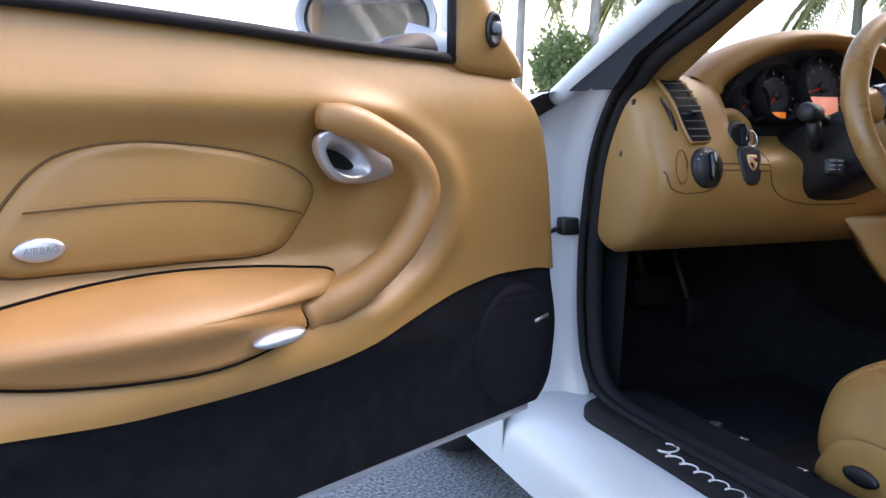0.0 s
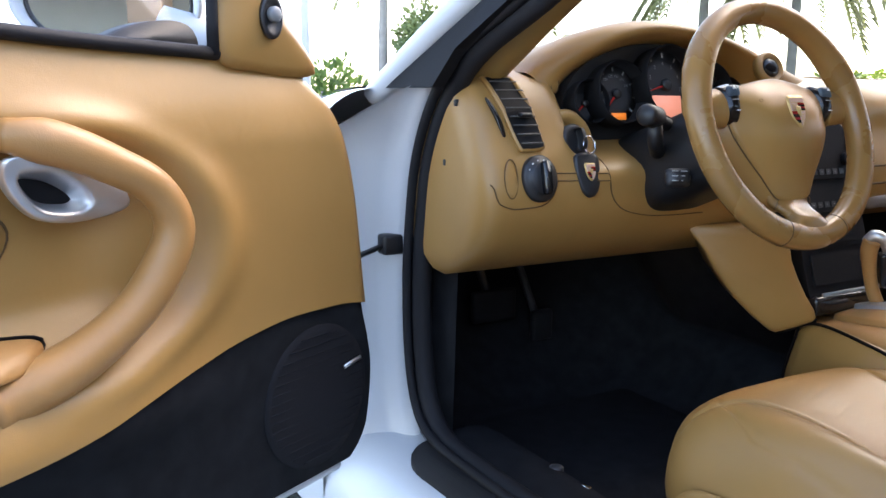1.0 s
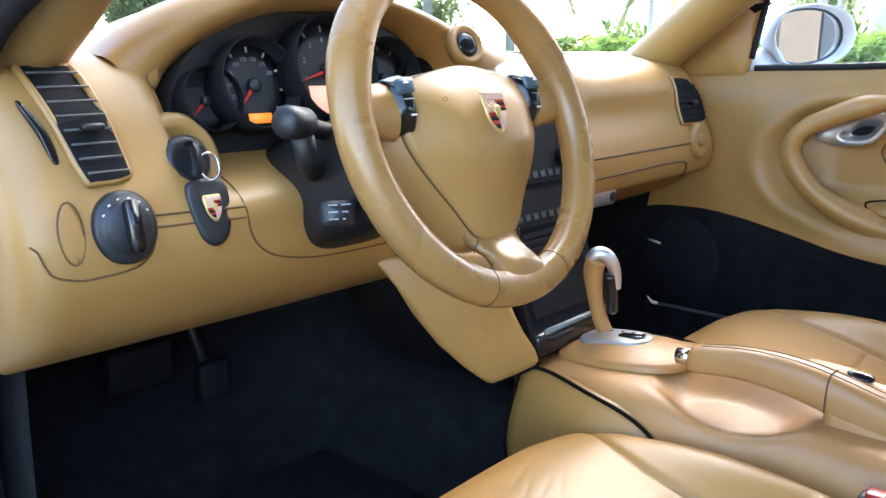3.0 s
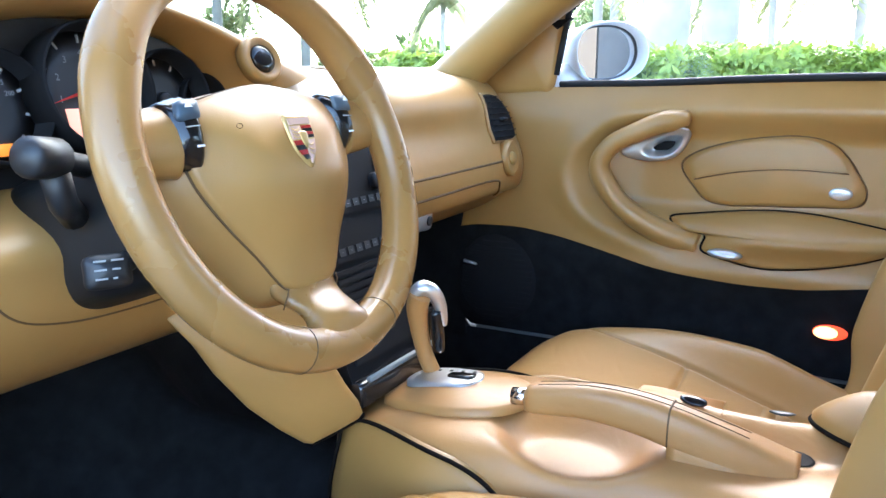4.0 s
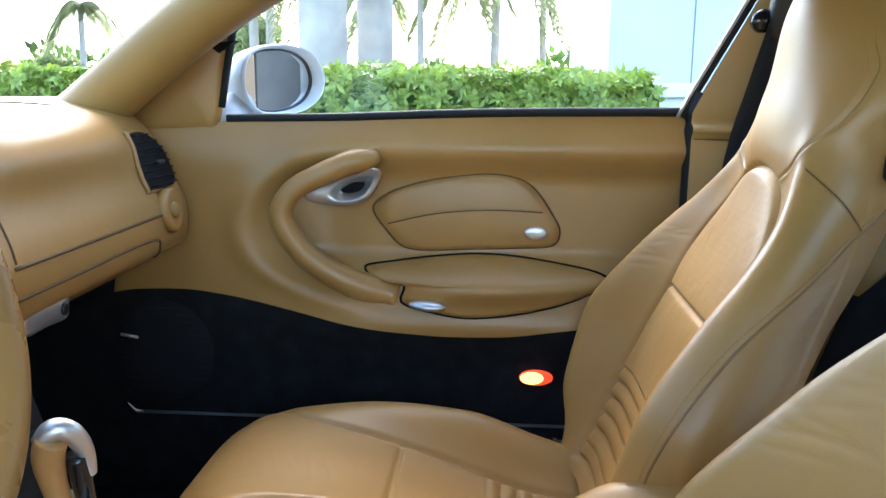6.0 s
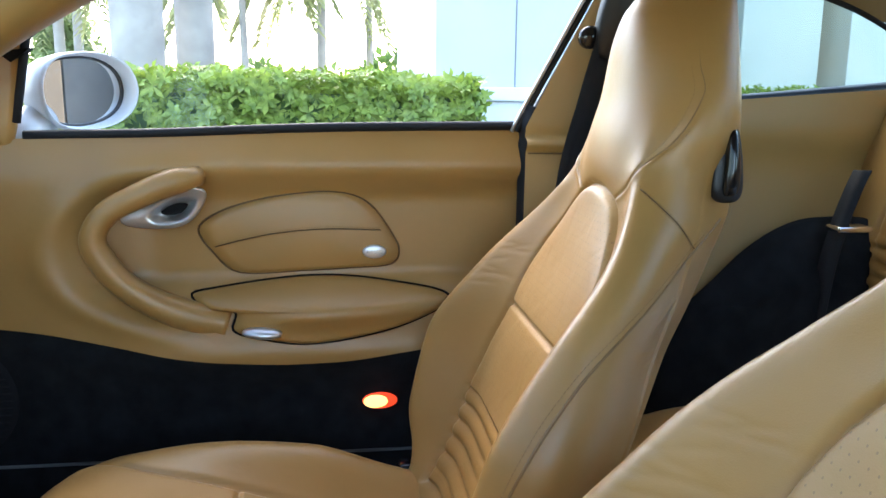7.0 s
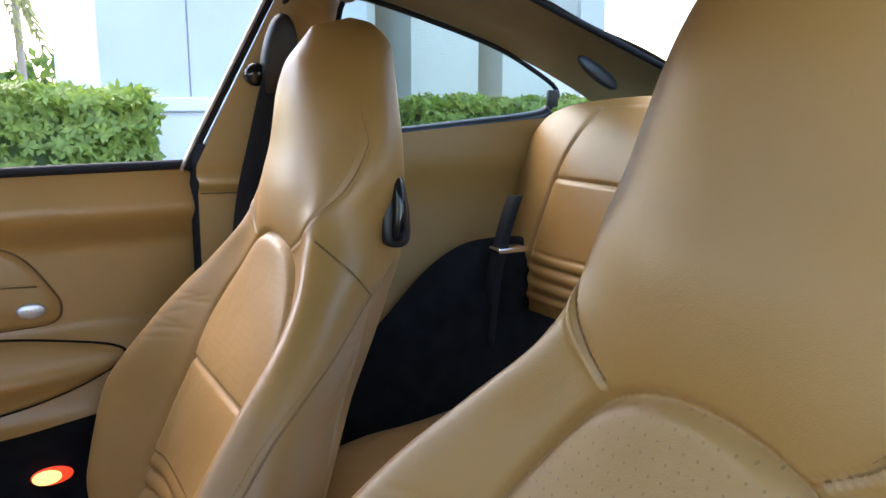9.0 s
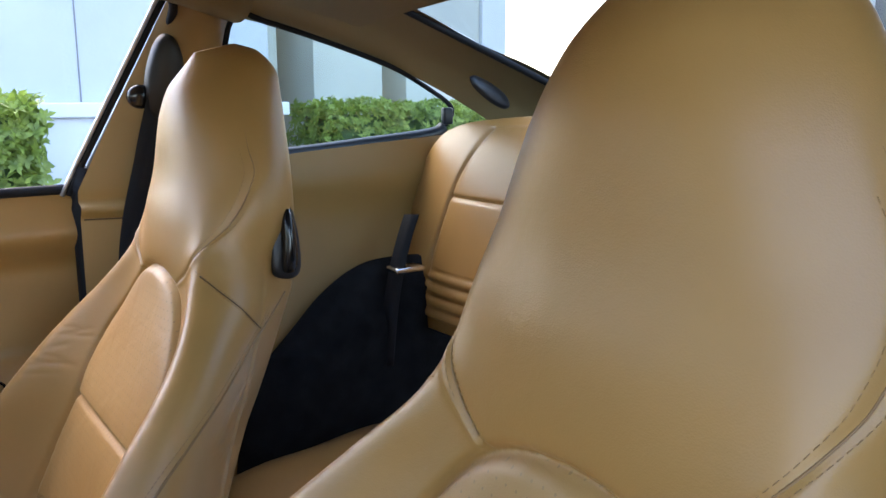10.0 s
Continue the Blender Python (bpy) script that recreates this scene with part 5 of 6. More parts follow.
    sl = mesh("door_seal", *ring_tube([(sgn * (rail_x(z) + (0.09 * ease(y, -0.5, -0.3) * ease(z, 0.78, 0.88) if sgn > 0 else 0)), y + (front_shift(y, z) if sgn > 0 else 0), z) for y, z in lp], (lambda t: 0.0165 - 0.010 * (sgn > 0) * ease(lp[min(int(t * len(lp) + 0.5), len(lp) - 1)][1], 0.88, 0.94)), 12, up=(1, 0, 0)), RUBBER, body, "black rubber door seal")
    mesh("seal_lip", *ring_tube([(sgn * (rail_x(z) + 0.022 + (0.09 * ease(y, -0.5, -0.3) * ease(z, 0.78, 0.88) if sgn > 0 else 0)), y + 0.012 * (1 if y > 0 else -1) + (front_shift(y, z) if sgn > 0 else 0), z + 0.004) for y, z in lp], 0.008 if sgn < 0 else 0.005, 8, up=(1, 0, 0)), RUBBER, sl)

# front jamb, fender and cowl
JAMB = [(0.40, 0.20), (0.445, 0.30), (0.475, 0.40), (0.480, 0.55), (0.470, 0.68), (0.445, 0.79), (0.395, 0.865), (0.37, 0.89)]
jm = spline(JAMB, 5)
def jamb_fn(u, v):
    y, z = jm[int(v * (len(jm) - 1) + 0.5)]
    x = -0.725 - 0.138 * u
    return (x, y + 0.10 * u ** 1.3 + 0.05 * ease(u, 0.1, 0.25) * 0.5, z - 0.012 * u - 0.075 * u ** 1.4 * ease(v, 0.6, 1.0))
for sgn in (-1, 1):
    V, F = sheet(jamb_fn, 14, len(jm))
    mesh("door_jamb", [(-sgn * p[0], p[1], p[2]) for p in V], F, WHITE_PAINT, body, "white door jamb")
    def fend(u, v):
        a = u * math.pi * 0.55
        y = 0.52 + 1.55 * v
        top = 0.885 - 0.06 * ease(y, 0.55, 0.9) - 0.10 * ease(y, 1.3, 2.1)
        x = 0.868 + 0.03 * bell(y, 1.02, 0.35)
        if u < 0.4:
            t = u / 0.4
            return (sgn * x, y, 0.14 + (top - 0.22) * t + (0.36 * max(0, 1 - ((y - 1.0) / 0.36) ** 2) ** 0.5 * (1 - t) if abs(y - 1.0) < 0.36 else 0))
        t = (u - 0.4) / 0.6
        return (sgn * (x - 0.20 * t ** 1.4), y, top - 0.08 + 0.08 * math.sin(min(1, t * 1.5) * math.pi / 2) - 0.02 * t)
    mesh("front_fender", *sheet(fend, 24, 40), WHITE_PAINT, body, "white front fender")
    # black corner between pillar and fender
    tri = [(0.50, 0.872), (0.345, 0.872), (0.30, 0.925), (0.17, 1.01), (0.26, 1.0)]
    mesh("pillar_corner", *prism(tri, lambda a, b, h: (sgn * (0.742 + h - 0.45 * max(0, b - 0.9)), a, b), 0.0, 0.02), MATTE, body, "black pillar corner", smooth=False)
    # painted pillar outside
    mesh("pillar_paint", *tube([(sgn * x, y, z) for x, y, z in spline([(0.75, 0.545, 0.86), (0.70, 0.33, 1.0), (0.64, 0.10, 1.12), (0.58, -0.15, 1.21), (0.55, -0.45, 1.245)], 6)], 0.03, 12, flat=0.8), WHITE_PAINT, body, "white windscreen pillar")
    # pillar trim
    mesh("pillar_trim", *tube([(sgn * x, y, z) for x, y, z in spline([(0.668, 0.475, 0.835), (0.642, 0.345, 0.937), (0.608, 0.18, 1.05), (0.566, -0.02, 1.145), (0.522, -0.25, 1.198)], 6)], lambda t: 0.050 - 0.006 * t, 18, flat=0.8, up=(sgn * 1, 0.6, 0.4)), VINYL, body, "tan windscreen pillar trim")
    # tail of the cabin
    def cpan(u, v):
        a = spline([(0.60, -0.72, 1.165), (0.605, -0.9, 1.135), (0.61, -1.08, 1.088), (0.60, -1.235, 1.02), (0.585, -1.35, 0.95)], 6)
        b = spline([(0.42, -0.86, 1.195), (0.435, -1.0, 1.168), (0.45, -1.15, 1.118), (0.45, -1.29, 1.075), (0.45, -1.55, 0.97)], 6)
        k = int(u * (len(a) - 1) + 0.5)
        p = a[k] + (b[k] - a[k]) * v
        return (sgn * p[0], p[1], p[2] + 0.015 * math.sin(math.pi * v))
    mesh("rear_pillar_trim", *sheet(cpan, 25, 8), HEADLINER, body, "tan rear roof pillar trim")
    # centre pillar
    def bpil(u, v):
        z = 0.30 + 0.88 * v
        y0 = -0.576 - 0.46 * max(0, z - 0.9)
        y1 = along(z, ((0.3, -0.90), (0.93, -0.82), (1.05, -0.80), (1.17, -0.79)))
        x = along(z, ((0.3, 0.69), (0.86, 0.682), (0.868, 0.674), (1.0, 0.645), (1.18, 0.595)))
        return (sgn * (x - 0.03 * math.sin(math.pi * u) - 0.020 * ease(z, 0.884, 0.876)), y0 + (y1 - y0) * u, z)
    mesh("centre_pillar", *sheet(bpil, 14, 220), VINYL, body, "tan door pillar trim")
    mesh("pillar_ledge", *tube([(sgn * (0.660 - 0.03 * math.sin(math.pi * u)), -0.580 - 0.22 * u, 0.858 + 0.003 * u) for u in np.linspace(0, 0.7, 12)], 0.0012, 6), SEAM, body)
    # quarter trim
    def qpan(u, v):
        y = -0.78 - 0.50 * u
        top = along(y, ((-1.25, 0.97), (-0.9, 0.945), (-0.78, 0.935)))
        z = 0.45 + (top - 0.45) * v
        return (sgn * (0.545 + 0.075 * ease(z, 0.55, 0.9) - 0.02 * bell(z, 0.9, 0.04) + 0.06 * (1 - ease(u, 0, 0.12))), y, z)
    mesh("quarter_trim", *sheet(qpan, 24, 24), VINYL, body, "tan rear quarter trim panel")
    arch = spline([(-0.775, 0.40), (-0.79, 0.62), (-0.81, 0.635), (-0.85, 0.672), (-0.90, 0.720), (-0.96, 0.756), (-1.02, 0.768), (-1.12, 0.76), (-1.2, 0.7), (-1.2, 0.40)], 4, True)
    mesh("wheel_arch_carpet", *puff(arch, lambda a, b, h: (sgn * (0.548 - h), a, b), 0.06, edge=0.25, rings=7), CARPET, body, "black carpeted wheel arch")
    win = spline([(-0.80, 0.938), (-0.91, 0.943), (-1.05, 0.955), (-1.185, 0.968), (-1.222, 0.99), (-1.222, 1.018), (-1.16, 1.052), (-1.076, 1.087), (-0.95, 1.122), (-0.843, 1.147), (-0.792, 1.152), (-0.782, 1.05)], 4, True)
    q = mesh("quarter_window", *prism(win, lambda a, b, h: (sgn * (0.66 - 0.35 * (b - 0.94) + h), a, b), 0.0, 0.004), QUARTER, body, "clear rear quarter window", smooth=False)
    q.visible_shadow = False
    frame_of = lambda a, b: (sgn * (0.65 - 0.30 * (b - 0.94)), a, b)
    mesh("window_latch", *block((sgn * 0.617 - 0.006, -1.218, 0.985), (sgn * 0.617 + 0.006, -1.196, 1.016), 0.004), SEAL_BLUE, body, "blue-black window latch")
    mesh("quarter_seal", *ring_tube([frame_of(a, b) for a, b in win], 0.0045, 8, up=(1, 0, 0)), RUBBER, body)
    mesh("quarter_sill_seal", *tube([frame_of(a, b - 0.002) for a, b in spline([(-0.79, 0.936), (-0.91, 0.943), (-1.05, 0.955), (-1.185, 0.968), (-1.215, 0.980)], 5)], 0.0125, 10), SEAL_BLUE, body, "blue-black window seal")
    # dark gap behind the door
    mesh("door_gap_trim", *tube([(sgn * (0.705 - 0.35 * max(0, z - 0.92)), -0.592 - 0.42 * max(0, z - 0.91), z) for z in np.linspace(0.36, 0.93, 20)], 0.019, 10), RUBBER, body)
    edge = lambda z, d: (sgn * (0.700 - 0.35 * max(0, z - 0.92)), -0.578 - 0.46 * (z - 0.9) + d, z)
    mesh("pillar_edge", *tube([edge(z, -0.010) for z in np.linspace(0.89, 1.18, 12)], 0.006, 8), MID_GREY, body)
    mesh("pillar_seal", *tube([edge(z, 0.004) for z in np.linspace(0.89, 1.18, 12)], 0.0050, 8), RUBBER, body, "black rubber pillar seal")
    mesh("pillar_bead", *tube([edge(z, 0.013) for z in np.linspace(0.89, 1.18, 12)], 0.0032, 8), SILVER, body, "thin bright bead")
    # roof rail over the door
    mesh("roof_rail", *tube([(sgn * x, y, z) for x, y, z in spline([(0.52, -0.10, 1.175), (0.525, -0.35, 1.215), (0.53, -0.6, 1.21), (0.575, -0.80, 1.175)], 6)], 0.035, 14), HEADLINER, body)
    mesh("roof_side_paint", *tube([(sgn * x, y, z) for x, y, z in spline([(0.56, -0.35, 1.245), (0.60, -0.75, 1.225), (0.62, -1.0, 1.19), (0.63, -1.25, 1.11), (0.62, -1.5, 1.0)], 6)], 0.035, 14), WHITE_PAINT, body)
    # rear flank
    mesh("rear_flank", *sheet(lambda u, v: (sgn * (0.70 + 0.19 * math.sin(u * math.pi * 0.5) - 0.03 * v), -0.62 - 1.5 * v, 0.925 - 0.70 * (1 - math.cos(u * math.pi * 0.5)) - 0.1 * v * v), 16, 20), WHITE_PAINT, body)

def roof_fn(dz, y0, y1):
    def fn(u, v):
        x, y = -0.54 + 1.08 * u, y0 + (y1 - y0) * v
        z = along(y, ((-1.0, 1.165), (-0.86, 1.195), (-0.6, 1.222), (-0.3, 1.226), (-0.1, 1.205), (0.05, 1.165)))
        return (x * (1 - 0.1 * ease(y, -0.2, 0.05)), y, z - 0.04 * (x / 0.5) ** 2 * 0.6 + dz)
    return fn
mesh("headliner", *sheet(roof_fn(0, 0.02, -0.98), 20, 24), HEADLINER, body, "beige cloth headliner")
mesh("roof_skin", *sheet(roof_fn(0.045, 0.06, -1.0), 20, 24), WHITE_PAINT, body, "white roof")
ws = mesh("windscreen", *sheet(lambda u, v: ((-0.62 + 1.24 * u) * (1 - 0.16 * v), 0.62 - 0.56 * v + 0.22 * (1 - (2 * u - 1) ** 2) * (1 - 0.6 * v), 0.905 + 0.285 * v), 20, 10), WINDSCREEN, body, "clear windscreen")
ws.visible_shadow = False
rw = mesh("rear_window", *sheet(lambda u, v: (-0.455 + 0.91 * u, -0.93 - 0.65 * v, 1.195 - 0.23 * v + 0.03 * (1 - (2 * u - 1) ** 2)), 10, 8), TINT, body, "sloping rear window")
rw.visible_shadow = False
for sgn in (-1, 1):
    mesh("rear_window_seal", *tube([(sgn * 0.452, -0.93 - 0.65 * v, 1.190 - 0.23 * v) for v in np.linspace(0, 1, 10)], 0.006, 6), RUBBER, body)
mesh("rear_shelf", *sheet(lambda u, v: (-0.60 + 1.2 * u, -1.2 - 0.5 * v, 0.965 - 0.02 * v), 6, 6), CARPET, body)
# black oval paints the shadow in a recess of the pillar trim
mesh("recess_shade", *puff(spline([(-0.05, -0.015), (0.0, -0.022), (0.05, -0.012), (0.055, 0.008), (0, 0.015), (-0.05, 0.008)], 4, True), frame_at((0.475, -1.19, 1.043), (-0.3, 1, 0.35), (0.5, 0, 1)), -0.012, edge=0.5), BLACK, body, "black speaker slot in the rear pillar")
mesh("engine_lid", *sheet(lambda u, v: (-0.65 + 1.3 * u, -1.58 - 0.6 * v, 0.95 - 0.25 * v * v), 8, 8), WHITE_PAINT, body)
mesh("bonnet", *sheet(lambda u, v: (-0.70 + 1.4 * u, 0.80 + 1.3 * v, 0.865 + 0.02 * (1 - (2 * u - 1) ** 2) - 0.20 * v ** 1.6), 16, 16), WHITE_PAINT, body, "white bonnet")
mesh("cowl", *sheet(lambda u, v: (-0.72 + 1.44 * u, 0.56 + 0.26 * v + 0.16 * (1 - (2 * u - 1) ** 2) * (1 - v), 0.885 - 0.015 * v), 16, 4), BLACK, body)

# check strap and hinge details on the jamb
strap = mesh("check_strap", *block((-0.772, 0.482, 0.600), (-0.735, 0.512, 0.634), 0.005), BLACK, body, "black door check strap")
mesh("strap_arm", *tube([(-0.765, 0.50, 0.615), (-0.83, 0.47, 0.605), (-0.87, 0.43, 0.60)], 0.007, 8, flat=0.6), BLACK, strap)
mesh("jamb_grommet", *puff(spline([(-0.02, -0.065), (0.012, -0.065), (0.018, 0), (0.012, 0.06), (-0.02, 0.065), (-0.026, 0)], 4, True), frame_at((-0.808, 0.555, 0.49), (1, 0.6, 0), (0, 0, 1)), 0.012, edge=0.6), RUBBER, body, "black rubber grommet")


# ---- front wheels ----
def build_wheel(x, y):
    s = 1 if x > 0 else -1
    at = frame_at((x, y, 0.312), (0, s, 0), (0, 0, 1))
    w = mesh("wheel", *lathe([(0.05, -0.20), (0.055, -0.05), (0.05, -0.022), (0.03, -0.018)], at, 24), BLACK, car, "black tyre on a silver rim under the fender")
    mesh("tyre", *lathe([(0.225, -0.20), (0.29, -0.20), (0.308, -0.185), (0.312, -0.16), (0.312, -0.04), (0.306, -0.015), (0.288, 0.0), (0.225, 0.0)], at, 64), RUBBER, w)
    mesh("rim", *lathe([(0.226, -0.19), (0.226, -0.012), (0.215, -0.02), (0.205, -0.06), (0.06, -0.045), (0.03, -0.03)], at, 48), SILVER, w)
    return w


build_wheel(-0.87, 0.98), build_wheel(0.87, 0.98), build_wheel(-0.87, -1.05), build_wheel(0.87, -1.05)


# ---- rear seats ----
def build_rear(sgn):
    r = thing("rear_seat", (sgn * 0.33, -1.0, 0.35), "small tan leather rear seat with folding back", "car seat", "rear seats")
    at = lambda a, b, h: (sgn * a, -1.055 - 0.27 * (b - 0.66) + h, b)
    out = spline([(0.605, 0.655), (0.628, 0.74), (0.632, 0.83), (0.618, 0.91), (0.585, 0.963), (0.53, 0.988), (0.44, 1.0), (0.33, 1.006), (0.20, 1.003), (0.09, 0.985), (0.05, 0.93), (0.045, 0.80), (0.05, 0.66), (0.3, 0.65)], 4, True)
    side_a = lambda z: along(z, ((0.66, 0.512), (0.77, 0.500), (0.88, 0.480), (0.96, 0.445), (1.0, 0.418)))
    folds = (0.752, 0.730, 0.708, 0.686, 0.664)

    def quilt(a, z):
        m = side_a(z) - a
        h = -0.006 * math.exp(-(m / 0.0045) ** 2)
        if m > 0:
            h += 0.005 * (1 - math.exp(-m / 0.012)) - 0.005 * math.exp(-((z - 0.872) / 0.0038) ** 2)
            if folds[-1] < z < folds[0]:
                h += (0.008 * abs(math.sin(math.pi * (folds[0] - z) / 0.022)) ** 0.6 - 0.005) * (1 - math.exp(-m / 0.008))
        return h
    fill = spline(out, 3, True)
    b = mesh("seat_back", *puff(fill, lambda a, z, h: at(a, z, h + (quilt(a, z) if h > -0.02 else 0)), 0.05, edge=0.45, rings=70, power=3, base=-0.05), LEATHER, r)
    mesh("insert_stitch", *stitches([at(a, 0.877, 0.0035) for a in np.linspace(0.13, 0.47, 14)]), STITCH, b)
    c = spline([(0.57, -0.70), (0.58, -0.85), (0.56, -1.05), (0.35, -1.10), (0.12, -1.05), (0.10, -0.85), (0.12, -0.70), (0.35, -0.67)], 5, True)
    mesh("seat_base", *puff(c, lambda a, b2, h: (sgn * a, b2, 0.395 + h - 0.1 * (b2 + 0.9)), 0.13, edge=0.34, rings=10), LEATHER, r)
    return r


build_rear(1), build_rear(-1)


# ---- belts ----
def strap_mesh(path, w, across):
    a = np.array(across, float) * w
    n = np.array((0, 0.0015, 0))
    p = np.array(path)
    return loft([[q - a, q + a, q + a + n, q - a + n] for q in p])


belt = thing("seat_belt", (0.60, -0.70, 0.35), "black webbing seat belt on the door pillar", "seat belt", "seat belts")
mesh("webbing", *strap_mesh(spline([(0.600, -0.690, 1.05), (0.608, -0.665, 0.95), (0.618, -0.635, 0.80), (0.625, -0.62, 0.5), (0.63, -0.62, 0.32)], 6), 0.024, (0.35, -0.93, 0)), RUBBER, belt)
mesh("guide_cover", *puff(spline([(-0.022, -0.05), (-0.026, 0), (-0.012, 0.05), (0.008, 0.062), (0.024, 0.03), (0.026, -0.03), (0.01, -0.055)], 4, True), frame_at((0.606, -0.690, 1.062), (0, -1, 0), (-0.2, -0.55, 1)), 0.028, edge=0.6), BLACK, belt, "black belt guide cover")
mesh("guide_bolt", *lathe([(0.017, 0), (0.017, 0.010), (0.012, 0.014)], frame_at((0.612, -0.656, 1.035), (0, -1, 0), (0, 0, 1)), 24), GLOSS_BLACK, belt)
mesh("pillar_slot", *block((0.622, -0.74, 0.93), (0.640, -0.665, 1.02), 0.01), BLACK, belt)
rb = thing("seat_belt", (0.50, -1.05, 0.6), "black rear seat belt with metal tongue", "seat belt", "seat belts")
mesh("webbing", *strap_mesh(spline([(0.500, -1.05, 0.845), (0.496, -1.035, 0.815), (0.490, -1.015, 0.765), (0.488, -1.0, 0.70), (0.49, -0.99, 0.60)], 6), 0.012, (0.59, 0.81, 0)), RUBBER, rb)
mesh("tongue", *block((0.462, -1.05, 0.757), (0.496, -0.995, 0.766), 0.003), CHROME, rb, "chrome belt tongue")


# ---- centre console ----
con = thing("centre_console", (0, -0.2, 0.25), "tan leather centre console with silver gear plate", "console")
CTOP = ((-0.66, 0.50), (-0.45, 0.505), (-0.36, 0.490), (-0.30, 0.486), (-0.15, 0.492), (-0.02, 0.495), (0.08, 0.488), (0.19, 0.47))


def con_top(x, y):
    """The console's upper surface: a tray beside the handbrake, a valley behind it and a ridge for the switches."""
    z = along(y, CTOP)
    mid = ease(-y, 0.08, 0.16) * (1 - ease(-y, 0.36, 0.44))
    z += (0.016 * bell(x, 0.092, 0.032) - 0.016 * bell(x, 0.030, 0.036) * ease(-y, 0.18, 0.26)) * mid
    r = math.hypot((x + 0.052) / 0.082, (y + 0.105) / 0.110)
    return z - 0.028 * (1 - ease(r, 0.45, 1.0))


rings = []
for y in np.linspace(-0.64, 0.20, 120):
    w = along(y, ((-0.64, 0.125), (-0.2, 0.122), (0.0, 0.142), (0.12, 0.125), (0.2, 0.095)))
    xs = w * np.sin(np.linspace(-math.pi / 2, math.pi / 2, 65))
    ring = [(x, y, 0.37 + (con_top(x, y) - 0.37) * (1 - abs(x / w) ** 9) ** 0.4) for x in xs]
    ring += [(w * 1.1, y, 0.30), (w * 1.12, y, 0.22), (-w * 1.12, y, 0.22), (-w * 1.1, y, 0.30)]
    rings.append(ring)
# the console's pinkish reflection is put into its leather colour
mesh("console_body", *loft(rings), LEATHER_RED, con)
top_at = lambda a, b, h=0.0: (a, b, along(b, CTOP) + h)
skin_at = lambda a, b, h=0.0: (a, b, con_top(a, b) + h)
gate = spline([(-0.072, 0.05), (-0.06, 0.125), (-0.03, 0.165), (0.03, 0.165), (0.06, 0.125), (0.072, 0.05), (0.05, -0.01), (0, -0.03), (-0.05, -0.01)], 5, True)
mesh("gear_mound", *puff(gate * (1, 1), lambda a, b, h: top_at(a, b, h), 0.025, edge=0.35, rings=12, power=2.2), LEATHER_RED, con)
gp = mesh("gear_plate", *puff(spline([(-0.031, 0.07), (-0.026, 0.132), (0.026, 0.132), (0.031, 0.07), (0.023, 0.045), (0, 0.036), (-0.023, 0.045)], 5, True), lambda a, b, h: top_at(a, b, h + 0.019), 0.0085, edge=0.8, rings=5), SILVER, con, "satin silver gear plate")
mesh("gear_slot", *prism(spline([(-0.008, 0.048), (0.008, 0.048), (0.010, 0.060), (0.008, 0.082), (-0.008, 0.082), (-0.010, 0.060)], 3, True), lambda a, b, h: top_at(a, b, 0.0273 + h), 0.0, 0.0012), GLOSS_BLACK, gp)
for k in range(4):
    mesh("gate_mark", *prism([(0.014, 0.052 + k * 0.017), (0.018, 0.052 + k * 0.017), (0.018, 0.056 + k * 0.017), (0.014, 0.056 + k * 0.017)], lambda a, b, h: top_at(a, b, 0.0271 + h), 0, 0.001), BLACK, gp, smooth=False)
lever = thing("gear_lever", (0, 0.09, 0.52), "gear lever with tan leather grip and silver cap", "gear lever")
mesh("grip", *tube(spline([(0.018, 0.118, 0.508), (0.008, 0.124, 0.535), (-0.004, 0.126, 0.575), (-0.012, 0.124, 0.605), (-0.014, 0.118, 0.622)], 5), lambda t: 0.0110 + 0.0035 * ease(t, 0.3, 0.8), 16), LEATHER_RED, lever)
mesh("strip", *tube(spline([(0.018, 0.108, 0.540), (0.010, 0.106, 0.565), (0.004, 0.106, 0.60)], 4), lambda t: 0.008 + 0.003 * t, 12), GLOSS_BLACK, lever)
mesh("cap", *tube(spline([(-0.014, 0.128, 0.618), (-0.012, 0.118, 0.630), (-0.004, 0.106, 0.625), (0.006, 0.100, 0.604), (0.012, 0.100, 0.578)], 5), lambda t: 0.0095 + 0.002 * math.sin(math.pi * t) - 0.003 * t, 16), SILVER, lever, "satin silver cap")
# lower side panel with its seam
for sgn in (-1, 1):
    sidep = spline([(0.185, 0.30), (0.19, 0.44), (0.168, 0.472), (0.09, 0.480), (0.01, 0.472), (-0.045, 0.448), (-0.062, 0.41), (-0.062, 0.30)], 5, True)
    put = lambda a, b, h, sgn=sgn: (sgn * (0.138 - 0.045 * ease(a, 0.02, 0.19) - 0.01 * ease(b, 0.40, 0.48) + h), a, b)
    mesh("side_seam", *ring_tube([put(a, b, 0.012) for a, b in sidep], 0.003, 6, up=(1, 0, 0)), GAP, con)
    mesh("side_panel", *puff(sidep, put, 0.022, edge=0.5, rings=6), LEATHER, con)
# knee panel beside the stack
KNEE = [(-0.285, 0.290, 0.645), (-0.263, 0.267, 0.604), (-0.244, 0.256, 0.566), (-0.215, 0.236, 0.519), (-0.185, 0.216, 0.484), (-0.160, 0.199, 0.460), (-0.152, 0.193, 0.457), (-0.125, 0.174, 0.467), (-0.103, 0.156, 0.479), (-0.098, 0.153, 0.486), (-0.103, 0.156, 0.502), (-0.116, 0.165, 0.526), (-0.130, 0.174, 0.558), (-0.141, 0.181, 0.588), (-0.150, 0.187, 0.645)]
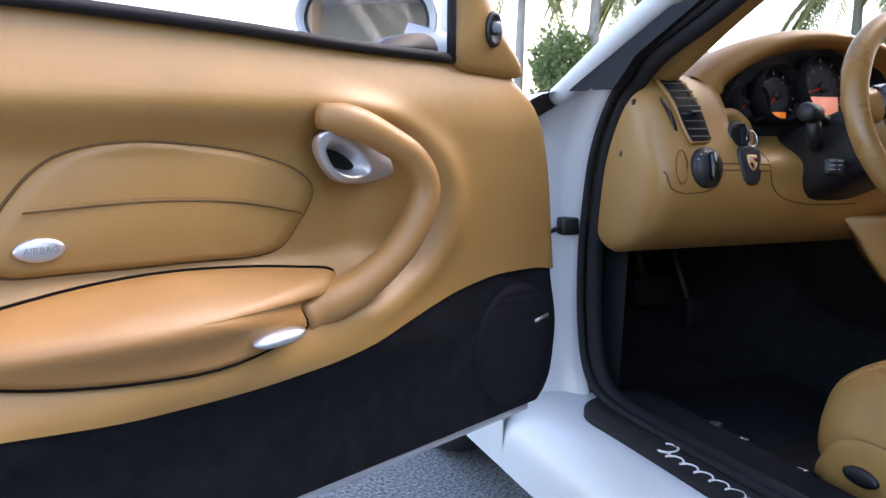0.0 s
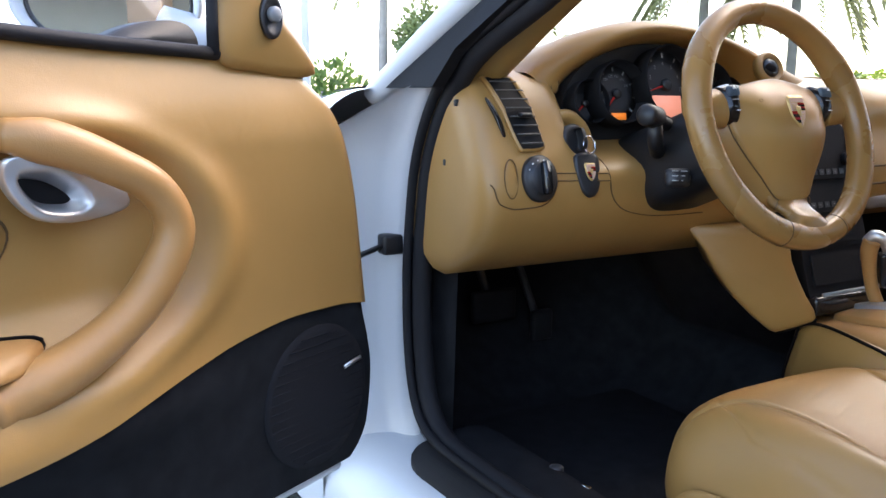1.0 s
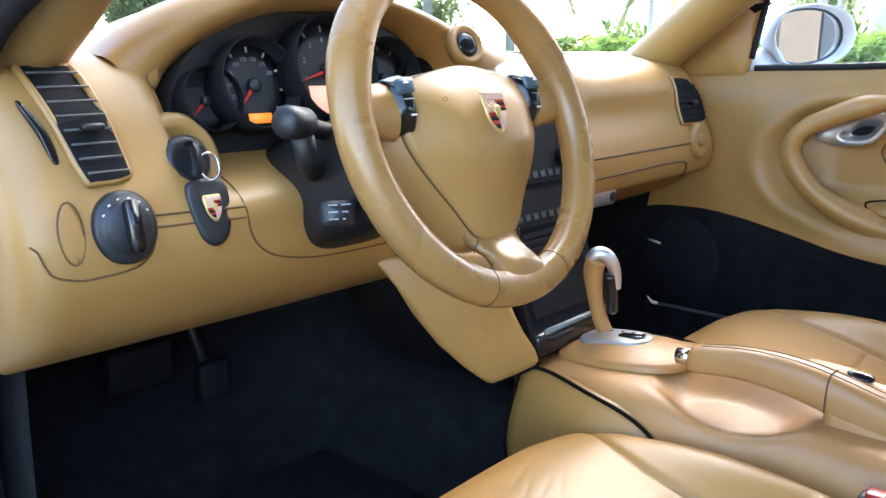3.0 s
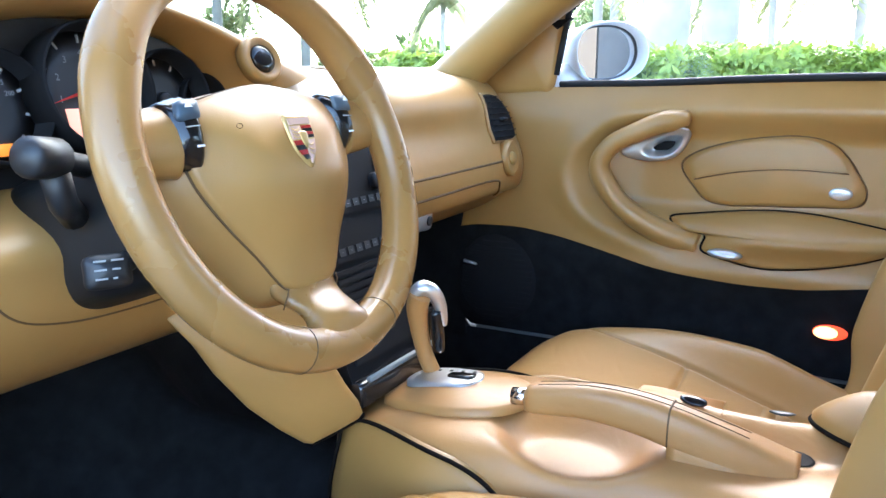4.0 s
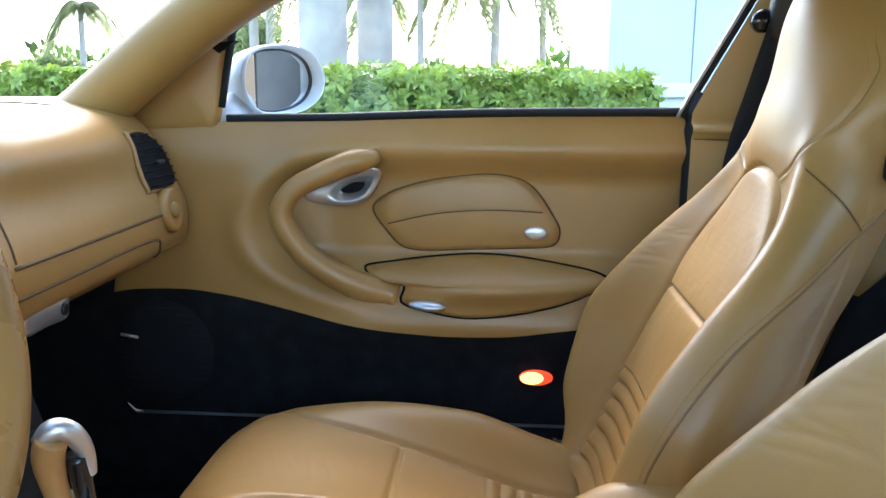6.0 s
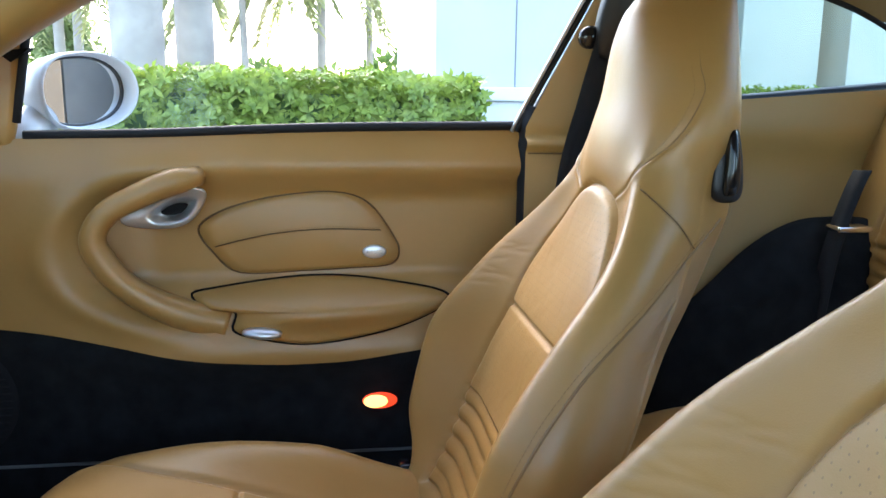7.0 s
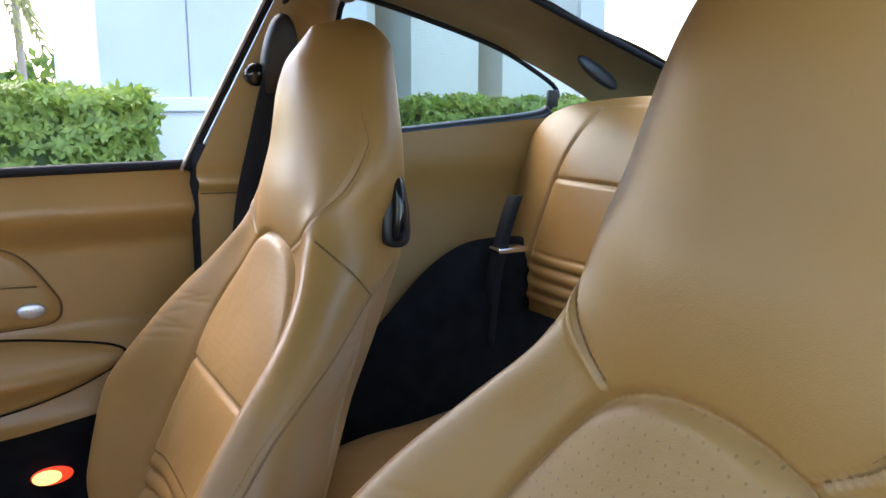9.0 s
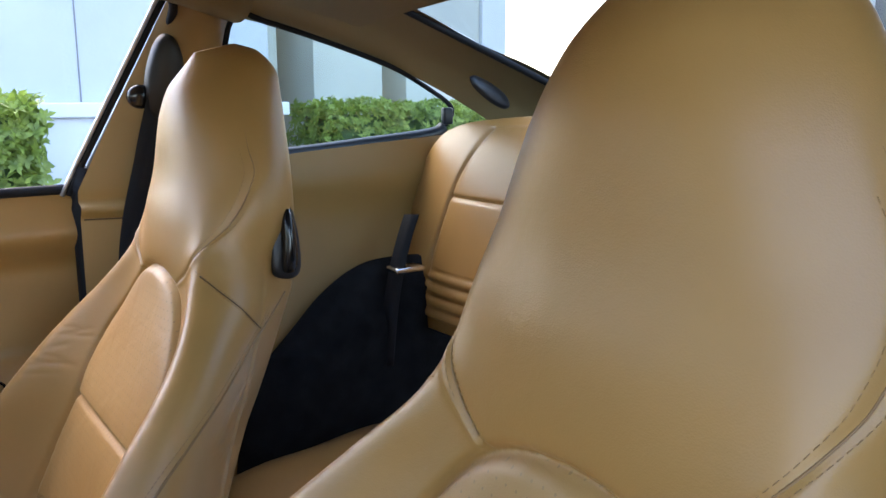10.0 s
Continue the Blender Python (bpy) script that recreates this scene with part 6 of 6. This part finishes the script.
loop, mid = np.array(KNEE), np.mean(KNEE, axis=0)
facing = np.array((0.582, 0.813, 0.029))
rings = [mid + (loop - mid) * k - facing * h for k, h in ((0.05, 0.012), (0.5, 0.011), (0.85, 0.0075), (0.95, 0.0045), (0.985, 0.001), (1.0, -0.005), (1.0, -0.085))]
knee = mesh("knee_panel", *loft([[tuple(p) for p in r] for r in rings]), LEATHER, con, "tan leather knee panel")
mesh("knee_gap", *tube([tuple(p + facing * 0.004) for p in spline(loop[6:10] + (0.001, -0.001, -0.002), 4)], 0.0022, 6), GAP, con)
# handbrake
hb = thing("handbrake", (-0.03, -0.2, 0.47), "tan leather handbrake lever with silver button", "handbrake")
line = spline([(-0.046, -0.045, 0.526), (-0.041, -0.12, 0.534), (-0.034, -0.19, 0.526), (-0.022, -0.27, 0.500), (-0.008, -0.34, 0.470)], 8)
rings = []
for i, p in enumerate(line):
    t = i / (len(line) - 1)
    w, hgt = 0.0165 + 0.0125 * t, 0.0165 + 0.012 * t
    if i < 2:
        w, hgt = w * (0.84, 0.96)[i], hgt * (0.84, 0.96)[i]
    rings.append([(p[0] + w * (1 - 0.16 * math.sin(q)) * math.copysign(abs(math.cos(q)) ** 0.5, math.cos(q)), p[1], p[2] + hgt * math.copysign(abs(math.sin(q)) ** 0.6, math.sin(q))) for q in np.linspace(0, 2 * math.pi, 40, endpoint=False)])
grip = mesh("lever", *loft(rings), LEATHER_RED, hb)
for off in (-0.30, 0.30):
    mesh("stitch", *tube([(p[0] + off * (0.0165 + 0.0125 * i / (len(line) - 1)), p[1], p[2] + 0.0163 + 0.0118 * i / (len(line) - 1)) for i, p in enumerate(line[2:-6], 2)], 0.0010, 5), SEAM, grip)
k = 18
mesh("wrap_seam", *ring_tube([(q[0] + (q[0] - line[k][0]) * 0.01, q[1], q[2] + (q[2] - line[k][2]) * 0.01) for q in rings[k]], 0.0011, 6, up=(0, 1, 0)), SEAM, grip)
rings = []
for i, p in enumerate(line[k:]):
    t = i / (len(line) - 1 - k)
    w, top, low = 0.024 + 0.012 * t, p[2] - 0.002, 0.452
    rings.append([(p[0] + w * math.copysign(abs(math.cos(q)) ** 0.6, math.cos(q)) * (1.15 if math.sin(q) < 0 else 1), p[1] + 0.030 * (1 - t) * max(0, -math.sin(q)) ** 2 * -1, (top + low) / 2 + (top - low) / 2 * math.copysign(abs(math.sin(q)) ** 0.6, math.sin(q))) for q in np.linspace(0, 2 * math.pi, 32, endpoint=False)])
mesh("gaiter", *loft(rings), LEATHER_RED, hb, "tan leather handbrake gaiter")
mesh("button", *tube([(-0.047, -0.026, 0.524), (-0.046, -0.047, 0.526)], 0.0105, 14), CHROME, hb, "bright release button")
# switches
ridge = lambda a, b, h=0.0: skin_at(a, b, h - 0.001)
swp = mesh("switch_panel", *prism(spline([(0.046, -0.145), (0.100, -0.145), (0.104, -0.155), (0.104, -0.238), (0.100, -0.246), (0.050, -0.246), (0.046, -0.238), (0.044, -0.155)], 3, True), ridge, 0.0, 0.0035), LEATHER_RED, con)
for k in (0.060, 0.083):
    mesh("window_switch", *puff(circle(k, -0.212, 0.0078, 0.0165, 20), ridge, 0.0045, edge=0.5, base=0.003), GLOSS_BLACK, swp, "black window switch")
mesh("lid_catch", *puff(circle(0.104, -0.312, 0.011, 0.015, 20), ridge, 0.0035, edge=0.5, base=0.002), BLACK, con)
ARM = spline([(0.112, -0.345), (0.090, -0.346), (0.060, -0.368), (0.030, -0.405), (0.006, -0.445), (-0.022, -0.50), (-0.040, -0.58), (-0.02, -0.655), (0.05, -0.67), (0.12, -0.64), (0.140, -0.54), (0.135, -0.42), (0.126, -0.365)], 5, True)
mesh("armrest", *puff(ARM, lambda a, b, h: (a, b, 0.500 + h), 0.066, edge=0.16, rings=18, power=2.6), LEATHER, con, "padded tan armrest")
mesh("armrest_gap", *ring_tube([(a, b, 0.502) for a, b in ARM], 0.0030, 6), GAP, con)
mesh("card_slot", *puff(circle(0.038, -0.328, 0.013, 0.026, 24), skin_at, 0.0015, edge=0.4, base=0.001), MATTE, con)
anchor = thing("belt_anchor", (0.60, -0.40, 0.23), "black belt anchor beside the passenger seat", "belt anchor")
mesh("stem", *tube(spline([(0.612, -0.43, 0.225), (0.604, -0.41, 0.30), (0.596, -0.385, 0.352)], 4), lambda t: 0.016 - 0.004 * t, 12), BLACK, anchor)
mesh("head", *block((0.580, -0.405, 0.340), (0.612, -0.365, 0.372), 0.008), GLOSS_BLACK, anchor)
buckle = thing("belt_buckle", (-0.135, -0.30, 0.40), "black belt buckle with red button beside the console", "buckle")
mesh("housing", *block((-0.158, -0.325, 0.40), (-0.132, -0.275, 0.468), 0.006), BLACK, buckle)
mesh("release_button", *block((-0.155, -0.318, 0.466), (-0.135, -0.282, 0.472), 0.002), CREST_RED, buckle, "red release button")
# centre stack
stk = thing("centre_stack", (0, 0.28, 0.5), "black centre stack with radio and climate controls", "radio")
flat_at = frame_at((0, 0.214, 0.66), (1, 0, 0), (0, 0.30, 1))
sat = lambda a, b, h=0.0: flat_at(a * 0.84, b, h)
STACK = MATTE
mesh("fascia", *prism(spline([(-0.105, -0.17), (-0.112, 0), (-0.108, 0.15), (0, 0.165), (0.108, 0.15), (0.112, 0), (0.105, -0.17), (0, -0.175)], 4, True), sat, -0.10, 0.0), STACK, stk, smooth=False)
for z0, z1, nm in ((0.06, 0.115, "radio"), (0.0, 0.05, "climate_panel"), (-0.065, -0.01, "storage_slot"), (-0.13, -0.075, "bin_plate")):
    u = mesh(nm, *prism([(-0.094, z0), (-0.094, z1), (0.094, z1), (0.094, z0)], sat, -0.002, 0.004), STACK, stk, smooth=False)
    # lowest plate stays bare black, in place of a bin's dark hollow
    if z0 < -0.1:
        continue
    if z0 < 0:
        for k in range(5):
            z = z0 + 0.008 + k * 0.0105
            mesh("groove_bar", *prism([(-0.090, z), (-0.090, z + 0.006), (0.090, z + 0.006), (0.090, z)], sat, 0.004, 0.0075), STACK, u, smooth=False)
        continue
    for k in range(8):
        x = -0.081 + k * 0.023
        mesh("key_button", *prism([(x - 0.008, z0 + 0.008), (x + 0.008, z0 + 0.008), (x + 0.008, z0 + 0.018), (x - 0.008, z0 + 0.018)], sat, 0.004, 0.0055), BLACK, u, smooth=False)
        mesh("mark", *prism([(x - 0.0018, z0 + 0.0126), (x + 0.0018, z0 + 0.0126), (x + 0.0018, z0 + 0.0132), (x - 0.0018, z0 + 0.0132)], sat, 0.0056, 0.0060), DIM_PRINT, u, smooth=False)
for sgn in (-1, 1):
    strip = mesh("side_strip", *prism(spline([(sgn * 0.100, 0.03), (sgn * 0.100, 0.08), (sgn * 0.100, 0.13), (sgn * 0.120, 0.125), (sgn * 0.122, 0.08), (sgn * 0.118, 0.035)], 3, True), sat, -0.004, 0.010), LEATHER, stk, "tan leather strip beside the controls")
    for k in range(3):
        mesh("round_button", *lathe([(0.0085, 0.009), (0.0085, 0.014), (0.006, 0.016)], lambda a, b, h, k=k, sgn=sgn: sat(a + sgn * 0.112, b + 0.112 - k * 0.028, h), 20), BLACK, strip)
for x in (-0.075, 0.075):
    mesh("knob", *lathe([(0.012, 0.004), (0.012, 0.018), (0.009, 0.02)], lambda a, b, h, x=x: sat(a + x, b + 0.095, h), 24), BLACK, stk)
mesh("ash_tray", *block((-0.095, 0.155, 0.485), (0.095, 0.26, 0.52), 0.008), GLOSS_BLACK, stk)
mesh("tray_bar", *tube([(-0.088, 0.150, 0.526), (0.088, 0.150, 0.526)], 0.004, 8), MID_GREY, stk)
# pedals
for x, w, z in ((-0.40, 0.055, 0.42), (-0.27, 0.028, 0.36)):
    pd = thing("pedal", (x, 0.72, z - 0.05), "black rubber foot pedal", "pedal", "pedals")
    mesh("pad", *block((x - w, 0.70, z - 0.035), (x + w, 0.72, z + 0.035), 0.008), RUBBER, pd)
    mesh("arm", *tube([(x, 0.72, z), (x, 0.80, z + 0.12), (x, 0.86, z + 0.3)], 0.009, 8), BLACK, pd)
mesh("floor_mat", *block((-0.58, -0.05, 0.232), (-0.16, 0.55, 0.244), 0.005), CARPET, body, "black floor mat")


# ---- outside ----
LEAF = material("hedge_leaf", (0.13, 0.21, 0.035), 0.42, spread=0.45, patch=22, spec=0.4, wear=(0.33, 0.42, 0.085))
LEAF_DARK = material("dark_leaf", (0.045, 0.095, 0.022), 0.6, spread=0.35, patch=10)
# fronds paled to stand in for the glare around them
FROND = material("palm_frond", (0.24, 0.27, 0.14), 0.6, spread=0.3, patch=3, wear=(0.36, 0.34, 0.18))
TRUNK = material("palm_trunk", (0.36, 0.33, 0.29), 0.9, spread=0.2, grain=0.8, grain_size=18, patch=3)
STUCCO = material("pale_stucco", (0.455, 0.485, 0.525), 0.85, spread=0.05, grain=0.6, grain_size=40, patch=2)
STUCCO_WHITE = material("white_stucco", (0.68, 0.70, 0.72), 0.8, spread=0.03, grain=0.4, grain_size=60, patch=2)
GREEN_WALL = material("grey_green_stucco", (0.54, 0.55, 0.49), 0.85, spread=0.05, grain=0.5, grain_size=40, patch=2)


def thin_leaf(m, color, weight=0.4):
    """Lets part of the light through a leaf."""
    t = m.node_tree
    b, out = t.nodes["Principled BSDF"], t.nodes["Material Output"]
    tr, mix = t.nodes.new("ShaderNodeBsdfTranslucent"), t.nodes.new("ShaderNodeMixShader")
    tr.inputs["Color"].default_value = (*color, 1)
    mix.inputs[0].default_value = weight
    t.links.new(b.outputs[0], mix.inputs[1])
    t.links.new(tr.outputs[0], mix.inputs[2])
    t.links.new(mix.outputs[0], out.inputs["Surface"])


thin_leaf(LEAF, (0.30, 0.42, 0.06), 0.3)
thin_leaf(FROND, (0.45, 0.48, 0.20), 0.55)
thin_leaf(LEAF_DARK, (0.16, 0.26, 0.06), 0.35)
rng = np.random.default_rng(7)


def leaf_cloud(points, normals, size, bend=0.5):
    """Pointed leaves, each of four triangles, standing out along their normals."""
    V, F = [], []
    for p, n in zip(points, normals):
        d = n + rng.normal(0, 0.7, 3)
        d /= np.linalg.norm(d) + 1e-9
        a = np.cross(d, rng.normal(0, 1, 3))
        a /= np.linalg.norm(a) + 1e-9
        l, w = size * rng.uniform(0.7, 1.3), size * rng.uniform(0.24, 0.36)
        up = np.cross(a, d)
        k = len(V)
        V += [p, p + d * l * 0.5 + a * w + up * l * 0.08, p + d * l - up * l * 0.15, p + d * l * 0.5 - a * w + up * l * 0.08]
        F += [(k, k + 1, k + 2), (k, k + 2, k + 3)]
    return V, F


def rosettes(points, normals, size):
    """Whorls of six or seven narrow leaves about each shoot's tip, bent down at their ends."""
    V, F = [], []
    for p, n in zip(points, normals):
        n = n + rng.normal(0, 0.45, 3)
        n /= np.linalg.norm(n)
        a = np.cross(n, rng.normal(0, 1, 3))
        a /= np.linalg.norm(a)
        b = np.cross(n, a)
        grow = size * rng.uniform(0.75, 1.25)
        for q in range(7):
            t = q * 0.9 + rng.uniform(-0.25, 0.25)
            d = (math.cos(t) * a + math.sin(t) * b) * rng.uniform(0.75, 1.0) + n * rng.uniform(0.15, 0.75)
            side = np.cross(d, n)
            side /= np.linalg.norm(side) + 1e-9
            l, w = grow * rng.uniform(0.8, 1.25), grow * rng.uniform(0.17, 0.24)
            k = len(V)
            V += [p, p + d * l * 0.55 + side * w, p + d * l - n * l * 0.30, p + d * l * 0.55 - side * w, p + d * l * 0.55 - n * l * 0.06]
            F += [(k, k + 1, k + 4), (k + 1, k + 2, k + 4), (k, k + 4, k + 3), (k + 4, k + 2, k + 3)]
    return V, F


def hedge(name, lo, hi, n, size, label):
    """A clipped hedge: a core coloured dark for the shade within, and leaves over its front, top and ends."""
    lo, hi = np.array(lo, float), np.array(hi, float)
    h = thing(name, ((lo[0] + hi[0]) / 2, (lo[1] + hi[1]) / 2, 0), label, "hedge")
    # dark block stands for the shadows between the leaves
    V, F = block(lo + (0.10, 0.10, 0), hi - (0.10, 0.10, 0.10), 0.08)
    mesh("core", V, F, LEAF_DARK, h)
    P, N = [], []
    ext = hi - lo
    areas = np.array((ext[1] * ext[2], ext[0] * ext[1], ext[0] * ext[2], ext[0] * ext[2]))
    for _ in range(n):
        k = rng.choice(4, p=areas / areas.sum())
        q = lo + ext * rng.random(3)
        if k == 0:
            q[0], nn = lo[0], (-1, 0, 0.5)
        elif k == 1:
            q[2], nn = hi[2], (0, 0, 1)
        elif k == 2:
            q[1], nn = lo[1], (0, -1, 0.4)
        else:
            q[1], nn = hi[1], (0, 1, 0.4)
        wob = 0.07 * noise.noise(Vector(q * 2.3)) + 0.04 * noise.noise(Vector(q * 6.0))
        q += np.array(nn) * (wob - rng.random() * 0.10)
        P.append(q), N.append(np.array(nn, float))
    V, F = rosettes(P[::5], N[::5], size)
    ob = mesh("leaves", V, F, LEAF, h)
    tagged(ob, kind="stuff")
    return h


hedge("hedge", (3.9, -1.12, 0), (4.9, 3.0, 1.04), 28000, 0.062, "clipped green hedge of glossy pointed leaves")
hedge("hedge", (5.2, -5.6, 0), (6.0, -3.4, 0.98), 11000, 0.058, "dark clipped hedge beside the building")

# building
bld = thing("building", (7, -5, 0), "pale blue stucco building with white plinth", "building")
mesh("wall", *block((5.4, -3.0, 0), (9.0, -1.02, 7.0), 0.01), STUCCO, bld, "pale blue stucco wall", smooth=False)
mesh("plinth", *block((5.32, -3.05, 0), (5.42, -0.99, 0.90), 0.01), STUCCO_WHITE, bld, "white plinth", smooth=False)
mesh("plinth_cap", *block((5.26, -3.1, 0.90), (5.42, -0.96, 1.0), 0.012), STUCCO_WHITE, bld, smooth=False)
mesh("wall_joint", *block((5.395, -1.62, 1.0), (5.405, -1.61, 7.0), 0), MID_GREY, bld, smooth=False)
for y0, y1, x0, m in ((-3.9, -3.0, 7.2, GREEN_WALL), (-4.9, -4.1, 6.8, GREEN_WALL), (-6.2, -5.2, 6.8, GREEN_WALL), (-6.55, -6.2, 6.75, STUCCO_WHITE)):
    mesh("bay", *block((x0, y0, 0), (9.0, y1, 7.0), 0.01), m, bld, smooth=False)


def palm(x, y, r, height, fronds=True, lean=0.0, size=1.0):
    t = thing("palm_tree", (x, y, 0), "tall palm with smooth grey trunk", "palm tree", "palms")
    path = [(x + lean * v * v, y + 0.4 * lean * v, height * v) for v in np.linspace(0, 1, 14)]
    mesh("trunk", *tube(path, lambda v: r * (1.08 - 0.3 * v + 0.04 * math.sin(40 * v)), 16), TRUNK, t)
    if fronds:
        V, F = [], []
        top = np.array(path[-1])
        for k in range(22):
            a = k * 2.4 + rng.uniform(-0.2, 0.2)
            rise = rng.uniform(-0.3, 0.9)
            d = np.array((math.cos(a), math.sin(a), 0))
            L = size * rng.uniform(1.8, 2.6)
            for i in range(32):
                s = i / 31
                p = top + d * L * s * (1 - 0.15 * s) + size * np.array((0, 0, rise * s * 1.4 - 2.3 * s * s))
                side = np.cross(d, (0, 0, 1))
                for sg in (-1, 1):
                    l = size * 0.55 * (1 - 0.6 * abs(s - 0.4))
                    b = p + side * sg * l * 0.6 + d * 0.18 * size + np.array((0, 0, -l * (0.5 + 0.5 * rng.random())))
                    q = len(V)
                    V += [p - d * 0.055 * size, p + d * 0.06 * size, b]
                    F += [(q, q + 1, q + 2)]
        mesh("crown", V, F, FROND, t)
    return t


palm(7.6, 1.55, 0.24, 9.0, False), palm(8.2, 1.12, 0.19, 8.0, False)
for x, y, r, hh, le, k in ((11, 0.88, 0.055, 3.15, 0.2, 0.62), (12, -0.10, 0.075, 3.25, -0.1, 0.62), (13, -0.9, 0.06, 3.9, 0.1, 0.62), (12, 2.4, 0.06, 3.5, 0.1, 0.62), (12, 3.6, 0.08, 3.5, 0.1, 0.7), (16, 4.5, 0.09, 5.0, 0, 0.9), (16.9, 8.95, 0.08, 2.75, 0.1, 0.42), (15.0, 11.6, 0.12, 4.4, 0.1, 0.9), (13.6, 13.0, 0.12, 4.2, 0.0, 0.8), (9.9, 15.9, 0.14, 4.3, 0.1, 0.7), (8.85, 16.2, 0.15, 4.6, 0.1, 0.6), (7.4, 17.2, 0.12, 4.5, 0.1, 0.6), (-3.5, 18, 0.12, 3.4, 0.0, 0.6), (-6.5, 22, 0.12, 4.0, 0.2, 0.6)):
    palm(x, y, r, hh, True, le, k)


def shrub(x, y, r, n=700):
    s = thing("shrub", (x, y, 0), "distant rounded green shrub", "shrub", "shrubs")
    P, N = [], []
    for _ in range(n):
        d = rng.normal(0, 1, 3)
        d /= np.linalg.norm(d)
        d[2] = abs(d[2])
        q = np.array((x, y, 0.0)) + d * r * (1 + 0.35 * noise.noise(Vector(d * 2.2) + Vector((x, y, 0)))) * rng.uniform(0.75, 1.0)
        P.append(q), N.append(d)
    mesh("foliage", *leaf_cloud(P, N, 0.22 * r ** 0.5), LEAF_DARK, s)
    mesh("stem", *tube([(x, y, 0), (x, y, r * 0.6)], 0.08 * r, 8), TRUNK, s)
    return s


for x, y, r in ((-1.0, 24, 1.7), (-3.2, 25, 2.0), (1.8, 26, 1.6), (-7, 27, 2.0), (5, 27, 1.7), (9, 25, 1.9), (13, 22, 1.8), (17, 18, 1.9), (18, 10, 1.7), (19, 5, 1.8), (19, 1, 1.6), (18, -2.0, 1.8), (14.0, -19.5, 0.9), (13, -23, 1.0)):
    shrub(x, y, r)

# leaf tones lifted for the haze over the distant trees
TREE_LEAF = material("tree_leaf", (0.15, 0.21, 0.09), 0.55, spread=0.35, patch=4, wear=(0.24, 0.29, 0.13))
thin_leaf(TREE_LEAF, (0.38, 0.46, 0.20), 0.45)


def tree(x, y, low, high, wide):
    """A spreading crown of leafy clumps on a forked trunk."""
    t = thing("tree", (x, y, 0), "distant leafy green tree with a loose crown", "tree", "trees")
    mid = (low + high) / 2
    fork = [tube([(x, y, 0), (x + 0.03, y, low * 0.6), (x, y, low)], lambda v: 0.09 - 0.03 * v, 8)]
    P, N = [], []
    for k in range(22):
        a, up, out = rng.uniform(0, 6.28), rng.uniform(0, 1), rng.uniform(0.25, 1.0)
        c = np.array((x + math.cos(a) * wide * out * (1 - 0.55 * up), y + math.sin(a) * wide * out * (1 - 0.55 * up), low + (high - low) * up))
        if k < 7:
            fork.append(tube([(x, y, low * 0.8), tuple((c + (x, y, mid)) / 2), tuple(c)], lambda v: 0.045 - 0.03 * v, 6))
        for _ in range(130):
            d = rng.normal(0, 1, 3)
            d /= np.linalg.norm(d)
            P.append(c + d * wide * rng.uniform(0.15, 0.36)), N.append(d + (0, 0, -0.2))
    mesh("trunk", *join(*fork), TRUNK, t)
    tagged(mesh("crown", *leaf_cloud(P, N, 0.15), TREE_LEAF, t), kind="stuff")
    return t


for x, y, low, high, wide in ((8.2, 16.6, 1.5, 2.9, 1.1), (4.3, 18.7, 0.8, 2.1, 0.95), (15.6, 11.3, 0.5, 1.15, 0.5), (16.9, 9.6, 0.7, 1.5, 0.7), (11.4, 15.2, 1.0, 2.3, 0.9), (14.4, 13.6, 1.0, 2.2, 1.1), (18.4, 5.7, 1.2, 3.0, 1.0)):
    tree(x, y, low, high, wide)
pole = thing("lamp_post", (5.8, 18.1, 0), "tall white lamp post across the car park", "lamp post")
mesh("post", *tube([(5.8, 18.1, 0), (5.8, 18.1, 4.5), (5.8, 18.1, 9.0)], lambda v: 0.11 - 0.03 * v, 12), STUCCO_WHITE, pole)
mesh("base_plate", *block((5.6, 17.9, 0), (6.0, 18.3, 0.06), 0.01), MID_GREY, pole)

# building behind the car, with a covered entrance on columns
back = thing("building", (-4, -16, 0), "beige building with columns behind the car park", "building")
# grey darkened to stand for the canopy's shade in the passenger mirror
SHADE_GREY = material("canopy_shade_stucco", (0.18, 0.18, 0.175), 0.85, spread=0.1, grain=0.5, grain_size=40, patch=2)
BEIGE = material("beige_stucco", (0.29, 0.21, 0.14), 0.85, spread=0.05, grain=0.5, grain_size=40, patch=2)
# one wall in two tones: shaded for the passenger mirror, pale for the driver's
mesh("wall", *block((0.5, -22, 0), (4.0, -18, 6.5), 0.01), SHADE_GREY, back, "dark grey wall", smooth=False)
mesh("wall", *block((-16, -22, 0), (0.496, -18.1, 6.5), 0.01), GREEN_WALL, back, "pale grey wall", smooth=False)
mesh("canopy", *block((-16, -18, 3.6), (4.2, -14.5, 4.6), 0.02), STUCCO_WHITE, back, smooth=False)
for k in range(6):
    mesh("column", *block((-15 + k * 3.6, -15.2, 0), (-14.3 + k * 3.6, -14.6, 3.6), 0.02), BEIGE, back, smooth=False)
# wing added out of view to fill the passenger mirror's image
mesh("low_wing", *block((4.2, -20, 0), (13.0, -17, 3.0), 0.02), SHADE_GREY, back, "low grey wing", smooth=False)
for k in range(3):
    mesh("wing_column", *block((5.2 + k * 2.6, -17.0, 0), (5.7 + k * 2.6, -16.4, 3.0), 0.02), STUCCO_WHITE, back, smooth=False)
